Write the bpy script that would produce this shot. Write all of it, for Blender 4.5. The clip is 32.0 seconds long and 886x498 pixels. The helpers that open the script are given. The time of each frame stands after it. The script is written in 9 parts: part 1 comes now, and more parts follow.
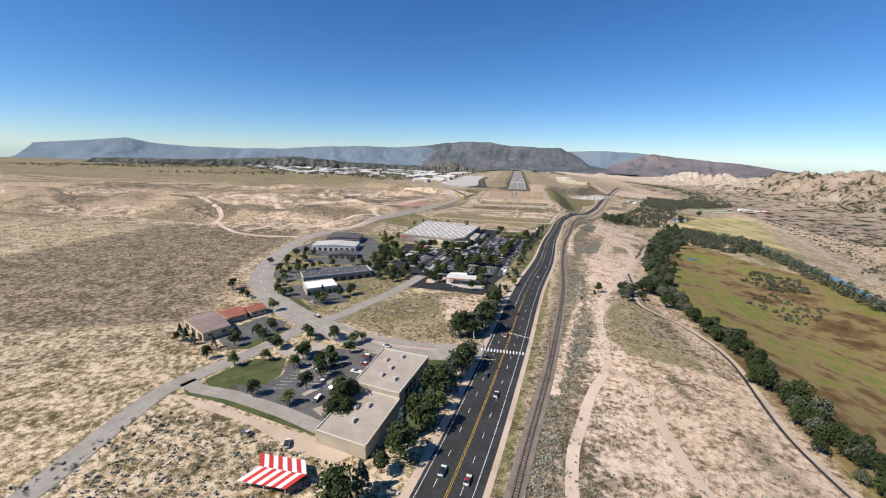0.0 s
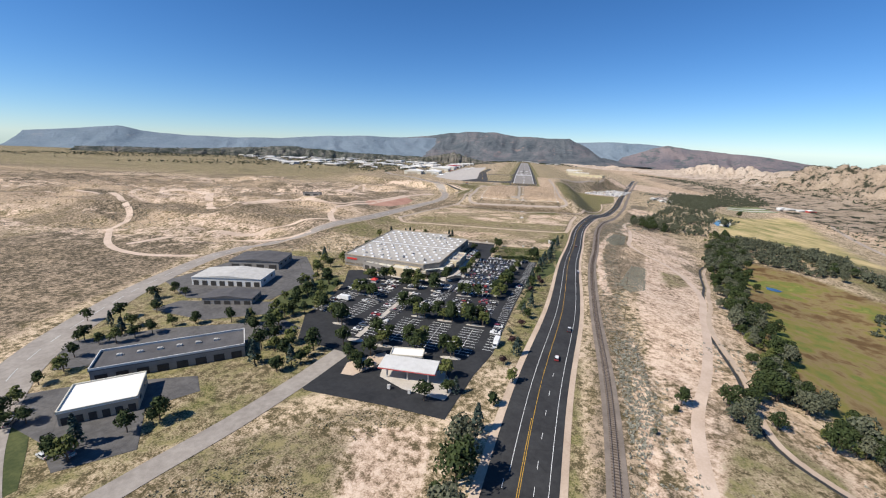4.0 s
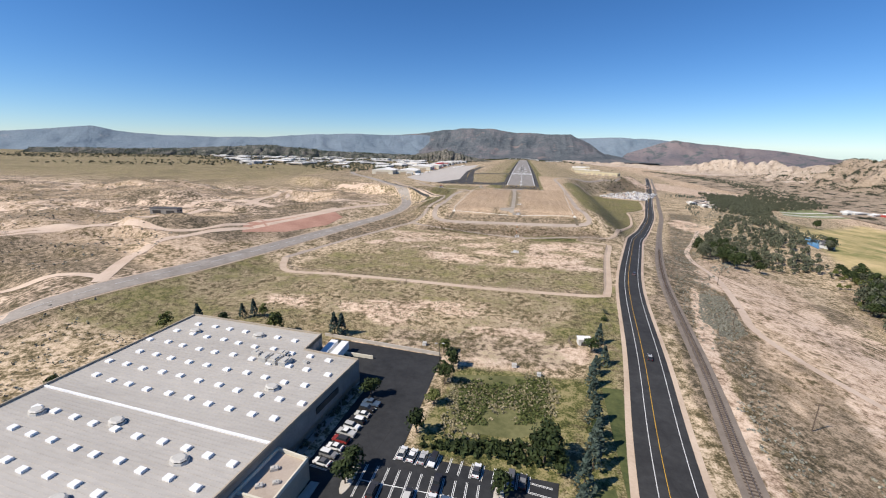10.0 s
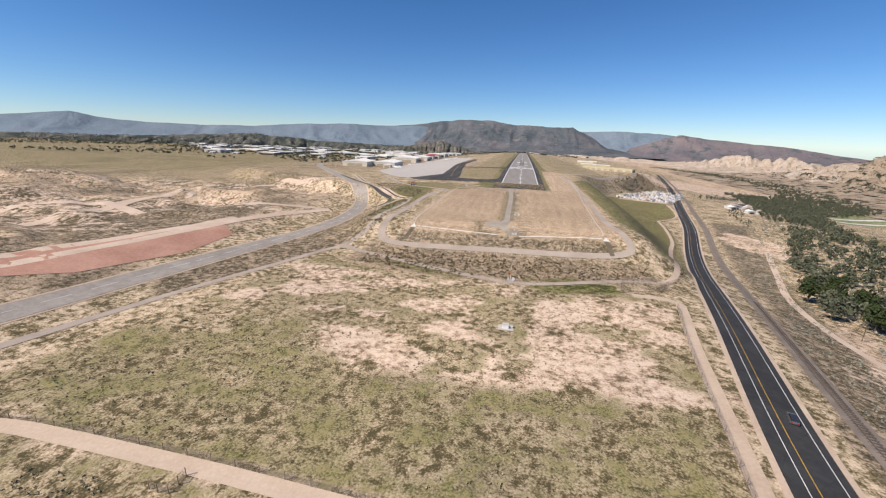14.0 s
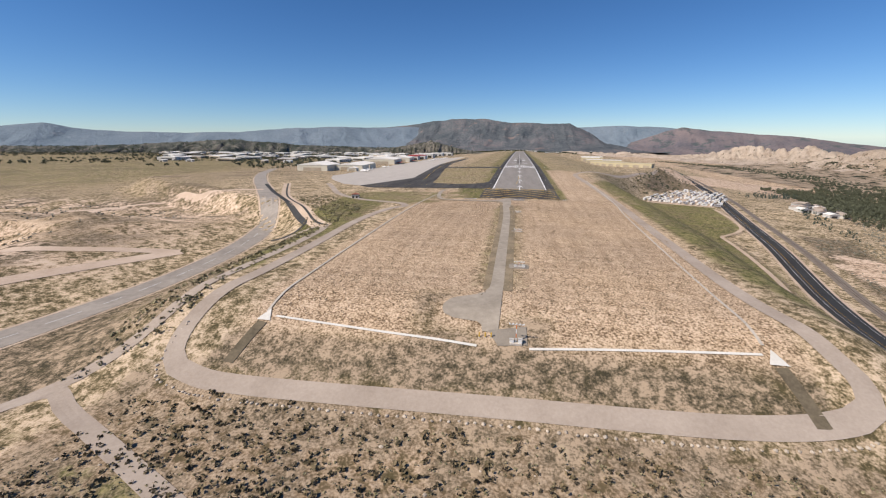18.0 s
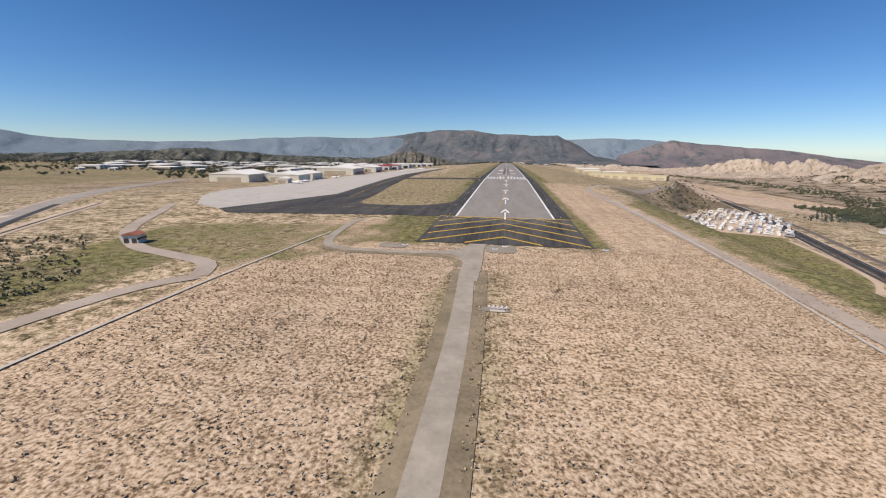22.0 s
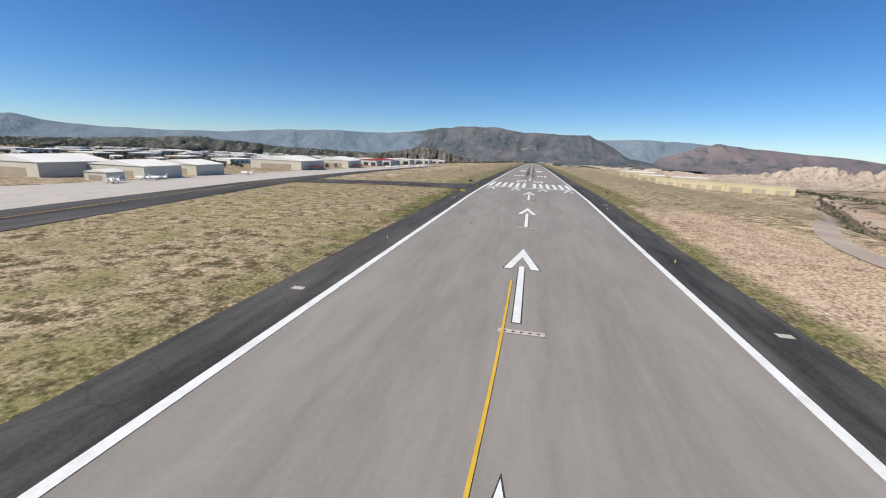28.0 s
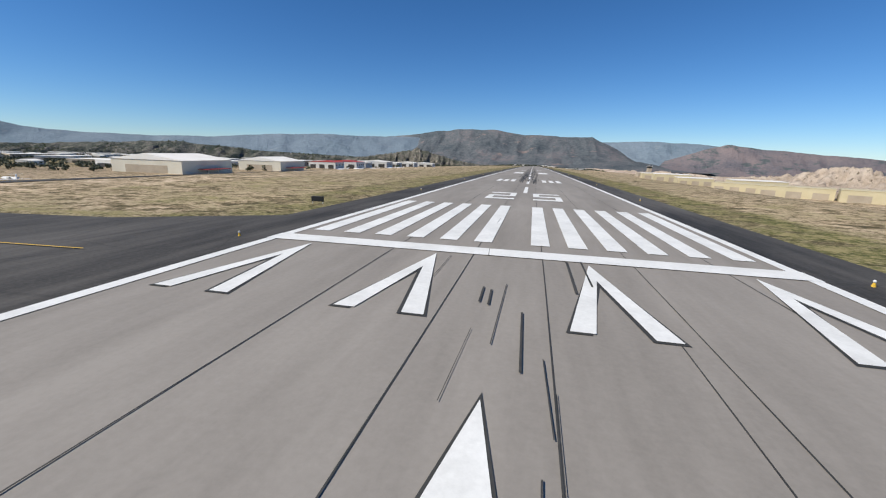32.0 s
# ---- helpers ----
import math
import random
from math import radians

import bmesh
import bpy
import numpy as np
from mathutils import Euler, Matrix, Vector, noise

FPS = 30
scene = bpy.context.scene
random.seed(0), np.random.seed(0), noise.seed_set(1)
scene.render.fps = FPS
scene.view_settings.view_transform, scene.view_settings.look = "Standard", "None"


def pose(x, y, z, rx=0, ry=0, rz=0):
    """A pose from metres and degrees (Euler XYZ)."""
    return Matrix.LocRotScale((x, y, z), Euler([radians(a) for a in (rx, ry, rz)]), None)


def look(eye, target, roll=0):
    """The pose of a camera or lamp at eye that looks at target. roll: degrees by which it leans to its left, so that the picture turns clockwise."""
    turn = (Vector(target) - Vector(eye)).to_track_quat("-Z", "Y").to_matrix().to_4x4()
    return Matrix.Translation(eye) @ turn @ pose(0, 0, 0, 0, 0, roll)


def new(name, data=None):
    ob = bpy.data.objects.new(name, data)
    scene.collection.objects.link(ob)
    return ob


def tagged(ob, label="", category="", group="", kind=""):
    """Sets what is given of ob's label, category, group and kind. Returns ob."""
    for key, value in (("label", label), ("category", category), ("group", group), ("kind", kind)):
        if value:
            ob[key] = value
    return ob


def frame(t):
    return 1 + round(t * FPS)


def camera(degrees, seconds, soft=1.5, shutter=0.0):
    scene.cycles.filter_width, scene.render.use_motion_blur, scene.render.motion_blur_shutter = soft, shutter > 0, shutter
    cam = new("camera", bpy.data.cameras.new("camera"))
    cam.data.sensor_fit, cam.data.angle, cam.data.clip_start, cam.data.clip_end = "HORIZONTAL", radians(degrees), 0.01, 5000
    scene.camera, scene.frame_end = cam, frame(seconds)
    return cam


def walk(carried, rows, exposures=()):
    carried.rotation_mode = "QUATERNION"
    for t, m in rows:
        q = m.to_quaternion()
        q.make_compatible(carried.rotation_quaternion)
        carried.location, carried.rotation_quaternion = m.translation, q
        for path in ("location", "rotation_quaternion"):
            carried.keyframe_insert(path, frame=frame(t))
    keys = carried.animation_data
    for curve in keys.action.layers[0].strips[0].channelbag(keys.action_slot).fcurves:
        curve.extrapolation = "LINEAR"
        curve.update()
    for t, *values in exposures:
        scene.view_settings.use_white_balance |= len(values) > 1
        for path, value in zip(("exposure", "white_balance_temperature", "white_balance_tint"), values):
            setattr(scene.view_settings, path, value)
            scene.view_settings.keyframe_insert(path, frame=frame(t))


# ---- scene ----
# Camera: one lens, one glide down the final approach.
cam = camera(95.34, 32.0, soft=1.15, shutter=0.0)
ROWS = [
    (0.0, -3.52, -1002.45, 82.32, 76.54, -1.43, 10.31),
    (0.5, -2.96, -983.13, 81.67, 76.09, -2.40, 10.74),
    (1.0, -2.40, -963.72, 80.88, 75.97, -2.39, 11.05),
    (1.5, -1.97, -944.62, 79.96, 75.79, -2.18, 11.26),
    (2.0, -1.68, -925.66, 79.01, 75.78, -2.03, 11.27),
    (2.5, -1.55, -906.94, 78.02, 75.42, -1.78, 11.40),
    (3.0, -1.77, -888.10, 76.92, 75.44, -1.76, 11.26),
    (3.5, -1.99, -869.40, 75.80, 75.34, -1.75, 11.23),
    (5.5, -2.07, -793.22, 71.20, 75.40, -1.57, 11.12),
    (6.0, -1.78, -773.83, 70.04, 75.31, -1.50, 11.17),
    (6.5, -1.59, -754.38, 68.85, 75.19, -1.16, 11.06),
    (7.0, -1.15, -734.65, 67.62, 75.27, -1.10, 10.93),
    (7.5, -0.65, -714.98, 66.38, 75.26, -1.11, 10.93),
    (8.0, -0.22, -695.43, 65.21, 75.22, -1.32, 10.97),
    (8.5, 0.18, -675.84, 64.09, 75.26, -1.33, 10.87),
    (9.0, 0.61, -656.36, 62.94, 75.27, -1.27, 10.89),
    (9.5, 1.04, -637.19, 61.68, 75.21, -0.99, 10.93),
    (10.0, 1.42, -618.20, 60.35, 75.21, -1.06, 11.06),
    (10.5, 1.61, -599.51, 59.01, 74.97, -1.20, 11.17),
    (11.0, 1.91, -580.93, 57.69, 75.08, -0.81, 11.09),
    (11.5, 2.06, -562.51, 56.43, 74.84, -1.07, 11.02),
    (12.0, 2.06, -544.02, 55.29, 74.86, -0.71, 10.70),
    (12.5, 2.26, -525.64, 54.29, 74.43, -1.20, 10.79),
    (13.0, 2.32, -507.43, 53.28, 74.41, -1.22, 10.87),
    (13.5, 2.00, -489.53, 52.09, 74.27, -1.38, 10.94),
    (14.0, 1.11, -471.39, 50.55, 74.26, -1.84, 11.04),
    (14.5, 0.26, -452.82, 48.93, 74.70, -1.61, 10.49),
    (16.5, 0.30, -377.54, 43.87, 74.75, -1.38, 10.44),
    (17.0, -0.18, -358.80, 42.49, 74.61, -1.19, 10.70),
    (17.5, -0.96, -340.00, 41.08, 74.55, -0.25, 10.56),
    (18.0, -1.50, -321.08, 39.61, 74.46, -0.04, 10.41),
    (18.5, -1.58, -301.84, 38.02, 74.82, 0.78, 9.37),
    (19.0, -1.37, -282.54, 36.36, 75.30, 1.08, 8.83),
    (19.5, -1.24, -263.33, 34.69, 75.27, 1.07, 8.67),
    (20.0, -0.86, -244.05, 33.13, 75.31, 0.54, 8.82),
    (20.5, -0.67, -224.73, 31.60, 75.49, 0.36, 8.71),
    (21.0, -0.50, -205.50, 30.13, 75.66, 0.20, 8.61),
    (21.5, -0.28, -186.51, 28.75, 75.78, -0.40, 8.68),
    (22.0, -0.02, -167.52, 27.58, 76.15, -0.48, 8.78),
    (22.5, 0.08, -148.65, 26.62, 76.12, -0.88, 9.05),
    (23.0, 0.13, -129.84, 25.88, 76.26, -0.91, 9.13),
    (23.5, 0.40, -110.99, 25.39, 75.80, -1.71, 9.40),
    (24.0, 0.45, -91.91, 24.84, 75.60, -2.55, 9.50),
    (24.5, 0.78, -72.69, 24.05, 75.59, -2.78, 9.62),
    (25.0, 1.22, -53.54, 22.93, 75.82, -2.51, 9.83),
    (25.5, 1.24, -34.88, 21.59, 75.69, -2.22, 9.70),
    (27.5, 0.59, 40.80, 16.98, 75.85, -1.84, 11.98),
    (28.0, 0.54, 59.75, 16.05, 75.89, -2.10, 12.29),
    (28.5, 0.49, 78.40, 15.06, 75.87, -2.36, 12.20),
    (29.0, 0.54, 98.00, 14.16, 76.05, -1.92, 12.45),
    (29.5, 0.56, 117.70, 13.08, 76.23, -1.41, 12.41),
    (30.0, 0.63, 137.30, 12.00, 76.22, -1.13, 12.25),
    (30.5, 0.99, 157.10, 10.72, 76.32, -1.03, 12.54),
    (31.0, 1.31, 176.90, 9.43, 76.20, -2.12, 12.76),
    (31.5, 1.15, 196.40, 8.24, 76.41, -1.87, 12.28),
    (32.0, 1.40, 215.80, 7.26, 76.54, -1.61, 12.44),
]
walk(cam, [(r[0], pose(*r[1:])) for r in ROWS], exposures=((0.0, 0.25, 6450, 10), (9.5, 0.24, 6500, 11), (14.0, 0.2, 6800, 13), (18.0, 0.06, 6850, 13), (24.0, 0.05, 6800, 13), (24.8, 0.36, 6700, 11), (26.5, 0.3, 6620, 10), (28.0, 0.16, 6560, 9), (32.0, 0.08, 6500, 8)))

# World: clear dry sky, late-morning sun from behind on the left.
SUN_AZ, SUN_EL = radians(236.0), radians(46.0)
world = bpy.data.worlds.new("sky")
scene.world = world
world.use_nodes = True
wn = world.node_tree.nodes
sky = wn.new("ShaderNodeTexSky")
sky.sky_type = "NISHITA"
sky.sun_disc = False
sky.sun_elevation, sky.sun_rotation = SUN_EL, SUN_AZ
sky.altitude, sky.air_density, sky.dust_density, sky.ozone_density = 2000.0, 1.0, 0.1, 3.0
wn["Background"].inputs["Strength"].default_value = 0.09
deep = wn.new("ShaderNodeHueSaturation")
deep.inputs["Saturation"].default_value = 1.14
cool = wn.new("ShaderNodeMix")
cool.data_type, cool.blend_type = "RGBA", "MULTIPLY"
cool.inputs[0].default_value, cool.inputs[7].default_value = 1.0, (0.8, 0.94, 1.13, 1.0)
world.node_tree.links.new(sky.outputs["Color"], cool.inputs[6])
world.node_tree.links.new(cool.outputs[2], deep.inputs["Color"])
world.node_tree.links.new(deep.outputs["Color"], wn["Background"].inputs["Color"])
sun = new("sun", bpy.data.lights.new("sun", "SUN"))
sun.data.energy, sun.data.angle, sun.data.color = 5.0, radians(0.53), (1.0, 0.93, 0.82)
sx, sy = math.sin(SUN_AZ) * math.cos(SUN_EL), math.cos(SUN_AZ) * math.cos(SUN_EL)
sun.matrix_world = look((0, 0, 400), (-sx, -sy, 400 - math.sin(SUN_EL)))


# ---- materials ----
def nodes_of(name):
    m = bpy.data.materials.new(name)
    m.use_nodes = True
    nt = m.node_tree
    return m, nt, nt.nodes["Principled BSDF"]


def noise_node(nt, scale, detail=4.0, rough=0.6, coord="Object", stretch=None, vec=None):
    n = nt.nodes.new("ShaderNodeTexNoise")
    n.inputs["Scale"].default_value, n.inputs["Detail"].default_value = scale, detail
    n.inputs["Roughness"].default_value = rough
    if vec is None:
        tc = nt.nodes.new("ShaderNodeTexCoord")
        vec = tc.outputs[coord]
    if stretch:
        mp = nt.nodes.new("ShaderNodeMapping")
        mp.inputs["Scale"].default_value = stretch
        nt.links.new(vec, mp.inputs["Vector"])
        vec = mp.outputs["Vector"]
    nt.links.new(vec, n.inputs["Vector"])
    return n


def ramp(nt, src, stops, mode="LINEAR"):
    r = nt.nodes.new("ShaderNodeValToRGB")
    r.color_ramp.interpolation = mode
    e = r.color_ramp.elements
    while len(e) < len(stops):
        e.new(0.5)
    for el, (p, c) in zip(e, stops):
        el.position, el.color = p, (*c, 1.0)
    nt.links.new(src, r.inputs["Fac"])
    return r.outputs["Color"]


def mix(nt, fac, a, b, kind="MIX"):
    m = nt.nodes.new("ShaderNodeMix")
    m.data_type, m.blend_type = "RGBA", kind
    for s, v in ((m.inputs[0], fac), (m.inputs[6], a), (m.inputs[7], b)):
        if isinstance(v, (int, float)):
            s.default_value = v
        elif isinstance(v, tuple):
            s.default_value = (*v, 1.0)
        else:
            nt.links.new(v, s)
    return m.outputs[2]


def arith(nt, op, a, b, c=None):
    m = nt.nodes.new("ShaderNodeMath")
    m.operation = op
    for s, v in zip(m.inputs, (a, b, c)):
        if v is None:
            continue
        if isinstance(v, (int, float)):
            s.default_value = v
        else:
            nt.links.new(v, s)
    return m.outputs[0]


def bump(nt, bsdf, height, strength=0.4, dist=0.1):
    b = nt.nodes.new("ShaderNodeBump")
    b.inputs["Strength"].default_value, b.inputs["Distance"].default_value = strength, dist
    nt.links.new(height, b.inputs["Height"])
    nt.links.new(b.outputs["Normal"], bsdf.inputs["Normal"])


def surface(name, dark, light, rough=0.8, fine=3.0, broad=0.08, relief=0.3, depth=0.03, metal=0.0, spec=0.3, stretch=None, vary=0.0):
    """A two-scale surface: broad stains and fine grain between two colours."""
    m, nt, b = nodes_of(name)
    n1 = noise_node(nt, broad, 5.0, stretch=stretch)
    n2 = noise_node(nt, fine, 5.0, 0.7, stretch=stretch)
    f = arith(nt, "MULTIPLY_ADD", n1.outputs["Fac"], 0.6, arith(nt, "MULTIPLY", n2.outputs["Fac"], 0.4))
    col = ramp(nt, f, ((0.33, dark), (0.67, light)))
    if vary:
        oi = nt.nodes.new("ShaderNodeObjectInfo")
        hv = nt.nodes.new("ShaderNodeHueSaturation")
        nt.links.new(arith(nt, "MULTIPLY_ADD", oi.outputs["Random"], vary, 1.0 - vary / 2), hv.inputs["Value"])
        nt.links.new(col, hv.inputs["Color"])
        col = hv.outputs["Color"]
    nt.links.new(col, b.inputs["Base Color"])
    b.inputs["Roughness"].default_value, b.inputs["Metallic"].default_value = rough, metal
    b.inputs["Specular IOR Level"].default_value = spec
    if relief:
        bump(nt, b, n2.outputs["Fac"], relief, depth)
    return m


def picked(name, colours, rough=0.4, spec=0.5, coat=0.0, metal=0.0):
    """One paint whose colour is picked per object from a short list."""
    m, nt, b = nodes_of(name)
    oi = nt.nodes.new("ShaderNodeObjectInfo")
    stops = [(i / len(colours), c) for i, c in enumerate(colours)]
    col = ramp(nt, oi.outputs["Random"], stops, "CONSTANT")
    n = noise_node(nt, 2.0, 3.0)
    col = mix(nt, arith(nt, "MULTIPLY", n.outputs["Fac"], 0.12), col, (0.25, 0.2, 0.15))
    nt.links.new(col, b.inputs["Base Color"])
    b.inputs["Roughness"].default_value, b.inputs["Metallic"].default_value = rough, metal
    b.inputs["Specular IOR Level"].default_value, b.inputs["Coat Weight"].default_value = spec, coat
    return m


def ground_material():
    """Dry valley ground: straw, green grass, bare soil, dark scrub, wet meadow and mown stubble, blended by two cover attributes."""
    m, nt, b = nodes_of("dry_ground")

    def channels(name):
        at = nt.nodes.new("ShaderNodeAttribute")
        at.attribute_name = name
        sep = nt.nodes.new("ShaderNodeSeparateColor")
        nt.links.new(at.outputs["Color"], sep.inputs["Color"])
        return sep.outputs["Red"], sep.outputs["Green"], sep.outputs["Blue"], at.outputs["Alpha"]

    red, grn, blu, alp = channels("cover")
    mown, field, clay, _ = channels("cover_more")
    broad = noise_node(nt, 0.018, 6.0, 0.65).outputs["Fac"]
    mid = noise_node(nt, 0.09, 4.0, 0.6).outputs["Fac"]
    fine = noise_node(nt, 0.42, 3.0, 0.62).outputs["Fac"]
    grit = noise_node(nt, 1.9, 2.5, 0.65).outputs["Fac"]
    both = arith(nt, "ADD", arith(nt, "MULTIPLY_ADD", mid, 0.24, arith(nt, "MULTIPLY", fine, 0.44)), arith(nt, "MULTIPLY", grit, 0.32))
    straw = ramp(nt, both, ((0.42, (0.085, 0.072, 0.038)), (0.47, (0.21, 0.165, 0.095)), (0.51, (0.4, 0.315, 0.205)), (0.57, (0.64, 0.51, 0.37))))
    green = ramp(nt, both, ((0.43, (0.04, 0.048, 0.016)), (0.5, (0.12, 0.122, 0.043)), (0.57, (0.28, 0.24, 0.12))))
    soil = ramp(nt, both, ((0.42, (0.17, 0.125, 0.075)), (0.48, (0.4, 0.295, 0.2)), (0.57, (0.66, 0.52, 0.385))))
    scrub = ramp(nt, both, ((0.43, (0.05, 0.045, 0.03)), (0.5, (0.17, 0.135, 0.09)), (0.57, (0.4, 0.31, 0.22))))
    meadow = ramp(nt, arith(nt, "MULTIPLY_ADD", broad, 0.6, arith(nt, "MULTIPLY", mid, 0.4)),
                  ((0.36, (0.085, 0.05, 0.022)), (0.45, (0.155, 0.098, 0.042)), (0.5, (0.24, 0.18, 0.085)), (0.55, (0.2, 0.175, 0.05)), (0.61, (0.13, 0.16, 0.04)), (0.68, (0.27, 0.245, 0.07))))
    rows = noise_node(nt, 0.3, 3.0, 0.5, stretch=(0.06, 1.0, 1.0)).outputs["Fac"]
    rows2 = noise_node(nt, 0.3, 3.0, 0.5, stretch=(1.0, 0.05, 1.0)).outputs["Fac"]
    stub = arith(nt, "ADD", arith(nt, "MULTIPLY_ADD", grit, 0.62, arith(nt, "MULTIPLY", fine, 0.18)), arith(nt, "MULTIPLY_ADD", rows, 0.1, arith(nt, "MULTIPLY", rows2, 0.1)))
    stubble = ramp(nt, stub, ((0.41, (0.16, 0.11, 0.07)), (0.47, (0.36, 0.265, 0.175)), (0.52, (0.53, 0.4, 0.28)), (0.59, (0.66, 0.52, 0.385))))
    crop = ramp(nt, arith(nt, "MULTIPLY_ADD", broad, 0.7, arith(nt, "MULTIPLY", mid, 0.3)), ((0.4, (0.24, 0.24, 0.09)), (0.5, (0.42, 0.345, 0.165)), (0.6, (0.54, 0.425, 0.23))))

    def gate(chan, noise_out, soft=0.16):
        v = arith(nt, "ADD", chan, arith(nt, "MULTIPLY", arith(nt, "SUBTRACT", noise_out, 0.5), 2.2))
        mr = nt.nodes.new("ShaderNodeMapRange")
        mr.inputs["From Min"].default_value, mr.inputs["From Max"].default_value = 0.5 - soft, 0.5 + soft
        nt.links.new(v, mr.inputs["Value"])
        return mr.outputs["Result"]

    mixed = arith(nt, "MULTIPLY_ADD", mid, 0.6, arith(nt, "MULTIPLY", fine, 0.4))
    col = mix(nt, gate(grn, mixed), straw, soil)
    col = mix(nt, gate(blu, mixed), col, scrub)
    bare = ramp(nt, both, ((0.42, (0.25, 0.175, 0.12)), (0.48, (0.49, 0.365, 0.265)), (0.57, (0.7, 0.56, 0.435))))
    col = mix(nt, gate(clay, mixed), col, bare)
    col = mix(nt, mown, col, stubble)
    col = mix(nt, gate(red, mixed), col, green)
    col = mix(nt, alp, col, meadow)
    col = mix(nt, field, col, crop)
    tone = ramp(nt, broad, ((0.3, (0.88, 0.88, 0.9)), (0.7, (1.1, 1.08, 1.05))))
    col = mix(nt, 1.0, col, tone, "MULTIPLY")
    nt.links.new(col, b.inputs["Base Color"])
    b.inputs["Roughness"].default_value = 0.95
    b.inputs["Specular IOR Level"].default_value = 0.1
    bump(nt, b, both, 0.7, 0.6)
    return m


def asphalt(name, dark, light, streak=(1.0, 1.0, 1.0), crack=True, grain=4.0):
    m, nt, b = nodes_of(name)
    n1 = noise_node(nt, 0.12, 5.0, 0.6, stretch=streak)
    n2 = noise_node(nt, 4.0, 4.0, 0.7)
    n3 = noise_node(nt, 0.55, 4.0, 0.65, stretch=streak)
    f = arith(nt, "ADD", arith(nt, "MULTIPLY_ADD", n1.outputs["Fac"], 0.45, arith(nt, "MULTIPLY", n2.outputs["Fac"], 0.2)), arith(nt, "MULTIPLY", n3.outputs["Fac"], 0.35))
    col = ramp(nt, f, ((0.39, dark), (0.61, light)))
    if crack:
        tc = nt.nodes.new("ShaderNodeTexCoord")
        vo = nt.nodes.new("ShaderNodeTexVoronoi")
        vo.feature = "DISTANCE_TO_EDGE"
        vo.inputs["Scale"].default_value = 0.11
        nt.links.new(mix(nt, 0.12, tc.outputs["Object"], noise_node(nt, 0.5).outputs["Color"]), vo.inputs["Vector"])
        line = nt.nodes.new("ShaderNodeMapRange")
        line.inputs["From Min"].default_value, line.inputs["From Max"].default_value = 0.0, 0.012
        line.inputs["To Min"].default_value, line.inputs["To Max"].default_value = 0.28, 0.0
        nt.links.new(vo.outputs["Distance"], line.inputs["Value"])
        col = mix(nt, line.outputs["Result"], col, (0.012, 0.012, 0.012))
    nt.links.new(col, b.inputs["Base Color"])
    b.inputs["Roughness"].default_value = 0.85
    b.inputs["Specular IOR Level"].default_value = 0.25
    bump(nt, b, n2.outputs["Fac"], 0.25, 0.02)
    return m


M_GROUND = ground_material()
M_ASPHALT = asphalt("fresh_asphalt", (0.026, 0.026, 0.027), (0.05, 0.05, 0.05))
M_LOT = asphalt("parking_asphalt", (0.02, 0.021, 0.023), (0.04, 0.041, 0.043))
M_OLD = asphalt("old_asphalt", (0.25, 0.22, 0.19), (0.37, 0.332, 0.29), crack=False)
M_LOTGREY = asphalt("grey_lot_asphalt", (0.075, 0.072, 0.07), (0.15, 0.143, 0.138))
M_RUNWAY = asphalt("runway_grey", (0.215, 0.197, 0.177), (0.295, 0.271, 0.245), (1.0, 0.14, 1.0), crack=False)
M_SHOULDER = asphalt("runway_shoulder_black", (0.026, 0.025, 0.024), (0.105, 0.098, 0.09), (1.0, 0.12, 1.0))
M_APRON = asphalt("apron_concrete", (0.39, 0.355, 0.32), (0.5, 0.46, 0.415))
M_CONC = surface("pale_concrete", (0.38, 0.34, 0.29), (0.56, 0.51, 0.45), 0.85, 2.0, 0.2)
M_ROOFTAN = surface("tan_gravel_roof", (0.33, 0.27, 0.22), (0.46, 0.39, 0.33), 0.95, 2.0, 0.15, 0.3, 0.03)
M_DIRTROAD = surface("packed_dirt", (0.4, 0.3, 0.22), (0.6, 0.48, 0.37), 0.95, 1.2, 0.07, 0.5, 0.08)
M_TRACK = surface("grey_gravel_track", (0.3, 0.245, 0.2), (0.45, 0.38, 0.32), 0.95, 1.5, 0.08, 0.4, 0.05)
M_MESATRACK = surface("packed_mesa_soil", (0.46, 0.345, 0.26), (0.66, 0.53, 0.42), 0.95, 1.2, 0.07, 0.5, 0.08)
M_REDSOIL = surface("red_soil", (0.33, 0.165, 0.115), (0.52, 0.31, 0.23), 0.95, 0.8, 0.05, 0.5, 0.1)
M_WHITE = surface("road_paint_white", (0.6, 0.6, 0.58), (0.82, 0.82, 0.8), 0.6, 3.0, 0.3, 0.0)
M_WORN = surface("worn_white_paint", (0.42, 0.42, 0.4), (0.62, 0.62, 0.6), 0.7, 3.0, 0.3, 0.0)
M_YELLOW = surface("road_paint_yellow", (0.55, 0.33, 0.03), (0.72, 0.46, 0.06), 0.6, 3.0, 0.3, 0.0)
M_RUBBER = surface("tyre_rubber_marks", (0.03, 0.03, 0.03), (0.075, 0.073, 0.07), 0.9, 3.0, 0.3, 0.0)
M_SEAL = surface("tar_seal", (0.03, 0.03, 0.03), (0.06, 0.06, 0.058), 0.8, 3.0, 0.3, 0.0)


M_WORNGREY = surface("grey_scuffs", (0.1, 0.095, 0.09), (0.17, 0.16, 0.15), 0.9, 3.0, 0.3, 0.0)
M_GLASSLENS = surface("grey_lens", (0.25, 0.26, 0.27), (0.4, 0.4, 0.4), 0.2, 3.0, 0.3, 0.0)


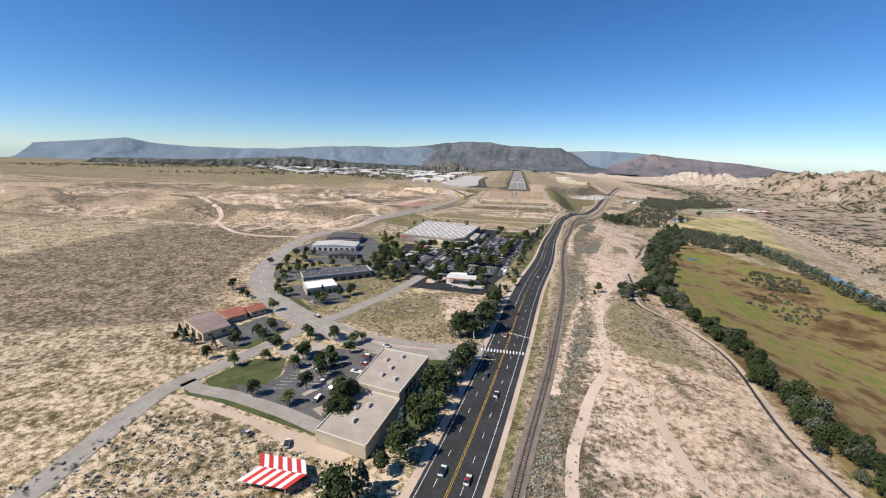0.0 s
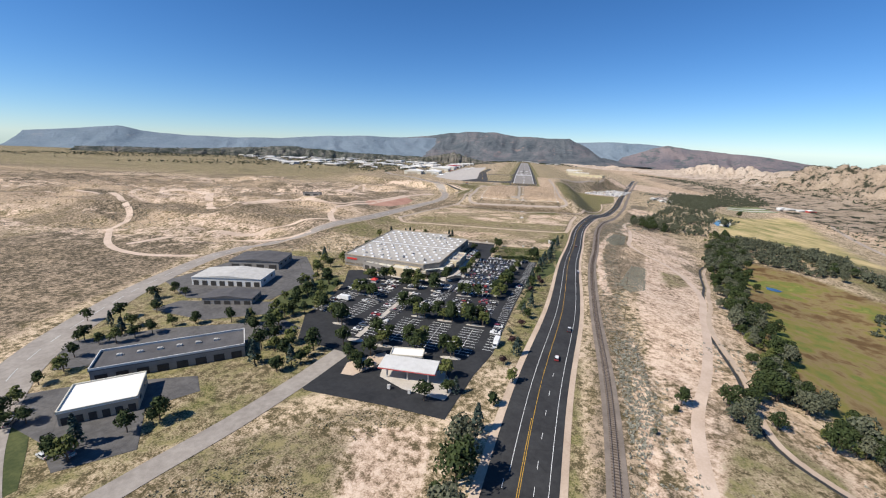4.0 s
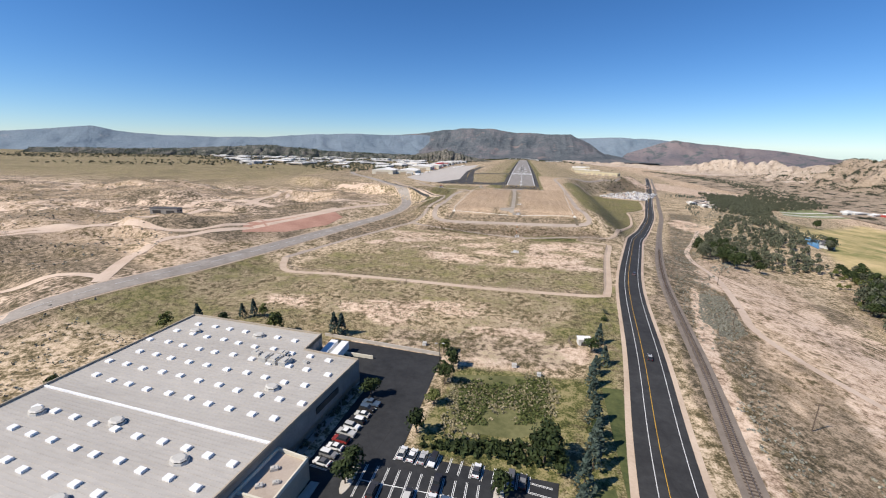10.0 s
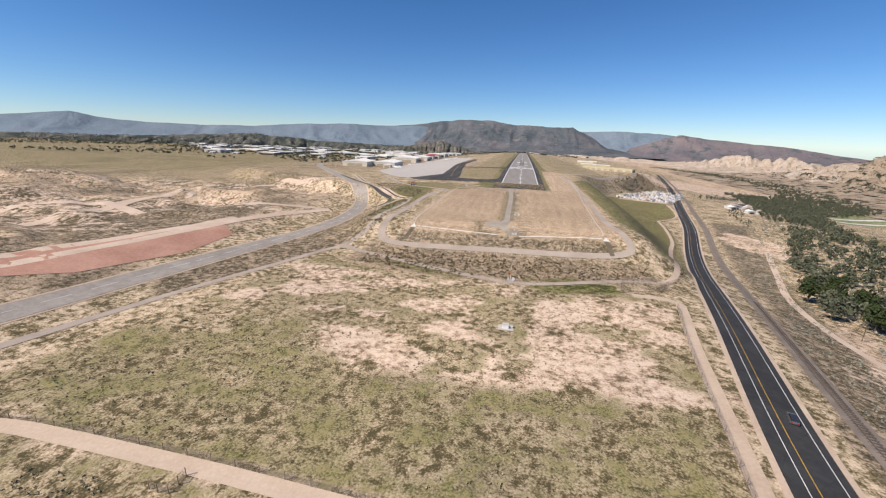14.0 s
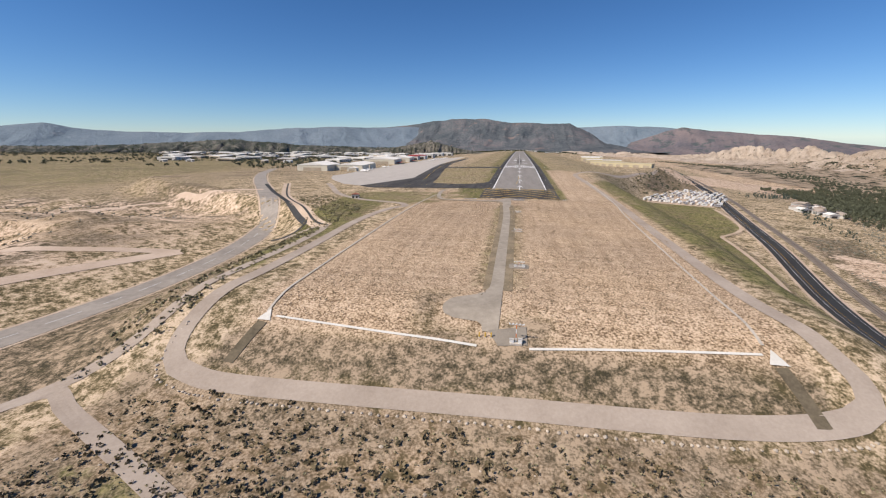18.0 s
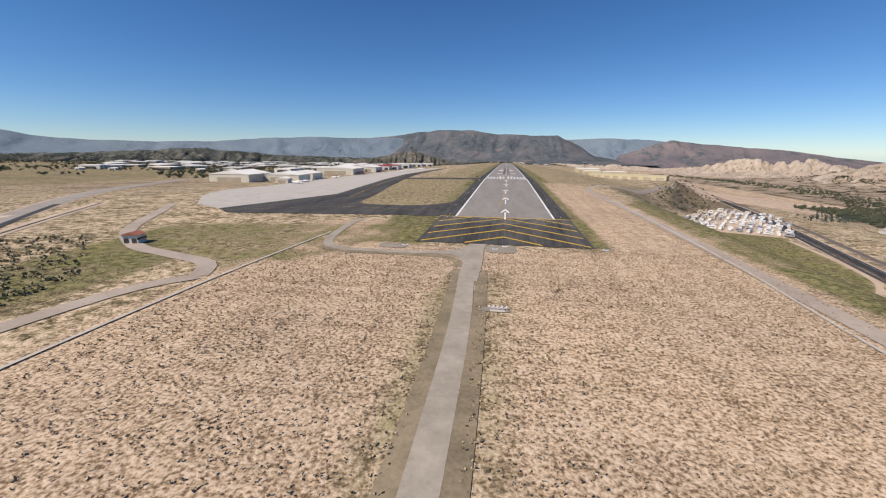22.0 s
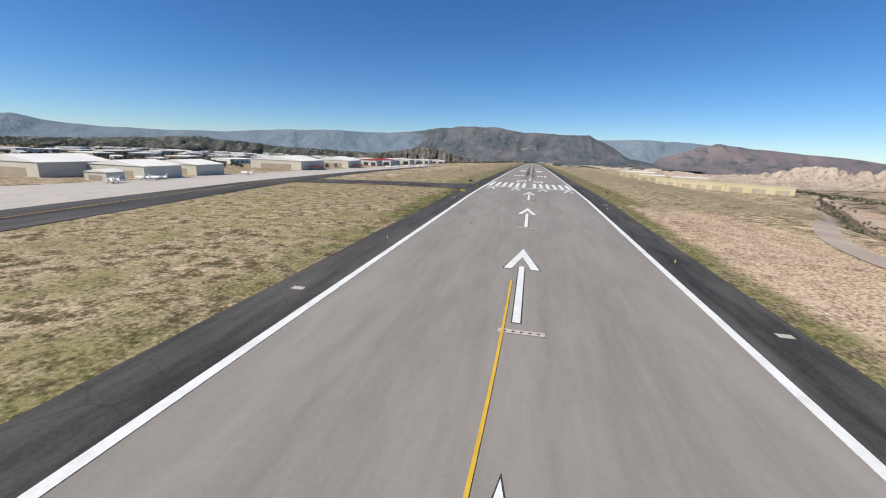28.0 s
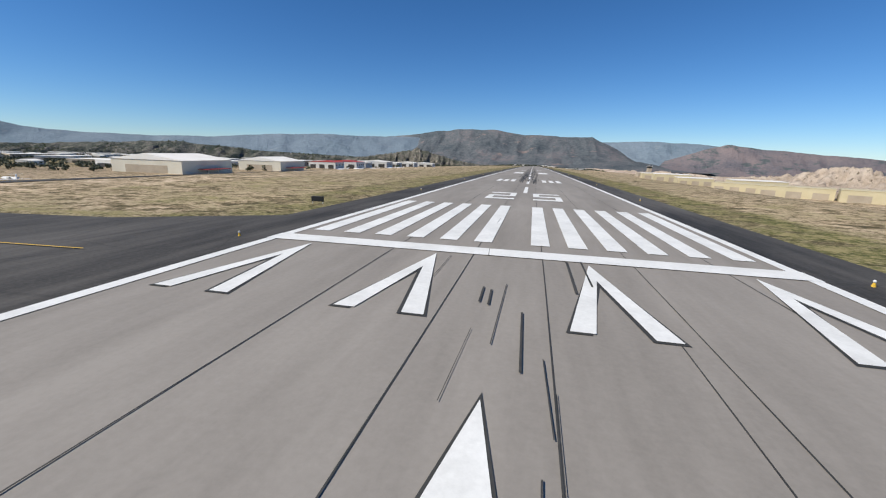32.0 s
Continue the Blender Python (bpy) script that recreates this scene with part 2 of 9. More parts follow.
# ---- the lie of the land ----
def sm(a, b, v):
    t = np.clip((np.asarray(v, float) - a) / (b - a), 0, 1)
    return t * t * (3 - 2 * t)


def rprof(y):
    return -48 * np.clip((np.asarray(y, float) - 205) / 2110, 0, 2) ** 1.15


def gauss(x, y, cx, cy, rx, ry, turn=0.0):
    c, s = math.cos(radians(turn)), math.sin(radians(turn))
    u, v = (x - cx) * c + (y - cy) * s, -(x - cx) * s + (y - cy) * c
    return np.exp(-((u / rx) ** 2 + (v / ry) ** 2))


def lattice(ix, iy):
    h = np.sin(ix * 127.1 + iy * 311.7) * 43758.5453
    return h - np.floor(h)


def vnoise(x, y):
    ix, iy = np.floor(x), np.floor(y)
    fx, fy = x - ix, y - iy
    fx, fy = fx * fx * (3 - 2 * fx), fy * fy * (3 - 2 * fy)
    a, b, c, d = lattice(ix, iy), lattice(ix + 1, iy), lattice(ix, iy + 1), lattice(ix + 1, iy + 1)
    return a + (b - a) * fx + (c - a) * fy + (a - b - c + d) * fx * fy


def fbm(x, y, octaves=5):
    t, amp = 0.0, 0.5
    for i in range(octaves):
        t = t + amp * vnoise(x * 2 ** i + 17.3 * i, y * 2 ** i - 9.1 * i)
        amp *= 0.5
    return t


def mesa_relief(x, y):
    """Mounds, worn benches and gullies of the bare mesa."""
    n = fbm(x / 120.0 + 3.0, y / 75.0 + 1.0, 3)
    n = n + 0.05 * np.sin(n * 40.0)
    cut = np.abs(fbm(x / 80.0 + 11.0, y / 60.0 + 5.0, 3) - 0.47) * 2.0
    return ((n - 0.45) * 26.0 - (0.4 - np.minimum(cut, 0.4)) * 9.0) * sm(-165, -250, x) * sm(-620, -500, y) * (1 - sm(-110, -30, y))


def terrain(x, y):
    """Height of the land: the runway's bench, the low fields before it, the river side and the dirt mesa."""
    x, y = np.asarray(x, float), np.asarray(y, float)
    drop = np.maximum(sm(-380, -90, y) * sm(28, 145, x), sm(120, 230, x))
    low = -12.5 - 12 * sm(55, 170, x) - 13 * drop - 32 * sm(260, 600, x) + rprof(y) * (1 - 0.7 * sm(150, 500, x))
    xr = 64 + 0.02 * (y + 250) + 115 * sm(150, 430, y) + 75 * sm(400, 520, y)
    xl = -84 - 300 * sm(-150, 60, y)
    m = sm(-270, -226, y) * (1 - sm(xr, xr + 40 + 24 * sm(-220, -90, y), x)) * sm(xl - 40, xl, x)
    z = low * (1 - m) + (rprof(y) - 11 * sm(55, 175, x) * sm(120, 260, y) - 9 * sm(-90, -230, x) * sm(0, 260, y)) * m
    return z + 11 * sm(-128, -210, x) * sm(-555, -450, y) * (1 - sm(-170, -50, y)) + mesa_relief(x, y)


def tz(x, y):
    return float(terrain(x, y))


def link(name, bm, *mats):
    me = bpy.data.meshes.new(name)
    bm.to_mesh(me)
    bm.free()
    for m in mats:
        me.materials.append(m)
    return new(name, me)


def raw(name, verts, faces, *mats, smooth=False):
    me = bpy.data.meshes.new(name)
    me.from_pydata(verts, [], faces)
    for m in mats:
        me.materials.append(m)
    if smooth:
        me.polygons.foreach_set("use_smooth", [True] * len(me.polygons))
    me.update()
    return new(name, me)


def steps(*runs):
    out = []
    for a, b, s in runs:
        n = max(1, round((b - a) / s))
        out += [a + (b - a) * i / n for i in range(n)]
    return out + [runs[-1][1]]


def spline(pts, step=8.0):
    """A smooth line through the points, cut into even steps."""
    P = [Vector((*p[:2], 0)) for p in pts]
    out = []
    for i in range(len(P) - 1):
        p0, p1, p2, p3 = P[max(i - 1, 0)], P[i], P[i + 1], P[min(i + 2, len(P) - 1)]
        n = max(1, int((p2 - p1).length / step))
        for k in range(n):
            t = k / n
            out.append(0.5 * ((2 * p1) + (p2 - p0) * t + (2 * p0 - 5 * p1 + 4 * p2 - p3) * t * t + (3 * p1 - p0 - 3 * p2 + p3) * t ** 3))
    out.append(P[-1])
    return out


def offset_line(line, d):
    out = []
    for i, p in enumerate(line):
        a, b = line[max(i - 1, 0)], line[min(i + 1, len(line) - 1)]
        t = (b - a).normalized()
        out.append(p + Vector((t.y, -t.x, 0)) * d)
    return out


def ribbon(name, pts, left, right, lift, mat, step=6.0, across=3, smooth_line=True, widths=None):
    """A road or stripe that lies on the land between two offsets from its line (left is negative)."""
    line = spline(pts, step) if smooth_line else [Vector((*p[:2], 0)) for p in pts]
    verts, faces = [], []
    n = len(line)
    for i, p in enumerate(line):
        a, b = line[max(i - 1, 0)], line[min(i + 1, n - 1)]
        t = (b - a).normalized()
        side = Vector((t.y, -t.x, 0))
        k = widths(i / (n - 1)) if widths else 1.0
        row = [p + side * (left + (right - left) * j / across) * k for j in range(across + 1)]
        verts += [(q.x, q.y, tz(q.x, q.y) + lift) for q in row]
    w = across + 1
    for i in range(n - 1):
        for j in range(across):
            faces.append((i * w + j, i * w + j + 1, (i + 1) * w + j + 1, (i + 1) * w + j))
    return raw(name, verts, faces, mat)


def quads_on_land(name, quads, lift, mat):
    """Flat marks on the land: each a list of corners in the plan."""
    verts, faces = [], []
    for q in quads:
        faces.append(tuple(range(len(verts), len(verts) + len(q))))
        verts += [(x, y, tz(x, y) + lift) for x, y in q]
    return raw(name, verts, faces, mat)


def setting(ob, label, category):
    return tagged(ob, label, category, kind="structure")


def inside(poly, x, y):
    r = np.zeros(np.shape(x), bool)
    n = len(poly)
    for i in range(n):
        (x1, y1), (x2, y2) = poly[i], poly[(i + 1) % n]
        c = ((y1 > y) != (y2 > y)) & (x < (x2 - x1) * (y - y1) / (y2 - y1 + 1e-9) + x1)
        r ^= c
    return r


def soft_area(poly, x, y, blur=0.0):
    """1 inside the outline, falling to 0 within the blur outside it."""
    ins = inside(poly, x, y).astype(float)
    if not blur:
        return ins
    d = np.full(np.shape(x), 1e9)
    n = len(poly)
    for i in range(n):
        (x1, y1), (x2, y2) = poly[i], poly[(i + 1) % n]
        dx, dy = x2 - x1, y2 - y1
        t = np.clip(((x - x1) * dx + (y - y1) * dy) / (dx * dx + dy * dy), 0, 1)
        d = np.minimum(d, np.hypot(x - x1 - t * dx, y - y1 - t * dy))
    return np.where(ins > 0, 1.0, np.clip(1 - d / blur, 0, 1))


# ---- ground ----
GX = steps((-4200, -900, 220), (-900, -320, 9), (-320, -140, 5), (-140, 150, 3), (150, 330, 5), (330, 900, 24), (900, 4200, 220))
GY = steps((-2600, -1160, 140), (-1160, -900, 5), (-900, -300, 3), (-300, 400, 5), (400, 1400, 18), (1400, 4600, 110))
XX, YY = np.meshgrid(GX, GY)
ZZ = terrain(XX, YY)
cover = np.zeros((*XX.shape, 4))
more = np.zeros((*XX.shape, 4))
def put(chan, amount):
    cover[..., chan] = np.maximum(cover[..., chan], amount)


put(1, 0.2)
put(2, 0.12)
put(0, 0.45 * soft_area([(-127, -416), (47, -412), (68, -302), (-95, -275)], XX, YY, 6))
put(0, 0.47 * soft_area([(-120, -492), (40, -488), (46, -424), (-125, -422)], XX, YY, 8))
put(1, 0.85 * soft_area([(-104, -494), (16, -492), (20, -452), (-50, -436), (-104, -446)], XX, YY, 14))
put(0, 0.62 * soft_area([(22, -490), (42, -488), (50, -416), (34, -416)], XX, YY, 6))
put(1, 0.46 * soft_area([(-110, -414), (46, -410), (62, -330), (-90, -320)], XX, YY, 12))
put(1, 0.6 * soft_area([(62, -640), (118, -640), (130, -520), (150, -420), (120, -380), (96, -440), (84, -540)], XX, YY, 14))
put(0, 0.85 * soft_area([(-18, -536), (12, -542), (24, -500), (-14, -500)], XX, YY, 6))
put(0, 0.5 * soft_area([(-10, -700), (13, -543), (40, -470), (52, -400), (46, -470), (30, -560), (10, -690)], XX, YY, 8))
put(2, 0.62 * soft_area([(-80, -285), (70, -282), (66, -258), (-78, -258)], XX, YY, 10))
more[..., 0] = soft_area([(-62, -241), (54, -238), (62, -56), (-62, -56)], XX, YY, 6)
more[..., 0] = np.maximum(more[..., 0], 0.85 * soft_area([(34, -56), (66, -56), (64, 150), (44, 200), (36, 150)], XX, YY, 8))
more[..., 0] = np.maximum(more[..., 0], 0.9 * soft_area([(-62, -56), (-38, -56), (-42, -14), (-70, -20)], XX, YY, 5))
put(0, 0.62 * soft_area([(-42, -50), (-25, -52), (-22, 5), (-45, 0)], XX, YY, 5))
put(0, 0.6 * soft_area([(26, -52), (36, -50), (38, 2400), (26, 2400)], XX, YY, 9))
put(0, 0.55 * soft_area([(-38, 20), (-27, 20), (-27, 2400), (-42, 2400)], XX, YY, 9))
put(0, 0.4 * soft_area([(-70, 40), (-30, 20), (-30, 2400), (-110, 2400)], XX, YY, 15))
put(0, 0.36 * soft_area([(30, 200), (140, 200), (170, 2400), (30, 2400)], XX, YY, 25))
put(1, 0.62 * sm(-120, -190, XX) * sm(-580, -470, YY) * (1 - sm(-120, -20, YY)))
put(2, 0.4 * sm(-150, -300, XX) * sm(-700, -560, YY))
put(2, 0.7 * soft_area([(-30, -1000), (2, -905), (42, -648), (52, -589), (70, -466), (82, -392), (98, -325), (130, -262), (225, 40), (250, 30), (150, -240), (120, -330), (104, -390), (84, -452), (70, -510), (60, -590), (52, -650), (30, -905), (6, -1000)], XX, YY, 8))
put(1, 0.72 * soft_area([(34, -1000), (34, -905), (66, -660), (85, -500), (110, -360), (150, -270), (190, -300), (130, -520), (96, -690), (112, -800), (100, -1000)], XX, YY, 14))
put(3, 1.0 * soft_area([(122, -650), (140, -600), (206, -438), (238, -395), (264, -425), (280, -485), (330, -540), (340, -1000), (118, -1000), (116, -800), (120, -720)], XX, YY, 10))
put(0, 0.6 * soft_area([(206, -440), (238, -397), (270, -470), (230, -470)], XX, YY, 8))
put(0, 0.62 * soft_area([(116, -1000), (116, -800), (126, -720), (140, -720), (132, -820), (136, -1000)], XX, YY, 8))
put(0, 0.55 * soft_area([(300, -480), (385, -390), (520, 20), (400, 110), (330, -200)], XX, YY, 20))
put(0, 0.45 * sm(-330, -520, XX) * sm(-200, 100, YY))
put(1, 0.75 * soft_area([(330, 520), (430, 280), (520, 320), (470, 700)], XX, YY, 20))

more[..., 1] = soft_area([(427, 49), (600, 213), (592, 134), (432, -251), (435, -305), (383, -307), (395, -217), (318, -280), (273, -250), (330, -120), (360, -30)], XX, YY, 10)
put(1, 0.9 * soft_area([(648, 1552), (625, 1167), (659, 952), (617, 667), (459, 508), (424, 533), (480, 760), (574, 1131)], XX, YY, 12))
put(0, 0.6 * soft_area([(150, 215), (216, 185), (192, 66), (160, 26), (152, -40), (120, -140), (98, -205), (80, -240), (66, -200), (66, 60)], XX, YY, 6))
put(0, 0.8 * soft_area([(8, -294), (41, -286), (49, -297), (30, -308), (9, -304)], XX, YY, 3))
put(0, 0.5 * soft_area([(-60, -284), (-8, -300), (-8, -306), (-50, -296)], XX, YY, 5))
put(2, 0.7 * soft_area([(180, 300), (280, 560), (420, 700), (330, 440), (240, 330)], XX, YY, 12))
put(2, 0.75 * soft_area([(-165, -360), (-230, -300), (-330, -330), (-420, -260), (-300, -230), (-190, -190)], XX, YY, 15))
put(2, 0.7 * soft_area([(-180, -520), (-260, -470), (-420, -480), (-420, -440), (-250, -430), (-180, -460)], XX, YY, 15))
put(0, 0.5 * soft_area([(72, -220), (96, -250), (150, -60), (140, 60), (80, 100)], XX, YY, 8))
put(0, 0.55 * soft_area([(-118, -40), (-88, -30), (-90, -150), (-100, -200), (-108, -120)], XX, YY, 8))
put(0, 0.55 * soft_area([(-130, -500), (-180, -500), (-160, -400), (-132, -420)], XX, YY, 10))
patch = sm(0.5, 0.6, fbm(XX / 38.0 + 2.0, YY / 60.0, 4)) * (1 - sm(-300, -250, YY)) * sm(-1200, -1000, YY)
put(2, 0.62 * patch * sm(30, 60, XX))
patch = sm(0.5, 0.6, fbm(XX / 45.0 + 20.0, YY / 45.0 + 7.0, 4))
put(2, 0.6 * patch * sm(-150, -190, XX))
put(0, 0.5 * sm(0.5, 0.58, fbm(XX / 22.0 + 4.0, YY / 22.0, 4)) * soft_area([(-127, -416), (47, -412), (68, -302), (-95, -275)], XX, YY, 6))
put(1, 0.75 * sm(0.5, 0.56, fbm(XX / 16.0 + 30.0, YY / 16.0, 4)) * soft_area([(-127, -492), (47, -488), (68, -302), (-95, -275)], XX, YY, 6))
put(0, 0.52 * soft_area([(-215, -700), (-120, -796), (-62, -722), (-100, -640), (-128, -560), (-200, -570)], XX, YY, 8))
put(0, 0.62 * soft_area([(-6, -700), (12, -600), (16, -543), (30, -470), (44, -420), (50, -420), (36, -480), (24, -560), (8, -690)], XX, YY, 5))
put(2, 0.5 * soft_area([(-16, -534), (12, -540), (22, -502), (-12, -502)], XX, YY, 6))
put(0, 0.3 * soft_area([(-100, -800), (-58, -745), (-30, -735), (-16, -805), (-50, -818)], XX, YY, 4))
put(2, 0.72 * soft_area([(-64, -243), (54, -240), (57, -250), (-68, -254)], XX, YY, 2))
put(1, 0.72 * sm(480, 640, XX) * (1 - sm(-250, -500, YY)))
put(1, 0.6 * sm(430, 520, XX) * sm(-250, -500, YY))
put(0, 0.66 * soft_area([(35, -421), (49, -410), (42, -454), (25, -463)], XX, YY, 6))

for area, chan, amount in (([(-25, -224), (-22, -240), (-9, -247), (4, -247), (6, -235), (-2, -234), (-2, -243), (-10, -241), (-18, -238), (-21, -230), (-16, -222)], 2, 0.62), ([(-12, -80), (-9.6, -80), (-8, -215), (-10.5, -215)], 0, 0.42), ([(-3.4, -80), (-0.5, -80), (-0.5, -215), (-3, -215)], 0, 0.36),
                           ([(-150, -330), (-138, -275), (-126, -225), (-92, -250), (-104, -280), (-132, -350)], 2, 0.75), ([(-126, -225), (-90, -245), (-88, -160), (-118, -150), (-124, -190)], 2, 0.6), ([(-100, -800), (-58, -745), (-30, -735), (-16, -805), (-50, -818)], 2, 0.5)):
    put(chan, amount * soft_area(area, XX, YY, 5))
    more[..., 0] *= 1 - (0.85 if chan == 2 or area[0][0] > -13 else 0.0) * soft_area(area, XX, YY, 3)
# bare pale clay of the mesa, the gravel flats and the river strip
mesa = sm(-150, -200, XX) * sm(-640, -540, YY) * (1 - sm(-60, 20, YY))
more[..., 2] = 0.46 * mesa * sm(0.46, 0.56, fbm(XX / 150.0 + 8.0, YY / 52.0 + 3.0, 5))
put(2, 0.85 * mesa * sm(0.5, 0.58, fbm(XX / 110.0 + 40.0, YY / 60.0 + 9.0, 5)))
put(2, 0.8 * soft_area([(-205, -780), (-172, -815), (-260, -850), (-420, -760), (-420, -560), (-260, -560), (-238, -640), (-226, -720)], XX, YY, 12))
for area, amount in (([(252, 480), (470, 900), (620, 700), (540, 500), (406, 470), (289, 470)], 0.85), ([(44, -1000), (48, -800), (70, -690), (96, -620), (118, -560), (140, -500), (120, -480), (96, -560), (64, -680), (40, -800), (22, -1000)], 0.62), ([(130, -470), (165, -440), (180, -400), (150, -330), (120, -330), (118, -400)], 0.6), ([(215, -110), (235, -60), (215, -20), (195, -60)], 0.8)):
    more[..., 2] = np.maximum(more[..., 2], amount * soft_area(area, XX, YY, 14))



def lay(area, blur, **kinds):
    """Give an area a ground cover of its own: red, grn, blu as in the cover, clay for bare ground."""
    m = soft_area(area, XX, YY, blur)
    for k, v in kinds.items():
        a, c = (more, 2) if k == "clay" else (cover, ("red", "grn", "blu").index(k))
        a[..., c] = a[..., c] * (1 - m) + v * m


FIELD_N = [(-122, -494), (24, -490), (46, -420), (-125, -420)]
FIELD_S = [(-127, -416), (47, -412), (68, -302), (-95, -275)]
spots = fbm(XX / 17.0 + 9.0, YY / 10.0 + 3.0, 4)
spots_wide = fbm(XX / 34.0 + 1.0, YY / 20.0 + 5.0, 3)
pale, weedy = sm(0.42, 0.5, spots), 1 - sm(0.42, 0.5, spots)
lay(FIELD_N, 6, red=0.34 * weedy + 0.04, grn=0.4, blu=0.25 + 0.3 * sm(0.48, 0.56, spots_wide), clay=0.4 + 0.34 * pale)
lay(FIELD_S, 5, red=0.3 + 0.2 * (1 - sm(0.46, 0.54, spots_wide)), grn=0.36, blu=0.25, clay=0.5 * pale * sm(-110, -20, XX))
lay([(-165, -446), (-124, -423), (-13, -423), (45, -417), (41, -430), (19, -431), (9, -447), (1, -450), (-11, -438), (-70, -445), (-125, -453), (-142, -468)], 6, red=0.44, clay=0.26, blu=0.3)
lay([(-138, -466), (-97, -466), (-62, -470), (-44, -480), (-63, -489), (-96, -485), (-135, -480)], 6, red=0.46, clay=0.2, blu=0.45)
lay([(-44, -477), (16, -474), (20, -490), (-44, -488)], 5, blu=0.6, red=0.25, clay=0.35)
lay([(34, -430), (50, -408), (42, -459), (30, -466), (15, -473), (24, -456)], 4, red=0.6, clay=0.2, blu=0.1)
# bands along the railway and over the bare flat by the river
lay([(76, -600), (119, -470), (140, -440), (134, -500), (112, -600), (94, -640), (81, -683), (60, -692)], 8, clay=0.82, red=0.12, blu=0.12, grn=0.5)
lay([(104, -560), (120, -545), (124, -520), (112, -520)], 6, red=0.5, clay=0.4)
lay([(82, -372), (104, -358), (94, -406), (74, -459), (62, -506), (56, -560), (52, -560), (58, -500), (66, -462), (71, -431)], 3, blu=0.86, clay=0.05, red=0.1)
lay([(101, -379), (98, -401), (89, -434), (78, -460), (66, -512), (60, -560), (57, -600), (52, -600), (57, -556), (63, -508), (73, -461), (83, -432), (92, -402)], 2, clay=0.86, blu=0.05, red=0.05)
lay([(111, -372), (118, -380), (103, -434), (88, -470), (76, -530), (66, -590), (60, -590), (68, -528), (80, -462), (90, -438), (97, -409)], 4, blu=0.72, clay=0.15, red=0.15)
lay([(37, -758), (48, -756), (41, -790), (24, -850), (12, -905), (4, -905), (18, -850), (31, -793)], 3, blu=0.68, clay=0.2, red=0.12)
lay([(45, -668), (56, -660), (50, -722), (39, -745), (36, -740)], 3, blu=0.62, clay=0.3, red=0.12)
lay([(48, -695), (50, -695), (42, -744), (37, -770), (31, -793), (18, -850), (15, -850), (28, -793), (34, -770), (39, -744)], 1.5, clay=0.95, blu=0.0, red=0.0)
lay([(65, -735), (86, -712), (93, -733), (95, -773), (90, -812), (58, -806), (52, -790), (56, -758)], 5, red=0.5, clay=0.3, blu=0.25, grn=0.5)
lay([(80, -750), (92, -754), (90, -776), (78, -778)], 3, blu=0.85, red=0.1, clay=0.0)
lay([(22, -690), (27, -690), (14, -800), (-2, -905), (-7, -905), (8, -800)], 3, red=0.58, clay=0.1, blu=0.3)
lay([(-84, -284), (-36, -297), (8, -296), (54, -280), (70, -276), (64, -262), (-66, -259), (-78, -262)], 5, red=0.06, grn=0.8, blu=0.56, clay=0.05)
lay([(10, -300), (26, -291), (46, -290), (43, -297), (17, -303)], 2, red=0.9, clay=0.0, blu=0.0)
lay([(4, -288), (30, -285), (27, -290), (9, -293)], 2, red=0.7, clay=0.1)
lay([(-72, -279), (-43, -284), (-22, -293), (-25, -299), (-54, -290)], 3, red=0.55, clay=0.1)
lay([(-100, -300), (6, -312), (60, -310), (48, -372), (-40, -372), (-110, -340)], 8, clay=0.3 + 0.4 * pale, red=0.3 * weedy + 0.1)
lay([(31, -54), (50, -54), (54, 10), (58, 110), (49, 150), (33, 200), (31, 60)], 3, red=0.1, grn=0.6, clay=0.4 + 0.35 * pale)
lay([(26, -52), (30.5, -52), (31, 60), (32, 240), (26, 240)], 3, red=0.58, clay=0.0)
lay([(-36, 150), (-27, 150), (-27, 222), (-36, 222)], 3, red=0.8, clay=0.0)
lay([(-60, 150), (-37, 150), (-36, 222), (-60, 222)], 6, red=0.42, clay=0.1 + 0.25 * pale)
lay([(-112, -795), (-90, -770), (-60, -750), (-44, -772), (-50, -786), (-76, -800)], 6, red=0.42, clay=0.1, blu=0.5)
lay([(-46, -750), (-24, -744), (-22, -776), (-28, -790), (-38, -784)], 4, red=0.1, clay=0.7, blu=0.1)
lay([(-116, -50), (-84, -78), (-80, -150), (-84, -215), (-100, -200), (-112, -140)], 5, red=0.6, clay=0.0, blu=0.2)
lay([(-66, -86), (-44, -62), (-46, -22), (-80, -30), (-100, -60)], 4, red=0.5, clay=0.05)
lay([(-130, 20), (-38, 20), (-36, 222), (-150, 222)], 8, red=0.42, clay=0.16 * pale)
nx, ny = len(GX), len(GY)
gv = np.stack([XX, YY, ZZ], -1).reshape(-1, 3)
idx = np.arange(nx * ny).reshape(ny, nx)
gf = np.stack([idx[:-1, :-1], idx[:-1, 1:], idx[1:, 1:], idx[1:, :-1]], -1).reshape(-1, 4)
ground = raw("ground", gv.tolist(), gf.tolist(), M_GROUND, smooth=True)
ca = ground.data.color_attributes.new("cover", "FLOAT_COLOR", "POINT")
ca.data.foreach_set("color", np.clip(cover, 0, 1).reshape(-1))
cb = ground.data.color_attributes.new("cover_more", "FLOAT_COLOR", "POINT")
cb.data.foreach_set("color", np.clip(more, 0, 1).reshape(-1))
setting(ground, "dry straw-coloured valley ground with green and bare patches", "ground")

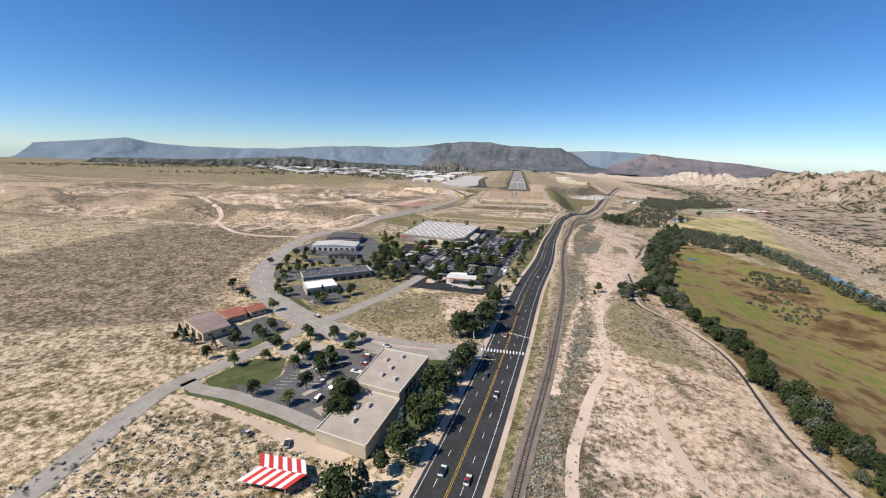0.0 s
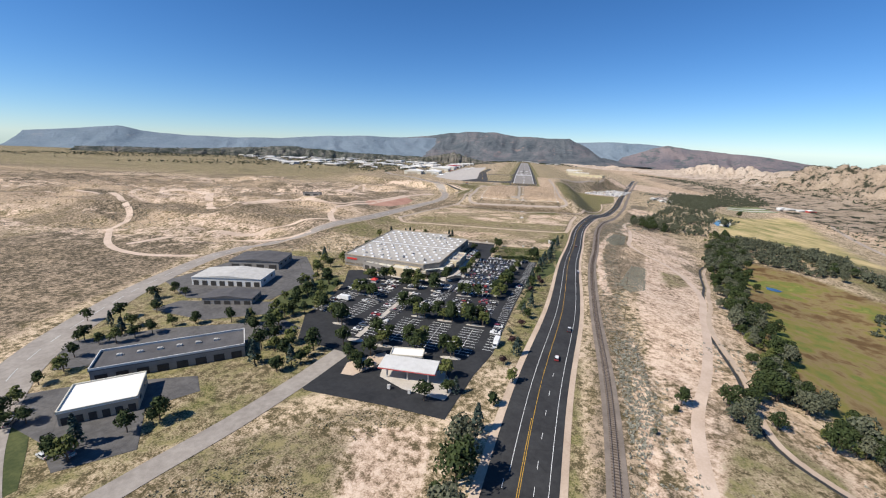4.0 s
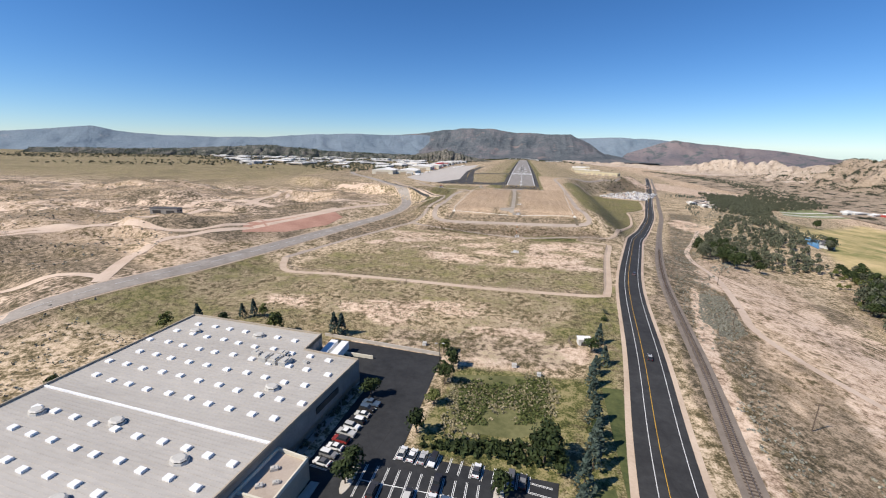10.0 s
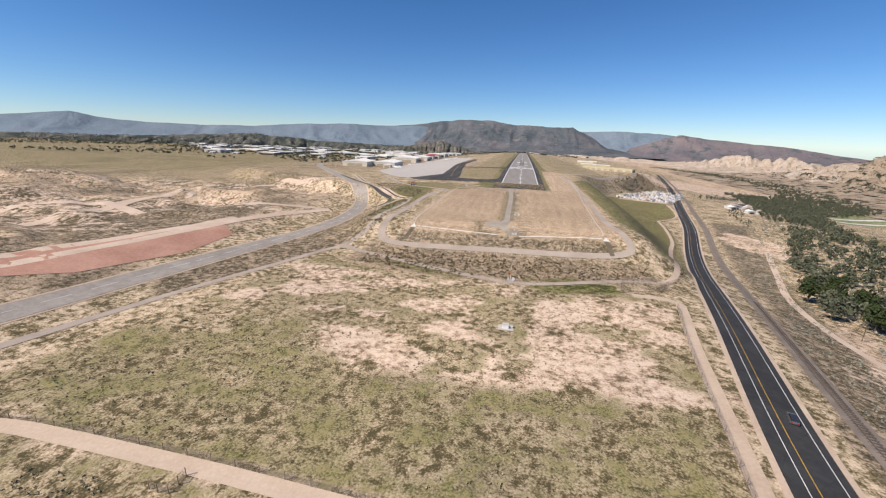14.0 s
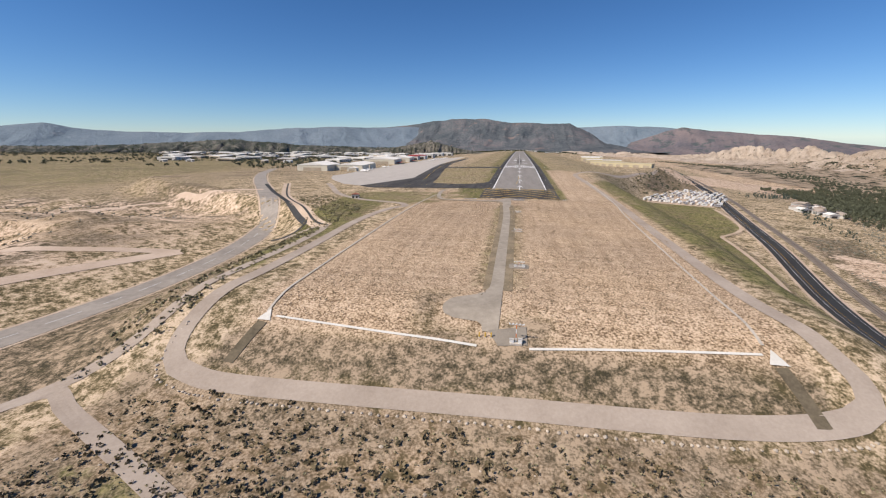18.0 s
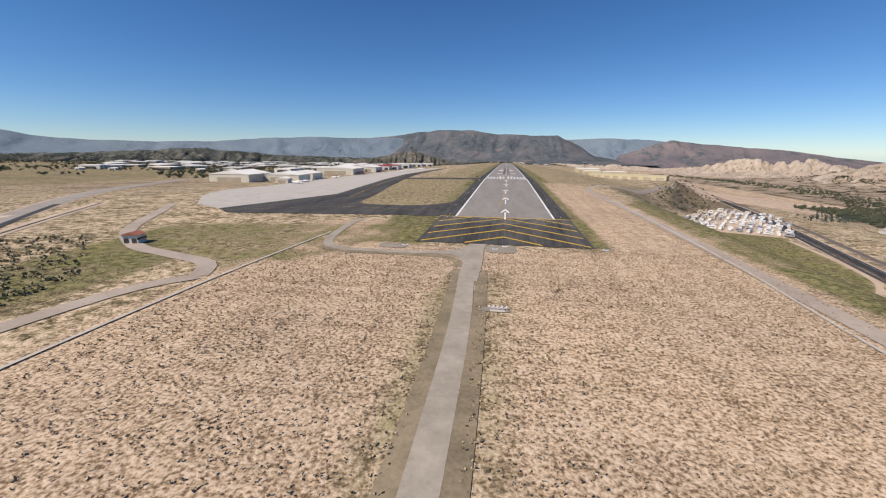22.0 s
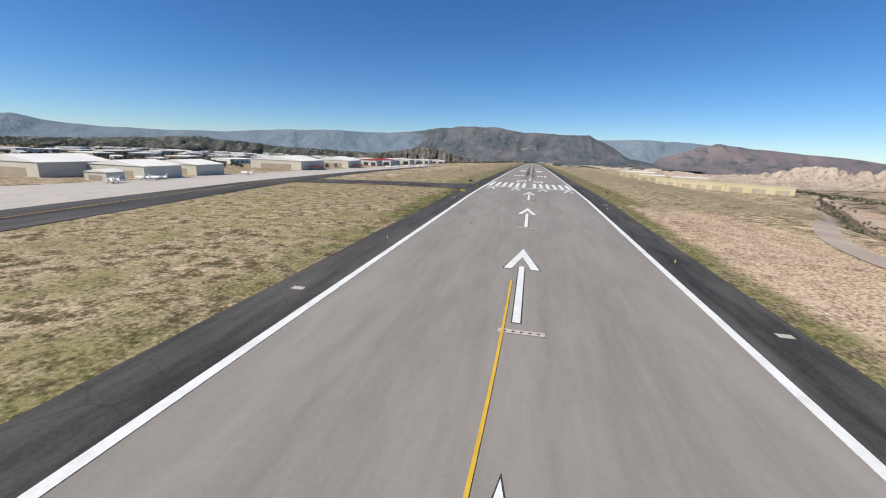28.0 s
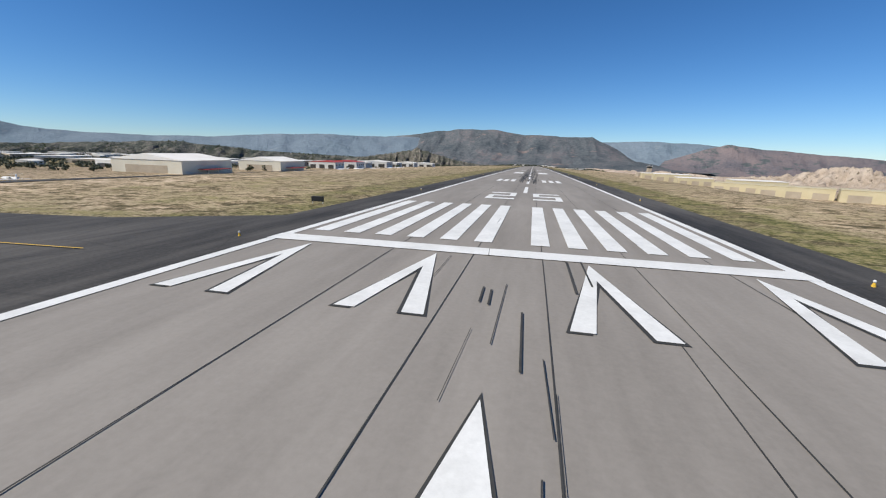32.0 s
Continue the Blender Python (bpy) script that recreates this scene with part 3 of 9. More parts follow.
# ---- roads and railway ----
M_REEDBED = surface("reed_bed", (0.075, 0.08, 0.028), (0.2, 0.19, 0.085), 0.95, 0.35, 0.2, 0.8, 0.1)
M_LAWN = surface("mown_lawn", (0.03, 0.045, 0.014), (0.115, 0.125, 0.045), 0.95, 0.9, 0.15, 0.6, 0.1)
M_GRAVEL = surface("track_ballast", (0.14, 0.115, 0.095), (0.27, 0.225, 0.185), 0.95, 5.0, 0.2, 0.6, 0.06)
M_SERVICE = asphalt("worn_tan_asphalt", (0.27, 0.235, 0.19), (0.4, 0.35, 0.29), crack=False)
M_PAD = surface("pad_gravel", (0.2, 0.175, 0.145), (0.33, 0.29, 0.24), 0.95, 3.0, 0.2, 0.5, 0.05)
M_STEEL = surface("rail_steel", (0.16, 0.12, 0.1), (0.3, 0.26, 0.23), 0.5, 3.0, 0.5, 0.0, metal=0.6)
M_TIE = surface("railway_tie_wood", (0.06, 0.045, 0.035), (0.15, 0.115, 0.09), 0.9, 6.0, 0.5, 0.3)

HWY = [(-58, -1120), (-36, -1005), (-17, -907), (-5, -827), (9, -720), (25, -633), (37, -540), (48, -478), (62, -395), (84, -310), (107, -228), (128, -165), (152, -95), (178, -18), (193, 35), (210, 100), (236, 195), (271, 321), (325, 520), (400, 800), (520, 1250)]


M_ROADYELLOW = surface("road_yellow_paint", (0.5, 0.28, 0.03), (0.66, 0.4, 0.06), 0.8, 2.0, 0.3, 0.1)


def hwy_w(t):
    return 1.0 - 0.48 * float(sm(0.12, 0.29, t))


def hwy_r(t):
    """The side towards the railway keeps a wider lane."""
    return hwy_w(t) + 0.2 * float(sm(0.1, 0.2, t))


setting(ribbon("road", HWY, -9.6, 0.0, 0.16, M_ASPHALT, widths=hwy_w, across=2), "wide dark asphalt highway with fresh lane markings", "road")
setting(ribbon("road", HWY, 0.0, 9.6, 0.16, M_ASPHALT, widths=hwy_r, across=2), "wide dark asphalt highway with fresh lane markings", "road")
setting(ribbon("road_verge", HWY, -12.4, -9.3, 0.1, M_DIRTROAD, widths=hwy_w, across=1), "pale gravel verge beside the highway", "verge")
setting(ribbon("road_verge", HWY, 9.3, 11.6, 0.1, M_DIRTROAD, widths=hwy_r, across=1), "pale gravel verge beside the highway", "verge")


def line_marks(name, pts, off, width, lift, mat, label, dash=None, widths=None, span=(0.0, 1.0)):
    """Painted line along a road, whole or dashed, inside a stretch of its length."""
    line = spline(pts, 3.0)
    n = len(line)
    v, f = [], []
    run = 0.0
    for i in range(n - 1):
        t = i / (n - 1)
        a, b = line[i], line[i + 1]
        d = (b - a).length
        on = span[0] <= t <= span[1] and (dash is None or (run % (dash[0] + dash[1])) < dash[0])
        run += d
        if not on:
            continue
        q = []
        for p, k in ((a, i), (b, i + 1)):
            p0, p1 = line[max(k - 1, 0)], line[min(k + 1, n - 1)]
            u = (p1 - p0).normalized()
            s = Vector((u.y, -u.x, 0))
            o = off * (widths(k / (n - 1)) if widths else 1.0)
            for e in (-width / 2, width / 2):
                w = p + s * (o + e)
                q.append((w.x, w.y, tz(w.x, w.y) + lift))
        f.append((len(v), len(v) + 1, len(v) + 3, len(v) + 2))
        v += q
    return setting(raw(name, v, f, mat), label, "road marking")


line_marks("edge_line", HWY, -8.4, 0.16, 0.2, M_WHITE, "white painted edge line", widths=hwy_w, span=(0.0, 0.14))
line_marks("edge_line", HWY, -3.5, 0.16, 0.2, M_WHITE, "white painted edge line", widths=hwy_w, span=(0.15, 1.0))
line_marks("edge_line", HWY, 7.1, 0.16, 0.2, M_WHITE, "white painted edge line", widths=hwy_r)
line_marks("centre_line", HWY, 0.2, 0.15, 0.2, M_ROADYELLOW, "worn yellow painted centre line", widths=hwy_w)
line_marks("centre_line", HWY, -0.35, 0.15, 0.2, M_ROADYELLOW, "worn yellow painted centre line", widths=hwy_w, span=(0.0, 0.16))
line_marks("lane_line", HWY, -4.6, 0.15, 0.2, M_WHITE, "dashed white lane line", dash=(3.0, 9.0), widths=hwy_w, span=(0.0, 0.15))
line_marks("lane_line", HWY, 3.6, 0.15, 0.2, M_WHITE, "dashed white lane line", dash=(3.0, 9.0), widths=hwy_r, span=(0.0, 0.175))

RAIL = [(-26, -1120), (-14, -1005), (2, -904), (18, -822), (34, -720), (43, -630), (54, -545), (66, -484), (84, -385), (102, -315), (124, -243), (146, -172), (170, -95), (197, -10), (229, 110), (257, 213), (288, 332), (340, 520), (415, 800), (540, 1250)]
setting(ribbon("railway_bed", RAIL, -2.9, 2.9, 0.14, M_GRAVEL, across=2), "brown-grey crushed-stone railway bed", "railway")
track = tagged(new("railway_track"), "rusty steel railway track on dark wooden ties", "railway track")
for off in (-0.75, 0.75):
    lo = offset_line(spline(RAIL, 6.0), off)
    v, f = [], []
    for p in lo:
        z = tz(p.x, p.y) + 0.28
        v += [(p.x - 0.08, p.y, z), (p.x + 0.08, p.y, z), (p.x + 0.08, p.y, z + 0.18), (p.x - 0.08, p.y, z + 0.18)]
    for i in range(len(lo) - 1):
        a, b = 4 * i, 4 * i + 4
        f += [(a + 1, b + 1, b + 2, a + 2), (a + 2, b + 2, b + 3, a + 3), (a + 3, b + 3, b, a)]
    o = raw("rail", v, f, M_STEEL)
    o.parent = track
v, f = [], []
tl = spline(RAIL, 1.1)
for i, p in enumerate(tl):
    if not -1010 < p.y < -260:
        continue
    d = (tl[min(i + 1, len(tl) - 1)] - tl[i - 1]).normalized()
    s = Vector((d.y, -d.x, 0))
    z = tz(p.x, p.y) + 0.14
    k = len(v)
    for h in (0.0, 0.16):
        for a, c in ((-1, -1), (1, -1), (1, 1), (-1, 1)):
            q = p + s * (1.3 * a) + d * (0.16 * c)
            v.append((q.x, q.y, z + h))
    f += [(k + 4, k + 5, k + 6, k + 7), (k, k + 1, k + 5, k + 4), (k + 2, k + 3, k + 7, k + 6)]
ties = raw("tie", v, f, M_TIE)
tagged(ties, kind="stuff").parent = track

# side roads and tracks
setting(ribbon("road", [(-13, -822), (-50, -826), (-82, -820), (-104, -810), (-126, -799), (-156, -777), (-185, -745), (-204, -705), (-218, -660), (-225, -605), (-216, -552), (-192, -502), (-172, -450), (-160, -390), (-150, -330), (-141, -280), (-132, -235), (-129, -195), (-134, -150), (-147, -108), (-163, -80), (-195, -36), (-250, 40), (-330, 165), (-400, 300)], -5.5, 5.5, 0.14, M_OLD, widths=lambda t: 1.5 - 0.5 * float(sm(0.16, 0.3, t))), "grey asphalt side road with faded lane lines", "road")
for k in (-6.6, 5.7):
    setting(ribbon("road_verge", [(-156, -777), (-185, -745), (-204, -705), (-218, -660), (-225, -605), (-216, -552), (-192, -502), (-172, -450), (-160, -390), (-150, -330), (-141, -280), (-132, -235), (-129, -195), (-134, -150), (-147, -108), (-163, -80), (-195, -36), (-250, 40), (-330, 165)], k, k + 1.0, 0.12, M_DIRTROAD, across=1), "pale gravel verge beside the side road", "verge")
line_marks("centre_line", [(-18, -822), (-50, -826), (-82, -820), (-104, -810), (-126, -799), (-156, -777), (-185, -745), (-204, -705), (-218, -660), (-225, -605), (-216, -552), (-192, -502), (-172, -450), (-160, -390), (-150, -330), (-141, -280), (-132, -235), (-129, -195), (-134, -150), (-147, -108)], -0.4, 0.3, 0.19, M_WORN, "faded white centre line", dash=(9.0, 6.0))
M_PINKCONC = surface("pinkish_concrete", (0.4, 0.29, 0.24), (0.54, 0.42, 0.36), 0.9, 2.0, 0.2, 0.2)
setting(ribbon("concrete_median", [(-36, -825), (-58, -825.5), (-80, -820.5), (-98, -813)], 0.3, 2.3, 0.24, M_PINKCONC, across=1), "pale pinkish concrete road median", "median")
setting(ribbon("road", [(-107, -806), (-100, -793), (-94, -777), (-86, -757), (-78, -731), (-72, -706)], -4.0, 4.0, 0.15, M_OLD), "short grey access road to the car park", "road")
setting(ribbon("road", [(-125, -1000), (-131, -930), (-135, -900), (-136, -881), (-131, -866), (-123, -849), (-117, -830), (-112, -812)], -4.2, 4.2, 0.15, M_OLD), "narrow grey asphalt lane", "road")
setting(ribbon("road", [(-132, -874), (-124, -877.5), (-108, -878.5), (-82, -884), (-66, -889), (-60, -890)], -3.0, 3.0, 0.15, M_OLD), "narrow grey asphalt lane", "road")
setting(ribbon("dirt_road", [(-142, -396), (-128, -418), (-98, -417), (-54, -418), (-11, -420), (28, -419), (44, -417), (49, -408), (60, -345), (70, -300), (66, -297), (52, -298)], -2.0, 2.0, 0.1, M_DIRTROAD, step=4), "pale dirt patrol track round a fenced field", "dirt road")
setting(ribbon("dirt_road", [(-142, -396), (-130, -350), (-112, -300), (-98, -266), (-83, -269), (-36, -287), (-6, -296), (11, -296), (33, -288), (54, -279), (70, -274)], -1.8, 1.8, 0.12, M_TRACK, step=3), "grey dirt patrol track under the embankment", "dirt road")
setting(ribbon("dirt_road", [(70, -274), (84, -254), (100, -200), (120, -140), (138, -90), (150, -40), (157, 0), (160, 24), (166, 32), (182, 48), (195, 71), (206, 115), (213, 165)], -1.5, 1.5, 0.14, M_DIRTROAD, step=3), "pale dirt path beside the highway fence", "dirt road")
setting(ribbon("perimeter_road", [(59, 60), (59, -52), (57, -156), (57, -210), (61, -234), (63, -244), (58, -250), (38, -254), (-4, -255.5), (-53, -257), (-68, -256), (-76, -252), (-79, -240), (-77, -215), (-77, -181), (-78, -140), (-74, -105), (-66, -92)], -2.2, 2.2, 0.16, M_TRACK, step=3, across=4), "wide grey gravel perimeter road", "road")
setting(ribbon("loop_road", [(-66, -92), (-72, -82), (-88, -76), (-105, -69), (-128, -48), (-150, -12), (-165, 12)], -2.2, 2.2, 0.15, M_TRACK, step=3, across=3), "grey gravel road round the taxiway end", "road")
setting(ribbon("drain_strip", [(-58, -40), (-62, -100), (-62, -180), (-61, -238)], -0.35, 0.35, 0.2, M_CONC, step=4, across=1), "pale concrete drain strip along the field", "drain")
setting(ribbon("drain_strip", [(61, 75), (58, -50), (54, -107), (50, -200), (49.5, -236)], -0.35, 0.35, 0.2, M_CONC, step=4, across=1), "pale concrete drain strip along the field", "drain")
setting(ribbon("perimeter_road", [(59, 60), (58, 118), (61, 148), (73, 176), (98, 216), (130, 262), (154, 303), (188, 366), (220, 422), (240, 460)], -2.5, 2.5, 0.16, M_TRACK, step=4, across=3), "narrow grey perimeter road above the slope", "road")
setting(ribbon("dirt_road", [(16, -1010), (18, -902), (27, -863), (34, -843), (43, -823), (47, -800), (49, -775), (56, -738), (64, -714), (78, -685), (93, -648), (106, -610), (120, -572), (126, -530), (124, -492), (112, -460), (107, -432), (113, -408), (121, -377), (130, -335), (134, -290), (150, -235), (180, -168), (214, -90)], -2.0, 2.0, 0.1, M_MESATRACK, step=5), "pale winding dirt road across bare ground", "dirt road")
setting(ribbon("dirt_road", [(58, -905), (55, -874), (54, -857), (53, -836), (49, -828), (43, -824)], -1.9, 1.9, 0.11, M_DIRTROAD, step=4), "pale dirt branch road", "dirt road")
setting(ribbon("dirt_path", [(108, -900), (103, -854), (112, -790), (104, -755), (84, -725), (94, -680), (100, -640), (107, -615), (119, -588), (128, -562), (138, -538), (150, -502), (164, -466), (194, -416)], -1.3, 1.3, 0.12, M_DIRTROAD, step=5), "pale earth bank of an irrigation ditch", "ditch bank")
setting(ribbon("ditch_water", [(106, -900), (101, -854), (110, -790), (102, -755), (82, -726), (91.5, -680), (97.5, -640), (104.5, -613), (116.5, -586), (125.5, -560), (135.5, -536), (147.5, -500), (161.5, -464), (191.5, -414)], -0.8, 0.8, 0.09, M_SEAL, step=5), "dark narrow irrigation ditch", "ditch")
MESA_TRACKS = (([(-404, -345), (-343, -337), (-327, -293), (-290, -240), (-241, -252)], 4.0), ([(-317, -440), (-299, -413), (-267, -393), (-222, -392), (-203, -351), (-179, -243)], 3.2),
               ([(-188, -475), (-209, -436), (-207, -395), (-191, -348), (-173, -237), (-150, -170)], 3.2), ([(-511, -433), (-507, -366), (-438, -354), (-364, -437), (-340, -446), (-311, -414), (-271, -375), (-274, -258), (-315, -60)], 4.2),
               ([(-401, -526), (-329, -590), (-280, -608), (-236, -600)], 2.6), ([(-316, -586), (-289, -547), (-232, -532), (-196, -506)], 3.0), ([(-274, -179), (-310, -73), (-279, -38), (-242, -49), (-215, -42), (-196, -36)], 2.6),
               ([(-300, -518), (-260, -504), (-242, -485), (-220, -471), (-190, -470)], 2.6), ([(-542, -322), (-490, -375), (-453, -364), (-404, -345)], 3.0), ([(-700, -150), (-500, -120), (-380, -100), (-300, -60)], 3.0), ([(-241, -252), (-210, -210), (-180, -190), (-150, -170)], 2.6), ([(-640, -420), (-520, -433), (-430, -480), (-401, -526)], 3.0))
for pts, half in MESA_TRACKS:
    setting(ribbon("dirt_road", pts, -half, half, 0.15, M_MESATRACK, step=5), "pale dirt track over the bare mesa", "dirt road")
setting(ribbon("canal", [(-216, -2), (-178, -50), (-142, -92), (-123, -114), (-112, -127), (-114, -133), (-126, -138)], -1.5, 1.5, 0.16, M_SEAL, step=4), "dark open drainage canal", "canal")
setting(ribbon("gully", [(-200, 5), (-158, -67), (-124, -106), (-105, -130), (-88, -150)], -3.0, 3.0, 0.14, M_DIRTROAD, step=4), "pale eroded dirt gully", "gully")
# shade in the gully, laid on as a flat dark strip
setting(ribbon("gully_shade", [(-200, 5), (-158, -67), (-124, -106), (-105, -130), (-88, -150)], -1.2, 0.0, 0.18, M_SEAL, step=4, across=1), "dark strip that paints shade along the gully bed", "gully")
setting(ribbon("dirt_road", [(-98, -266), (-88, -245), (-85.5, -205), (-85, -175), (-88, -152), (-98, -142), (-118, -138)], -1.9, 1.9, 0.13, M_TRACK, step=3), "grey dirt track below the perimeter road", "dirt road")
v = quads_on_land("dirt_pad", [[(-129, -883), (-115, -888), (-92, -892), (-65, -902), (-53, -903), (-47, -897), (-56, -895), (-83, -891), (-111, -885)]], 0.1, M_DIRTROAD)
setting(v, "bare reddish dirt yard", "yard")

M_HOLD = surface("faded_red_paint", (0.45, 0.12, 0.06), (0.6, 0.26, 0.16), 0.7, 3.0, 0.3, 0.0)
# ---- runway and taxiways ----
D = 246.0
RW = 20.73


def flat_strip(name, x0, x1, y0, y1, lift, mat, step=25.0):
    n = max(1, int((y1 - y0) / step))
    v, f = [], []
    for i in range(n + 1):
        y = y0 + (y1 - y0) * i / n
        z = float(rprof(y)) + lift
        v += [(x0, y, z), (x1, y, z)]
    for i in range(n):
        f.append((2 * i, 2 * i + 1, 2 * i + 3, 2 * i + 2))
    return raw(name, v, f, mat)


def marks(name, quads, lift, mat, label, each=0):
    if each:
        return [marks(name, quads[i:i + each], lift, mat, label) for i in range(0, len(quads), each)]
    v, f = [], []
    for q in quads:
        f.append(tuple(range(len(v), len(v) + len(q))))
        v += [(x, y, float(rprof(y)) + lift) for x, y in q]
    return setting(raw(name, v, f, mat), label, "runway marking")


def bar_to(x0, y0, x1, y1, w):
    d = Vector((x1 - x0, y1 - y0)).normalized()
    s = Vector((d.y, -d.x)) * (w / 2)
    return [(x0 - s.x, y0 - s.y), (x0 + s.x, y0 + s.y), (x1 + s.x, y1 + s.y), (x1 - s.x, y1 - s.y)]


setting(flat_strip("runway", -RW, RW, 0, 2313, 0.14, M_RUNWAY), "long grey runway, its surface streaked along its length", "runway")
for a, b in ((-27.2, -RW), (RW, 27.2)):
    setting(flat_strip("runway_shoulder", a, b, 0, 2313, 0.13, M_SHOULDER), "black asphalt runway shoulder", "runway shoulder")
setting(flat_strip("blast_pad", -26.6, 26.6, -49, 0, 0.13, M_SHOULDER), "black patched blast pad before the runway", "blast pad")
marks("runway_edge_line", [[(sx * (RW - 0.95), y), (sx * (RW - 0.05), y), (sx * (RW - 0.05), y + 20), (sx * (RW - 0.95), y + 20)] for sx in (-1, 1) for y in range(2, 2300, 20)], 0.18, M_WHITE, "white runway edge stripe")
marks("yellow_bar", [[(-27.2, 0.2), (27.2, 0.2), (27.2, 1.2), (-27.2, 1.2)]], 0.18, M_YELLOW, "yellow demarcation bar across the runway")
chev = []
for i, (ya, ext) in enumerate(((-1.1, 25.4), (-13.1, 25.4), (-25.1, 25.4), (-37.7, 11.6))):
    for sgn in (-1, 1):
        chev.append([(0.0, ya + 0.62), (0.0, ya - 0.62), (sgn * ext, ya - ext * 0.88 - 0.62), (sgn * ext, ya - ext * 0.88 + 0.62)])
for sgn in (-1, 1):
    chev.append(bar_to(sgn * 13.0, 0.0, sgn * 25.6, -11.8, 0.95))
chev = [[(x, max(y, -48.6)) for x, y in q] for q in chev ]
marks("chevron", chev, 0.17, M_YELLOW, "yellow chevron stripe on the blast pad", 1)


def arrow(yt, size=1.0):
    hw, hl = 2.45 * size, 12.3 * size
    c = 0.35
    q = [[(0.0, yt), (hw, yt - hl), (hw - 1.1, yt - hl), (0.0, yt - 5.6)], [(0.0, yt), (0.0, yt - 5.6), (-hw + 1.1, yt - hl), (-hw, yt - hl)]]
    q.append([(-0.38, yt - 11.0), (0.38, yt - 11.0), (0.38, yt - 30.6), (-0.38, yt - 30.6)])
    return [[(x + c, y) for x, y in part_q] for part_q in q]


tips = [27.3, 76.8, 126.6, 177.2, 226.8]
dark = []
for yt in tips:
    dark += [[(0.35 + (x - 0.35) * 1.04 + (0.1 if x > 0.36 else -0.1 if x < 0.34 else 0), y + (0.4 if y == yt else -0.12)) for x, y in q] for q in arrow(yt)]
marks("arrow_outline", dark, 0.17, M_SEAL, "black border of the runway arrows")
marks("runway_arrow", [q for yt in tips for q in arrow(yt)], 0.19, M_WHITE, "white runway arrow", 3)
heads = []
for x in (-16.0, -5.4, 5.8, 16.4):
    yt = D - 0.7
    heads += [[(x, yt), (x + 2.3, yt - 12.4), (x + 1.2, yt - 12.4), (x, yt - 4.0)], [(x, yt), (x, yt - 4.0), (x - 1.2, yt - 12.4), (x - 2.3, yt - 12.4)]]
marks("arrowhead_outline", [[(x + (0.0 if abs(y - D + 0.7) < 0.1 else 0.18 if k < 2 else -0.18), y - 0.18) for k, (x, y) in enumerate(q)] for q in heads], 0.17, M_SEAL, "black border of the arrowheads")
marks("arrowhead", heads, 0.19, M_WHITE, "white arrowhead before the threshold bar", 2)
marks("threshold_bar", [[(-RW, D), (RW, D), (RW, D + 2.4), (-RW, D + 2.4)]], 0.2, M_WHITE, "white threshold bar across the runway")
marks("threshold_stripe", [[(sgn * x, D + 5.0), (sgn * (x + 1.62), D + 5.0), (sgn * (x + 1.62), D + 36.0), (sgn * x, D + 36.0)] for sgn in (-1, 1) for x in [1.7 + 3.15 * i for i in range(6)]], 0.19, M_WHITE, "white threshold stripe", 1)
marks("touchdown_bar", [[(sgn * x, y), (sgn * (x + w), y), (sgn * (x + w), y + ln), (sgn * x, y + ln)] for sgn in (-1, 1) for y, ln, xs, w in ((D + 122, 18, (5.0, 7.6, 10.2), 1.6), (D + 240, 36, (5.0,), 6.0), (D + 360, 18, (5.0, 7.6), 1.6)) for x in xs], 0.19, M_WHITE, "white touchdown zone bar", 1)
marks("centre_dash", [[(-0.45, y), (0.45, y), (0.45, y + 24), (-0.45, y + 24)] for y in range(int(D) + 66, 2250, 42)], 0.19, M_WHITE, "white runway centre dash", 1)
marks("paving_seam", [bar_to(x + 0.12 * math.sin(y), y, x + 0.12 * math.sin(y + 12), y + 12, 0.06) for x in (-9.2, -2.7, 2.5, 8.9, 15.0) for y in range(216, 420, 12)], 0.165, M_SEAL, "dark tar seam in the runway paving")
rng = random.Random(7)
skid = []
for i in range(330):
    y = D + 110 + abs(rng.gauss(0, 1)) * 240
    x = rng.choice((-2.2, 2.2)) + rng.gauss(0, 1.1)
    ln = rng.uniform(8, 46)
    skid.append(bar_to(x, y, x + rng.uniform(-0.5, 0.5), y + ln, rng.uniform(0.08, 0.26)))
for i in range(16):
    y = D - 85 + rng.random() * 110
    x = rng.gauss(0, 3.6)
    skid.append(bar_to(x, y, x + rng.uniform(-0.2, 0.2), y + rng.uniform(2, 9), rng.uniform(0.02, 0.05)))
for q in ((-3.8, 196.6, -3.5, 204.5, 0.12), (-3.0, 195.9, -2.8, 202.6, 0.12), (1.6, 192.4, 1.77, 200.1, 0.12), (2.33, 192.6, 2.6, 203, 0.12), (-4.4, 200.7, -4.3, 210.6, 0.05), (8.8, 198.5, 8.7, 193.2, 0.07), (10.4, 192.2, 10.3, 189.0, 0.06), (1.5, 228.7, 1.4, 234.5, 0.1), (-0.8, 235.4, -0.86, 238, 0.12), (-0.3, 235.1, -0.38, 237.6, 0.12), (4.3, 238.3, 4.3, 245.7, 0.16), (5.35, 239.9, 5.33, 246.1, 0.12)):
    skid.append(bar_to(*q))
marks("skid_mark", skid, 0.205, M_RUBBER, "black tyre skid streaks on the runway")
v = ribbon("lead_in_line", [(-2.6, 40), (-1.9, 56), (-1.2, 74), (-0.85, 90), (-0.75, 109)], -0.12, 0.12, 0.2, M_YELLOW, step=3, across=1)
setting(v, "yellow taxi lead-in line", "runway marking")
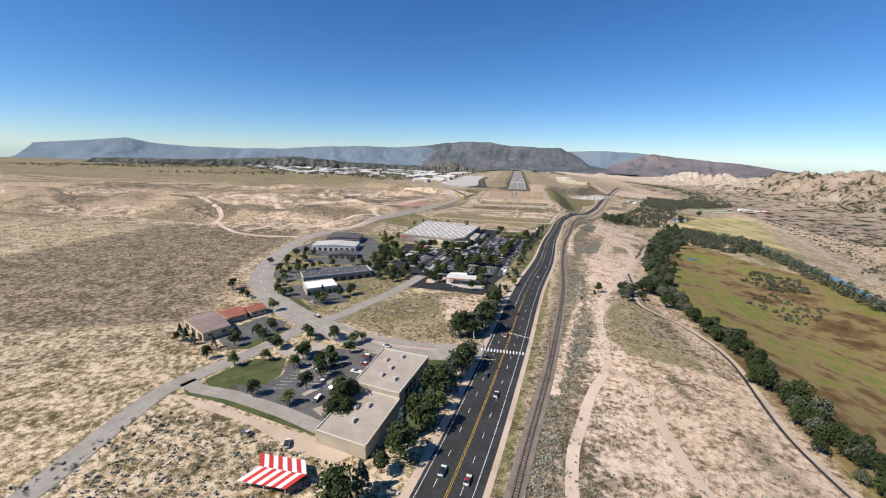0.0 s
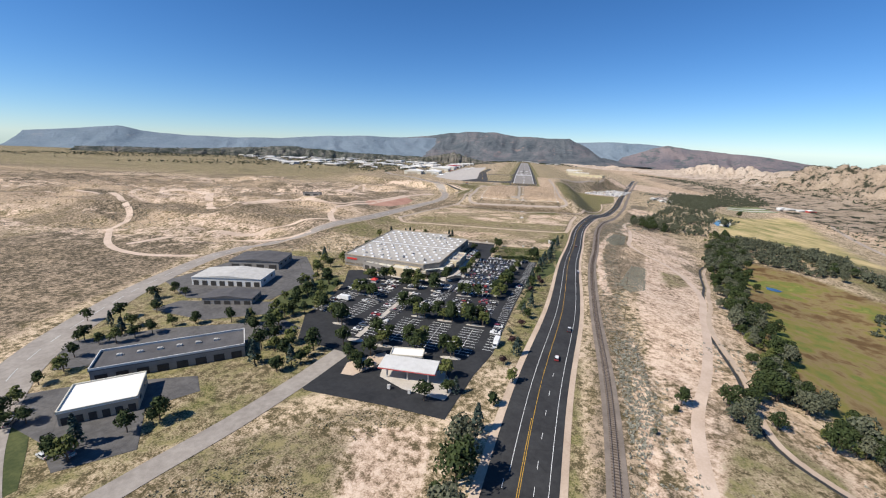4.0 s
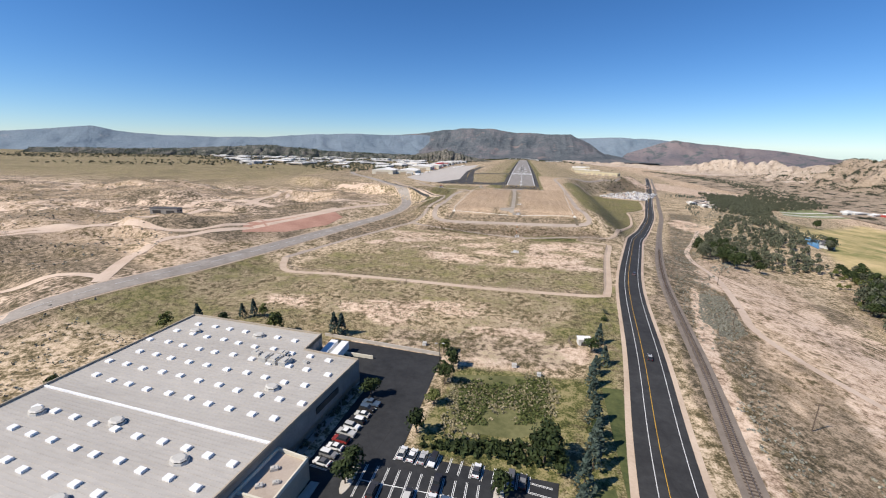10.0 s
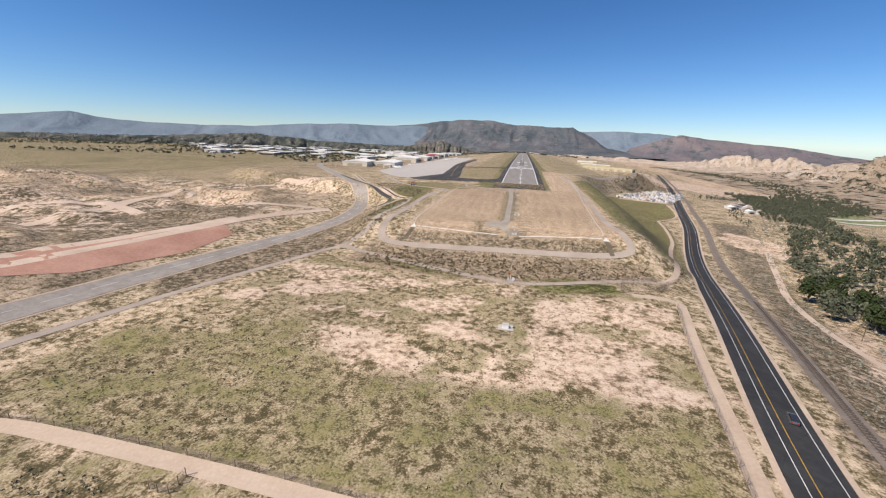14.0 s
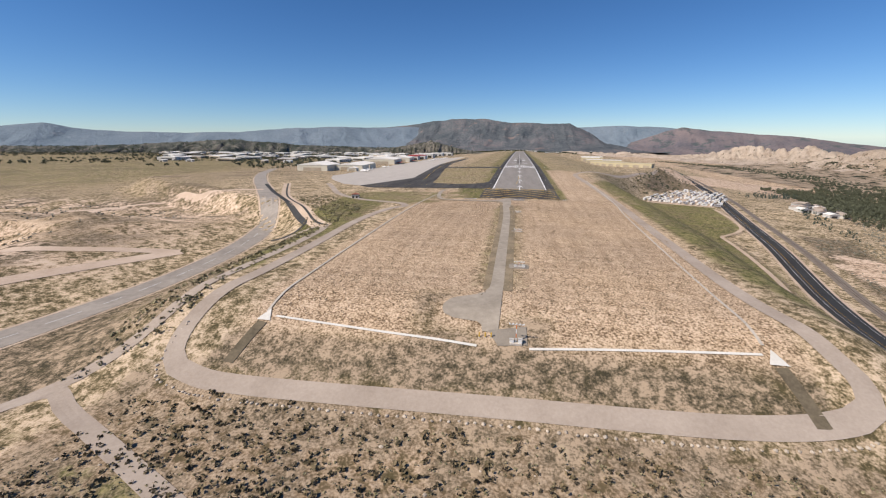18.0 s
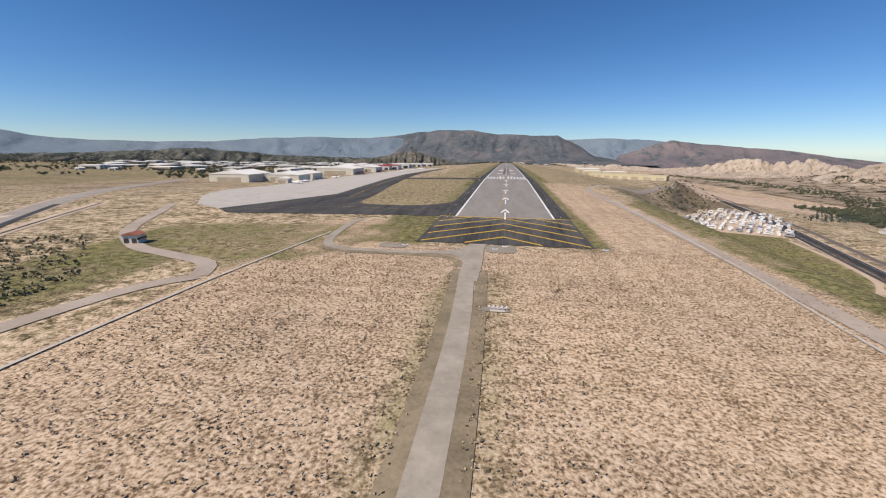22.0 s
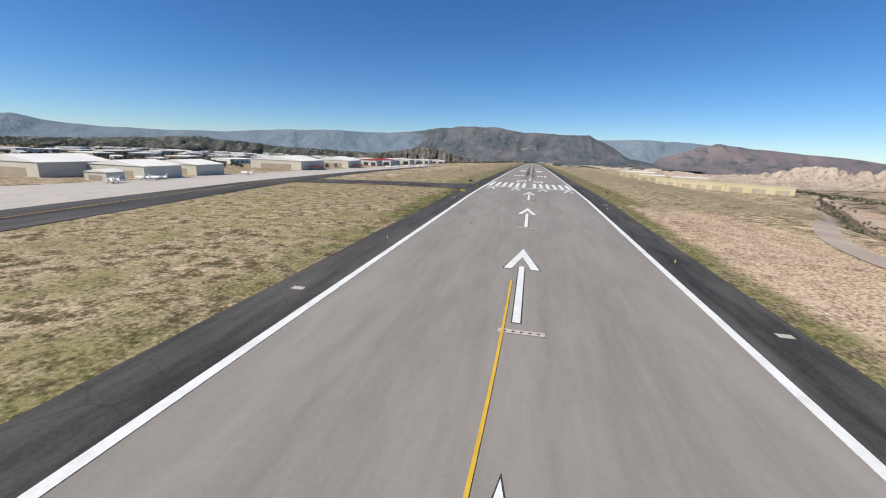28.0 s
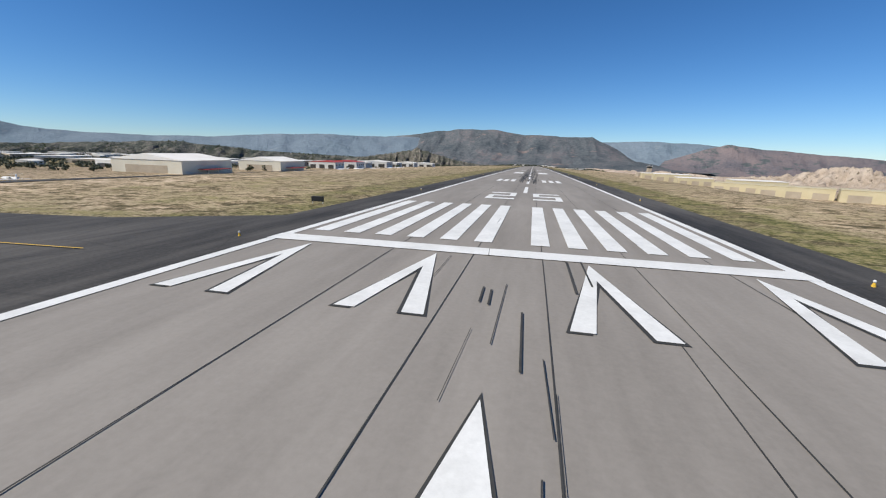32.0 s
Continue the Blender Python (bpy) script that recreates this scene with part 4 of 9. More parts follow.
marks("paving_seam", [bar_to(*q, 0.06) for q in ((-11.7, 146, -11.6, 155), (-5.9, 143, -5.7, 152.4), (5.6, 178, 6.3, 188), (6.3, 188, 7.4, 202.3), (7.4, 202.3, 7.9, 233), (-16.8, 160, -15.9, 171))], 0.166, M_SEAL, "dark crack along a paving lane")
marks("light_pit", [[(x - 2.1, y), (x + 2.1, y), (x + 2.1, y + 0.8), (x - 2.1, y + 0.8)] for x, y in ((0.9, 93.6), (0.6, 145.4), (0.6, 191.3))], 0.185, M_CONC, "pale concrete patch with flush lights", 1)
marks("flush_lens", [[(x + k - 0.13, y + 0.27), (x + k + 0.13, y + 0.27), (x + k + 0.13, y + 0.53), (x + k - 0.13, y + 0.53)] for x, y in ((0.9, 93.6), (0.6, 145.4), (0.6, 191.3)) for k in (-1.5, -0.75, 0.0, 0.75, 1.5)], 0.195, M_SEAL, "dark flush light lens", 1)
# painted runway number
def digit_quads(ch, cx, cy, w=5.6, h=17.0, s=1.25):
    x0, x1, y0, ym, y1 = cx - w / 2, cx + w / 2, cy, cy + h / 2, cy + h
    bars = {"top": [(x0, y1 - 2.6), (x1, y1 - 2.6), (x1, y1), (x0, y1)], "mid": [(x0, ym - 1.3), (x1, ym - 1.3), (x1, ym + 1.3), (x0, ym + 1.3)], "bot": [(x0, y0), (x1, y0), (x1, y0 + 2.6), (x0, y0 + 2.6)],
            "ul": [(x0, ym), (x0 + s, ym), (x0 + s, y1), (x0, y1)], "ur": [(x1 - s, ym), (x1, ym), (x1, y1), (x1 - s, y1)], "ll": [(x0, y0), (x0 + s, y0), (x0 + s, ym), (x0, ym)], "lr": [(x1 - s, y0), (x1, y0), (x1, ym), (x1 - s, ym)]}
    use = {"2": ("top", "ur", "mid", "ll", "bot"), "5": ("top", "ul", "mid", "lr", "bot")}[ch]
    return [bars[k] for k in use]


num = []
for k, (ch, cx) in enumerate((("2", -4.6), ("5", 4.6))):
    num += digit_quads(ch, cx, D + 48)
for i, q in enumerate(num):
    marks("runway_number", [q], 0.19 + 0.004 * (i % 5), M_WHITE, "white painted runway number 25")

# taxiways, apron and service road
def paved(name, outline, lift, mat, label, cat, cell=14.0):
    """A paved area with an outline in the plan, laid on the land."""
    bm = bmesh.new()
    vs = [bm.verts.new((x, y, 0)) for x, y in outline]
    bm.faces.new(vs)
    xs, ys = [p[0] for p in outline], [p[1] for p in outline]
    for lo, hi, n in ((min(xs), max(xs), (1, 0, 0)), (min(ys), max(ys), (0, 1, 0))):
        k = lo + cell
        while k < hi:
            co = (k, 0, 0) if n[0] else (0, k, 0)
            bmesh.ops.bisect_plane(bm, geom=bm.verts[:] + bm.edges[:] + bm.faces[:], plane_co=co, plane_no=n)
            k += cell
    for w in bm.verts:
        w.co.z = tz(w.co.x, w.co.y) + lift
    bmesh.ops.recalc_face_normals(bm, faces=bm.faces[:])
    ob = link(name, bm, mat)
    return setting(ob, label, cat)


def bend(cx, cy, r, a0, a1, n=8):
    return [(cx + r * math.cos(radians(a0 + (a1 - a0) * i / n)), cy + r * math.sin(radians(a0 + (a1 - a0) * i / n))) for i in range(n + 1)]


paved("taxiway", [(-27.2, 0), (-46, 0), (-120, -9), (-132, 2), (-76, 34), (-66, 31)] + bend(-55.2, 58, 28, -90, 0), 0.11, M_SHOULDER, "dark asphalt taxiway joining the runway", "taxiway")
paved("taxiway", [(-132, 2), (-76, 34), (-79, 70), (-92, 180), (-107, 330), (-112, 620), (-126, 620), (-126, 330), (-112, 180), (-104, 74)], 0.115, M_SHOULDER, "dark asphalt parallel taxiway", "taxiway", 20)
paved("taxiway", [(-27.2, 220), (-33, 226), (-66, 222), (-98, 210), (-104, 232), (-66, 246), (-42, 250), (-27.2, 259)], 0.11, M_SHOULDER, "dark asphalt taxiway joining the runway", "taxiway")
line_marks("taxi_line", [(-126, -2), (-80, 18), (-50, 17), (-30, 14)], 0, 0.14, 0.22, M_YELLOW, "yellow taxiway centre line")
setting(quads_on_land("hold_marking", [[(-70, 219), (-64, 221), (-64.6, 223.4), (-70.6, 221.4)]], 0.2, M_HOLD), "faded red painted holding mark", "taxiway marking")
line_marks("taxi_line", [(-30, 238), (-60, 235), (-88, 226), (-104, 205)], 0, 0.16, 0.2, M_YELLOW, "yellow taxiway centre line")
line_marks("taxi_line", [(-90, 60), (-103, 180), (-116, 330), (-119, 600)], 0, 0.3, 0.2, M_YELLOW, "yellow taxiway centre line")
paved("apron", [(-152, 13), (-132, 2), (-104, 74), (-112, 180), (-126, 330), (-140, 640), (-160, 900), (-250, 900), (-236, 640), (-234, 300), (-232, 240), (-212, 120), (-190, 70), (-176, 45)], 0.12, M_APRON, "pale concrete aircraft apron", "apron", 20)
setting(ribbon("service_road", [(-6.3, -46), (-7.5, -62), (-8, -75), (-6.5, -105), (-6, -135), (-5.75, -200), (-5.6, -212)], -1.75, 1.75, 0.12, M_SERVICE, step=5), "worn grey asphalt service road", "road")
setting(ribbon("service_road", [(-15, -61.4), (-26, -62), (-36, -62), (-44, -61.4), (-51, -57.5), (-54.5, -48), (-56.5, -35), (-57.5, -22), (-57, -11)], -1.4, 1.4, 0.12, M_SERVICE, step=2), "worn grey asphalt loop road", "road")
paved("turning_bulb", [(-7.4, -212), (-7.6, -217), (-8.6, -220.4), (-10.6, -222.8), (-13, -224.2), (-15.4, -225.4), (-17, -227.2), (-18, -229.6), (-18.1, -231.8), (-17.2, -233.8), (-15, -235), (-12, -235.4), (-9.2, -235.7), (-8.1, -236.6), (-7.7, -238.6), (-4.2, -238.6), (-4.1, -235), (-4.0, -228), (-3.95, -220), (-3.9, -212)], 0.125, M_SERVICE, "round asphalt turning place", "road", 2.5)
paved("gravel_apron", [(-6.4, -238.2), (2, -236.2), (2.3, -241.4), (-4, -242.2)], 0.13, M_PAD, "grey gravel pad under an approach light", "pad", 2.0)
for x, y, w, h in ((0.2, -197, 3.2, 2.6), (-0.8, -147, 2.6, 1.2), (-0.9, -100, 2.6, 1.1), (-0.6, -54.5, 4.4, 4.4), (-32, -55.5, 4.2, 2.6), (29, -50.5, 1.6, 1.6)):
    paved("light_pad", [(x + w * math.copysign(abs(math.cos(a)) ** 0.5, math.cos(a)), y + h * math.copysign(abs(math.sin(a)) ** 0.5, math.sin(a))) for a in [i * math.pi / 8 + 0.05 for i in range(16)]], 0.13, M_PAD, "grey gravel pad of an approach light", "pad", 2.5)
paved("road_mouth", [(-18, -62.8), (-14, -63.4), (-11, -66.4), (-9.4, -71), (-9, -75), (-8.5, -85), (-5.2, -85), (-4.9, -74), (-4.9, -66), (-5.6, -49.2), (-10, -49.2), (-11, -54), (-13, -57.6), (-18, -60.1)], 0.15, M_SERVICE, "flared asphalt road mouth before the blast pad", "road", 4)
M_VERGE = surface("weedy_verge", (0.13, 0.105, 0.068), (0.34, 0.27, 0.18), 0.95, 1.6, 0.15, 0.6, 0.06)
for a, b in ((-4.2, -1.7), (1.7, 3.9)):
    setting(ribbon("weedy_verge", [(-7.5, -76), (-6.5, -105), (-6, -135), (-5.7, -200), (-5.6, -219)], a, b, 0.1, M_VERGE, step=4, across=1), "weedy dark verge beside the service road", "verge")
setting(ribbon("weedy_verge", [(-10.5, -74), (-11.5, -69), (-14.5, -65.6), (-24, -64.6), (-44, -64.2), (-53, -60)], -1.2, 1.3, 0.1, M_VERGE, step=3, across=1), "weedy dark verge beside the loop road", "verge")
paved("red_soil_patch", [(-205, -350), (-187, -288), (-173, -260), (-160, -272), (-158, -308), (-170, -350), (-190, -372)], 0.14, M_REDSOIL, "raw red soil of an excavation", "soil", 6.0)
# older, paler paving between the yellow bar and a ragged edge, with seams and scuffs across the blast pad
M_PADOLD = asphalt("scuffed_old_asphalt", (0.045, 0.043, 0.041), (0.15, 0.14, 0.128), (1.0, 0.15, 1.0))
ZIG = [(-26.4, -27.5), (-24.2, -24.5), (-18.8, -16.9), (-10.1, -12.7), (-7.7, -14.1), (-6.1, -12.7), (-2.6, -15.2), (0.6, -15.5), (4.4, -12.8), (7.9, -13.9), (10.5, -11.6), (14.8, -12.8), (18.5, -9.9), (21.9, -11.3), (25.6, -17.3), (26.4, -18.4)]
marks("asphalt_patch", [[ZIG[i], ZIG[i + 1], (ZIG[i + 1][0], -0.1), (ZIG[i][0], -0.1)] for i in range(len(ZIG) - 1)], 0.138, M_PADOLD, "paler scuffed paving with a ragged edge")
marks("asphalt_patch", [[(-0.6, -25.2), (1.4, -24.6), (5.8, -19.9), (5.3, -19.2), (1.2, -22.4)]], 0.14, M_SEAL, "dark tar stain on the blast pad")
pr = random.Random(3)
scuffs, seams_pad = [], []
for i in range(90):
    x, y = pr.uniform(-25.5, 25.5), pr.uniform(-48, -12)
    scuffs.append(bar_to(x, y, x + pr.uniform(-0.2, 0.2), min(y + pr.uniform(3, 16), -0.6), pr.uniform(0.02, 0.07)))
for x in (-22.4, -18.6, -14.8, -11.0, -7.3, -3.6, 0.1, 3.9, 7.6, 11.4, 15.1, 18.8, 22.6):
    seams_pad.append(bar_to(x, -48.8, x + pr.uniform(-0.1, 0.1), -0.4, 0.05))
for i in range(14):
    x, y, k = pr.uniform(-24, 12), pr.uniform(-46, -16), pr.choice((-0.8, 0.75))
    w = pr.uniform(4, 12)
    scuffs.append(bar_to(x, y, x + w, max(-48, min(-0.6, y + w * k)), 0.04))
marks("scuff_line", scuffs, 0.146, M_WORNGREY, "pale scuff lines on black asphalt")
marks("paving_seam", seams_pad, 0.144, M_SEAL, "dark seams in the blast pad")
pits = [(-7.5, -2.2), (8.2, -1.3)]
marks("light_pit", [[(x - 2.2, y - 0.35), (x + 2.2, y - 0.35), (x + 2.2, y - 0.05), (x - 2.2, y - 0.05)] for x, y in pits], 0.15, M_CONC, "pale concrete edge of a flush light bar", 1)

# ---- car park ----
LOT = [(-106, -676), (-105, -650), (-107, -628), (-116, -600), (-108, -597), (-86, -604), (-66, -609), (-56, -607), (-49, -600), (-41.5, -590), (-40, -577), (-39, -554), (-43.5, -550), (-41, -516), (-62, -513), (-64, -489), (-22, -493), (-23, -537), (-16, -540), (14, -541), (8, -580), (0, -628), (-9, -692), (-15, -711), (-21, -739), (-43, -736.5), (-72, -735), (-81, -731), (-72, -718), (-72, -706), (-96, -700)]
paved("car_park", LOT, 0.1, M_LOT, "fresh black asphalt car park with white stalls", "car park")
stall, lines_long = [], []


def stall_row(x0, y0, x1, y1, half, pitch=2.6, spine=True, sides=(-1, 1)):
    d = Vector((x1 - x0, y1 - y0))
    n = int(d.length / pitch)
    u = d.normalized()
    s = Vector((u.y, -u.x))
    for i in range(n + 1):
        p = Vector((x0, y0)) + u * (i * pitch)
        for k in sides:
            e = p + s * (half * k)
            for o in (-0.16, 0.16):
                a, b = p + u * o, e + u * o
                stall.append(bar_to(a.x, a.y, b.x, b.y, 0.13))
    if spine:
        lines_long.append(bar_to(x0, y0, x1, y1, 0.18))
    return u, s, n


STALLS = [(-20, -670, -23.5, -696, 5.2), (-36, -668, -39, -694, 5.2), (-51.5, -667, -55, -692, 5.2), (-15, -630, -19, -657, 5.2), (-30.5, -632, -34, -659, 5.2), (-44, -626, -49, -656, 5.2), (-79, -645, -87, -675, 5.2), (-95, -640, -103, -668, 5.2),
          (-29.5, -549.3, -1, -549.8, 4.6), (-31, -561.5, -3, -563.3, 4.8), (-32, -574.5, -6, -577, 4.8), (-33.5, -589, -9, -592.3, 4.8),
          (-31, -603.4, -12, -605.8, 5.0), (-40.5, -617.6, -15.5, -620.6, 5.0), (-77, -613.5, -81, -640, 5.2), (-94, -622, -98, -637, 5.2)]
for st in STALLS:
    stall_row(*st)
stall_row(-23.5, -537.6, 9, -540.6, 4.6, sides=(1,), spine=False)
stall_row(12.5, -543, 7.4, -580, 5.0, sides=(1,), spine=False)
stall_row(7.4, -580, -0.8, -628, 5.0, sides=(1,), spine=False)
stall_row(-0.8, -628, -9, -692, 5.0, sides=(1,), spine=False)
stall_row(-38.6, -522, -42.6, -549, 4.6, sides=(-1,), spine=False)
stall_row(-62.5, -630, -71, -690, 6.6, spine=False)
hatch = []
for cx, cy, w, h in ((-34.6, -603.6, 6.0, 9.4), (-43.2, -614.4, 4.4, 8.0), (-94, -603.5, 9.0, 3.6), (-33, -587.4, 9.0, 2.0), (-24.5, -589.2, 8.0, 2.0), (-40.5, -588, 3.0, 4.5), (-65.5, -618.6, 4.6, 4.4), (-58, -619.4, 4.6, 4.4)):
    for i in range(int((w + h) / 1.1)):
        k = i * 1.1
        a = (cx - w / 2 + min(k, w), cy - h / 2 + max(0, k - w))
        b = (cx - w / 2 + max(0, k - h), cy - h / 2 + min(k, h))
        if abs(a[0] - b[0]) > 0.6:
            hatch.append(bar_to(*a, *b, 0.32))
    for a, b in (((-1, -1), (1, -1)), ((1, -1), (1, 1)), ((1, 1), (-1, 1)), ((-1, 1), (-1, -1))):
        hatch.append(bar_to(cx + a[0] * w / 2, cy + a[1] * h / 2, cx + b[0] * w / 2, cy + b[1] * h / 2, 0.16))
for i in range(15):
    t = i / 14
    x, y = -55.5 + 8.5 * t, -603.5 - 8.5 * t
    hatch.append(bar_to(x - 1.0, y - 1.0, x + 1.0, y + 1.0, 0.42))
setting(quads_on_land("hatching", hatch, 0.16, M_WHITE), "white hatched bays and ladder crossing by the entrance", "parking marking")
sq = quads_on_land("stall_line", stall, 0.15, M_WHITE)
setting(sq, "white painted parking stall lines", "parking marking")
setting(quads_on_land("stall_line", lines_long, 0.155, M_WHITE), "white painted parking spine lines", "parking marking")
M_KERB = surface("kerb_concrete", (0.4, 0.36, 0.31), (0.58, 0.53, 0.46), 0.85, 3.0, 0.3, 0.2)


def slab(name, outline, z0, height, mat, label, cat):
    bm = bmesh.new()
    f = bm.faces.new([bm.verts.new((x, y, z0)) for x, y in outline])
    if f.normal.z < 0:
        f.normal_flip()
    r = bmesh.ops.extrude_face_region(bm, geom=[f])
    for e in r["geom"]:
        if isinstance(e, bmesh.types.BMVert):
            e.co.z += height
    bmesh.ops.recalc_face_normals(bm, faces=bm.faces[:])
    ob = link(name, bm, mat)
    return tagged(ob, label, cat)


slab("walkway", [(-61, -630), (-63.6, -630), (-72.4, -691), (-69.8, -692)], -12.45, 0.2, M_CONC, "long pale concrete footpath through the car park", "footpath")
ISLANDS = [(-49.5, -663, 8, 2.0), (-35, -664.5, 9, 2.0), (-19.5, -666, 9.5, 2.0), (-70.5, -695, 8, 3.4), (-85, -681, 7, 2.4), (-57, -697, 9, 2.4), (-41, -698.5, 9, 2.4), (-26, -700, 9, 2.4), (-9, -605, 2.6, 8), (-12.6, -620, 2.6, 8), (-31, -627.2, 9, 2.2), (-46.5, -602.6, 7.5, 4.2), (-66, -614, 12, 2.6), (-65, -624, 9, 2.6), (-51, -616, 4, 3), (-90, -614.3, 14, 2.2), (-50, -624, 4, 2.4), (-90, -641, 8, 2.0), (-83, -642, 6, 2.0), (1, -548.6, 2.4, 9), (-1.3, -562.5, 2.4, 9), (-4.2, -577, 2.4, 9), (-7.2, -592, 2.4, 9), (-32, -549.3, 2.6, 9), (-33.6, -562, 2.6, 9), (-35, -576, 2.6, 9), (-36.8, -590, 2.6, 6)]
for x, y, w, h in ISLANDS:
    o = [(x + w / 2 * math.cos(a) * min(1, 1.25), y + h / 2 * math.sin(a)) for a in [i * math.pi / 7 for i in range(14)]]
    tagged(slab("kerb_island", o, -12.45, 0.22, M_KERB, "pale concrete kerbed planting island in the car park", "traffic island"), group="car park islands")
# paved yards between the side road and the car park
for o in ([(-152, -772), (-133, -776), (-118, -784), (-104, -772), (-118, -756), (-108, -744), (-116, -736), (-150, -750), (-164, -760)], [(-190, -728), (-170, -746), (-110, -706), (-100, -690), (-112, -684), (-160, -706)], [(-214, -652), (-180, -672), (-135, -662), (-130, -620), (-160, -578), (-200, -582)], [(-184, -690), (-150, -694), (-118, -676), (-130, -664), (-180, -676)], [(-147, -837), (-148, -823), (-142, -806), (-126, -810), (-122, -820), (-130, -839), (-134, -847)]):
    paved("yard", o, 0.1, M_LOTGREY, "grey asphalt yard beside low buildings", "yard")
# lawns
for o in ([(-126, -871), (-123, -862), (-117, -851), (-103, -848), (-98, -861), (-101, -872), (-108, -875), (-121, -875)], [(-79, -827), (-58, -829), (-40, -831), (-30, -833), (-29, -845), (-36, -847), (-40, -838), (-61, -833), (-77, -831)], [(-129, -879), (-109, -881), (-81, -887), (-56, -893), (-48, -894), (-47, -897), (-58, -894.5), (-82, -889.5), (-109, -883.5), (-125, -882)], [(-38, -850), (-30, -846), (-26, -880), (-42, -896)], [(-122, -690), (-108, -668), (-108, -645), (-110, -626), (-119, -612), (-134, -640), (-132, -672)], [(-124, -800), (-140, -792), (-158, -770), (-150, -766), (-132, -780), (-120, -790)], [(-120, -822), (-126, -822), (-134, -846), (-124, -842)]):
    paved("lawn", o, 0.08, M_LAWN, "watered green lawn", "lawn")
paved("wet_hollow", [(-15, -503), (13, -498), (14, -520), (5, -529), (-12, -529), (-16, -516)], 0.06, M_REEDBED, "mossy green floor of a wet hollow", "wetland", 5.0)
for o in ([(14.5, -545), (26, -540), (27, -560), (20, -574), (15, -583), (9.5, -585)], [(9, -588), (12.5, -588), (8, -618), (2.5, -640), (-0.5, -640), (5, -616)], [(30, -500), (36, -500), (33, -545), (28, -545)]):
    paved("lawn", o, 0.08, M_LAWN, "watered green lawn beside the highway", "lawn", 5.0)
paved("car_park", [(-113, -871), (-102, -872), (-97, -861), (-101, -847), (-97, -838), (-84, -833), (-62, -834), (-60, -864), (-62, -886), (-78, -884), (-101, -879)], 0.1, M_LOTGREY, "worn dark grey office car park", "car park")
for o in ([(-112, -842), (-98, -830), (-88, -830), (-96, -846), (-104, -846)], [(-92, -856), (-81, -840), (-79, -841), (-90, -857)], [(-82, -872), (-74, -858), (-72, -859), (-80, -873)], [(-73, -880), (-66, -872), (-62, -873), (-62, -878), (-68, -883)]):
    slab("planting_bed", o, -12.45, 0.2, M_ROOFTAN, "tan gravel planting bed in the office car park", "planting bed")
setting(quads_on_land("stall_line", [bar_to(x, y, x + 4.6, y + 1.0, 0.14) for k in range(9) for x, y in ((-79 - 0.6 * k, -845 - 2.8 * k), (-92 - 0.5 * k, -850 - 2.6 * k))], 0.16, M_WHITE), "white stall lines by the office", "parking marking")
setting(quads_on_land("crosswalk", [bar_to(x, -816.5, x, -819.5, 0.7) for x in [-15 + 1.55 * i for i in range(14)]], 0.2, M_WHITE), "white ladder crosswalk over the highway", "crosswalk")

# ---- mountains and far hills ----
def slope_material(name, stops, patch, patch_at, scale=0.004, relief=1.0, gully=None):
    m, nt, b = nodes_of(name)
    n1 = noise_node(nt, scale, 8.0, 0.65)
    n2 = noise_node(nt, scale * 14, 6.0, 0.7)
    f = arith(nt, "MULTIPLY_ADD", n1.outputs["Fac"], 0.55, arith(nt, "MULTIPLY", n2.outputs["Fac"], 0.45))
    col = ramp(nt, f, stops)
    n3 = noise_node(nt, scale * 2.2, 7.0, 0.7, stretch=gully)
    mr = nt.nodes.new("ShaderNodeMapRange")
    mr.inputs["From Min"].default_value, mr.inputs["From Max"].default_value = patch_at, patch_at + 0.08
    nt.links.new(n3.outputs["Fac"], mr.inputs["Value"])
    col = mix(nt, mr.outputs["Result"], col, patch)
    nt.links.new(col, b.inputs["Base Color"])
    b.inputs["Roughness"].default_value, b.inputs["Specular IOR Level"].default_value = 1.0, 0.0
    bump(nt, b, n2.outputs["Fac"], relief, 12.0)
    return m


# blue-grey cast of the scrub colours stands in for haze in the air
M_MOUNT = slope_material("hazed_mountain_scrub", ((0.4, (0.075, 0.092, 0.105)), (0.5, (0.125, 0.138, 0.15)), (0.6, (0.19, 0.175, 0.18))), (0.245, 0.195, 0.18), 0.6, 0.004)
# the far ranges carry aerial haze as a pale blue base colour
M_FAR = slope_material("hazed_far_forest", ((0.35, (0.15, 0.2, 0.245)), (0.65, (0.225, 0.275, 0.325))), (0.27, 0.29, 0.31), 0.63, 0.003)
M_DARKHILL = slope_material("juniper_hill", ((0.42, (0.05, 0.064, 0.058)), (0.5, (0.12, 0.125, 0.11)), (0.58, (0.22, 0.205, 0.18))), (0.27, 0.245, 0.205), 0.56, 0.012, 0.8)
# red-brown slope greyed towards blue, so distance haze sits in its colour
M_REDHILL = slope_material("hazed_red_brown_hill", ((0.38, (0.13, 0.13, 0.15)), (0.6, (0.23, 0.19, 0.19))), (0.1, 0.12, 0.125), 0.52, 0.004)
# the darker patches paint gully shade into the clay colour
M_BADLAND = slope_material("pale_badland_clay", ((0.4, (0.47, 0.37, 0.285)), (0.5, (0.62, 0.51, 0.41)), (0.6, (0.74, 0.635, 0.525))), (0.24, 0.19, 0.14), 0.57, 0.02, 0.9, (1.0, 1.0, 0.5))
M_SCRUBCLAY = slope_material("shrubby_clay", ((0.36, (0.34, 0.26, 0.19)), (0.5, (0.5, 0.395, 0.295)), (0.64, (0.62, 0.5, 0.39))), (0.06, 0.065, 0.045), 0.5, 0.014, 0.9)
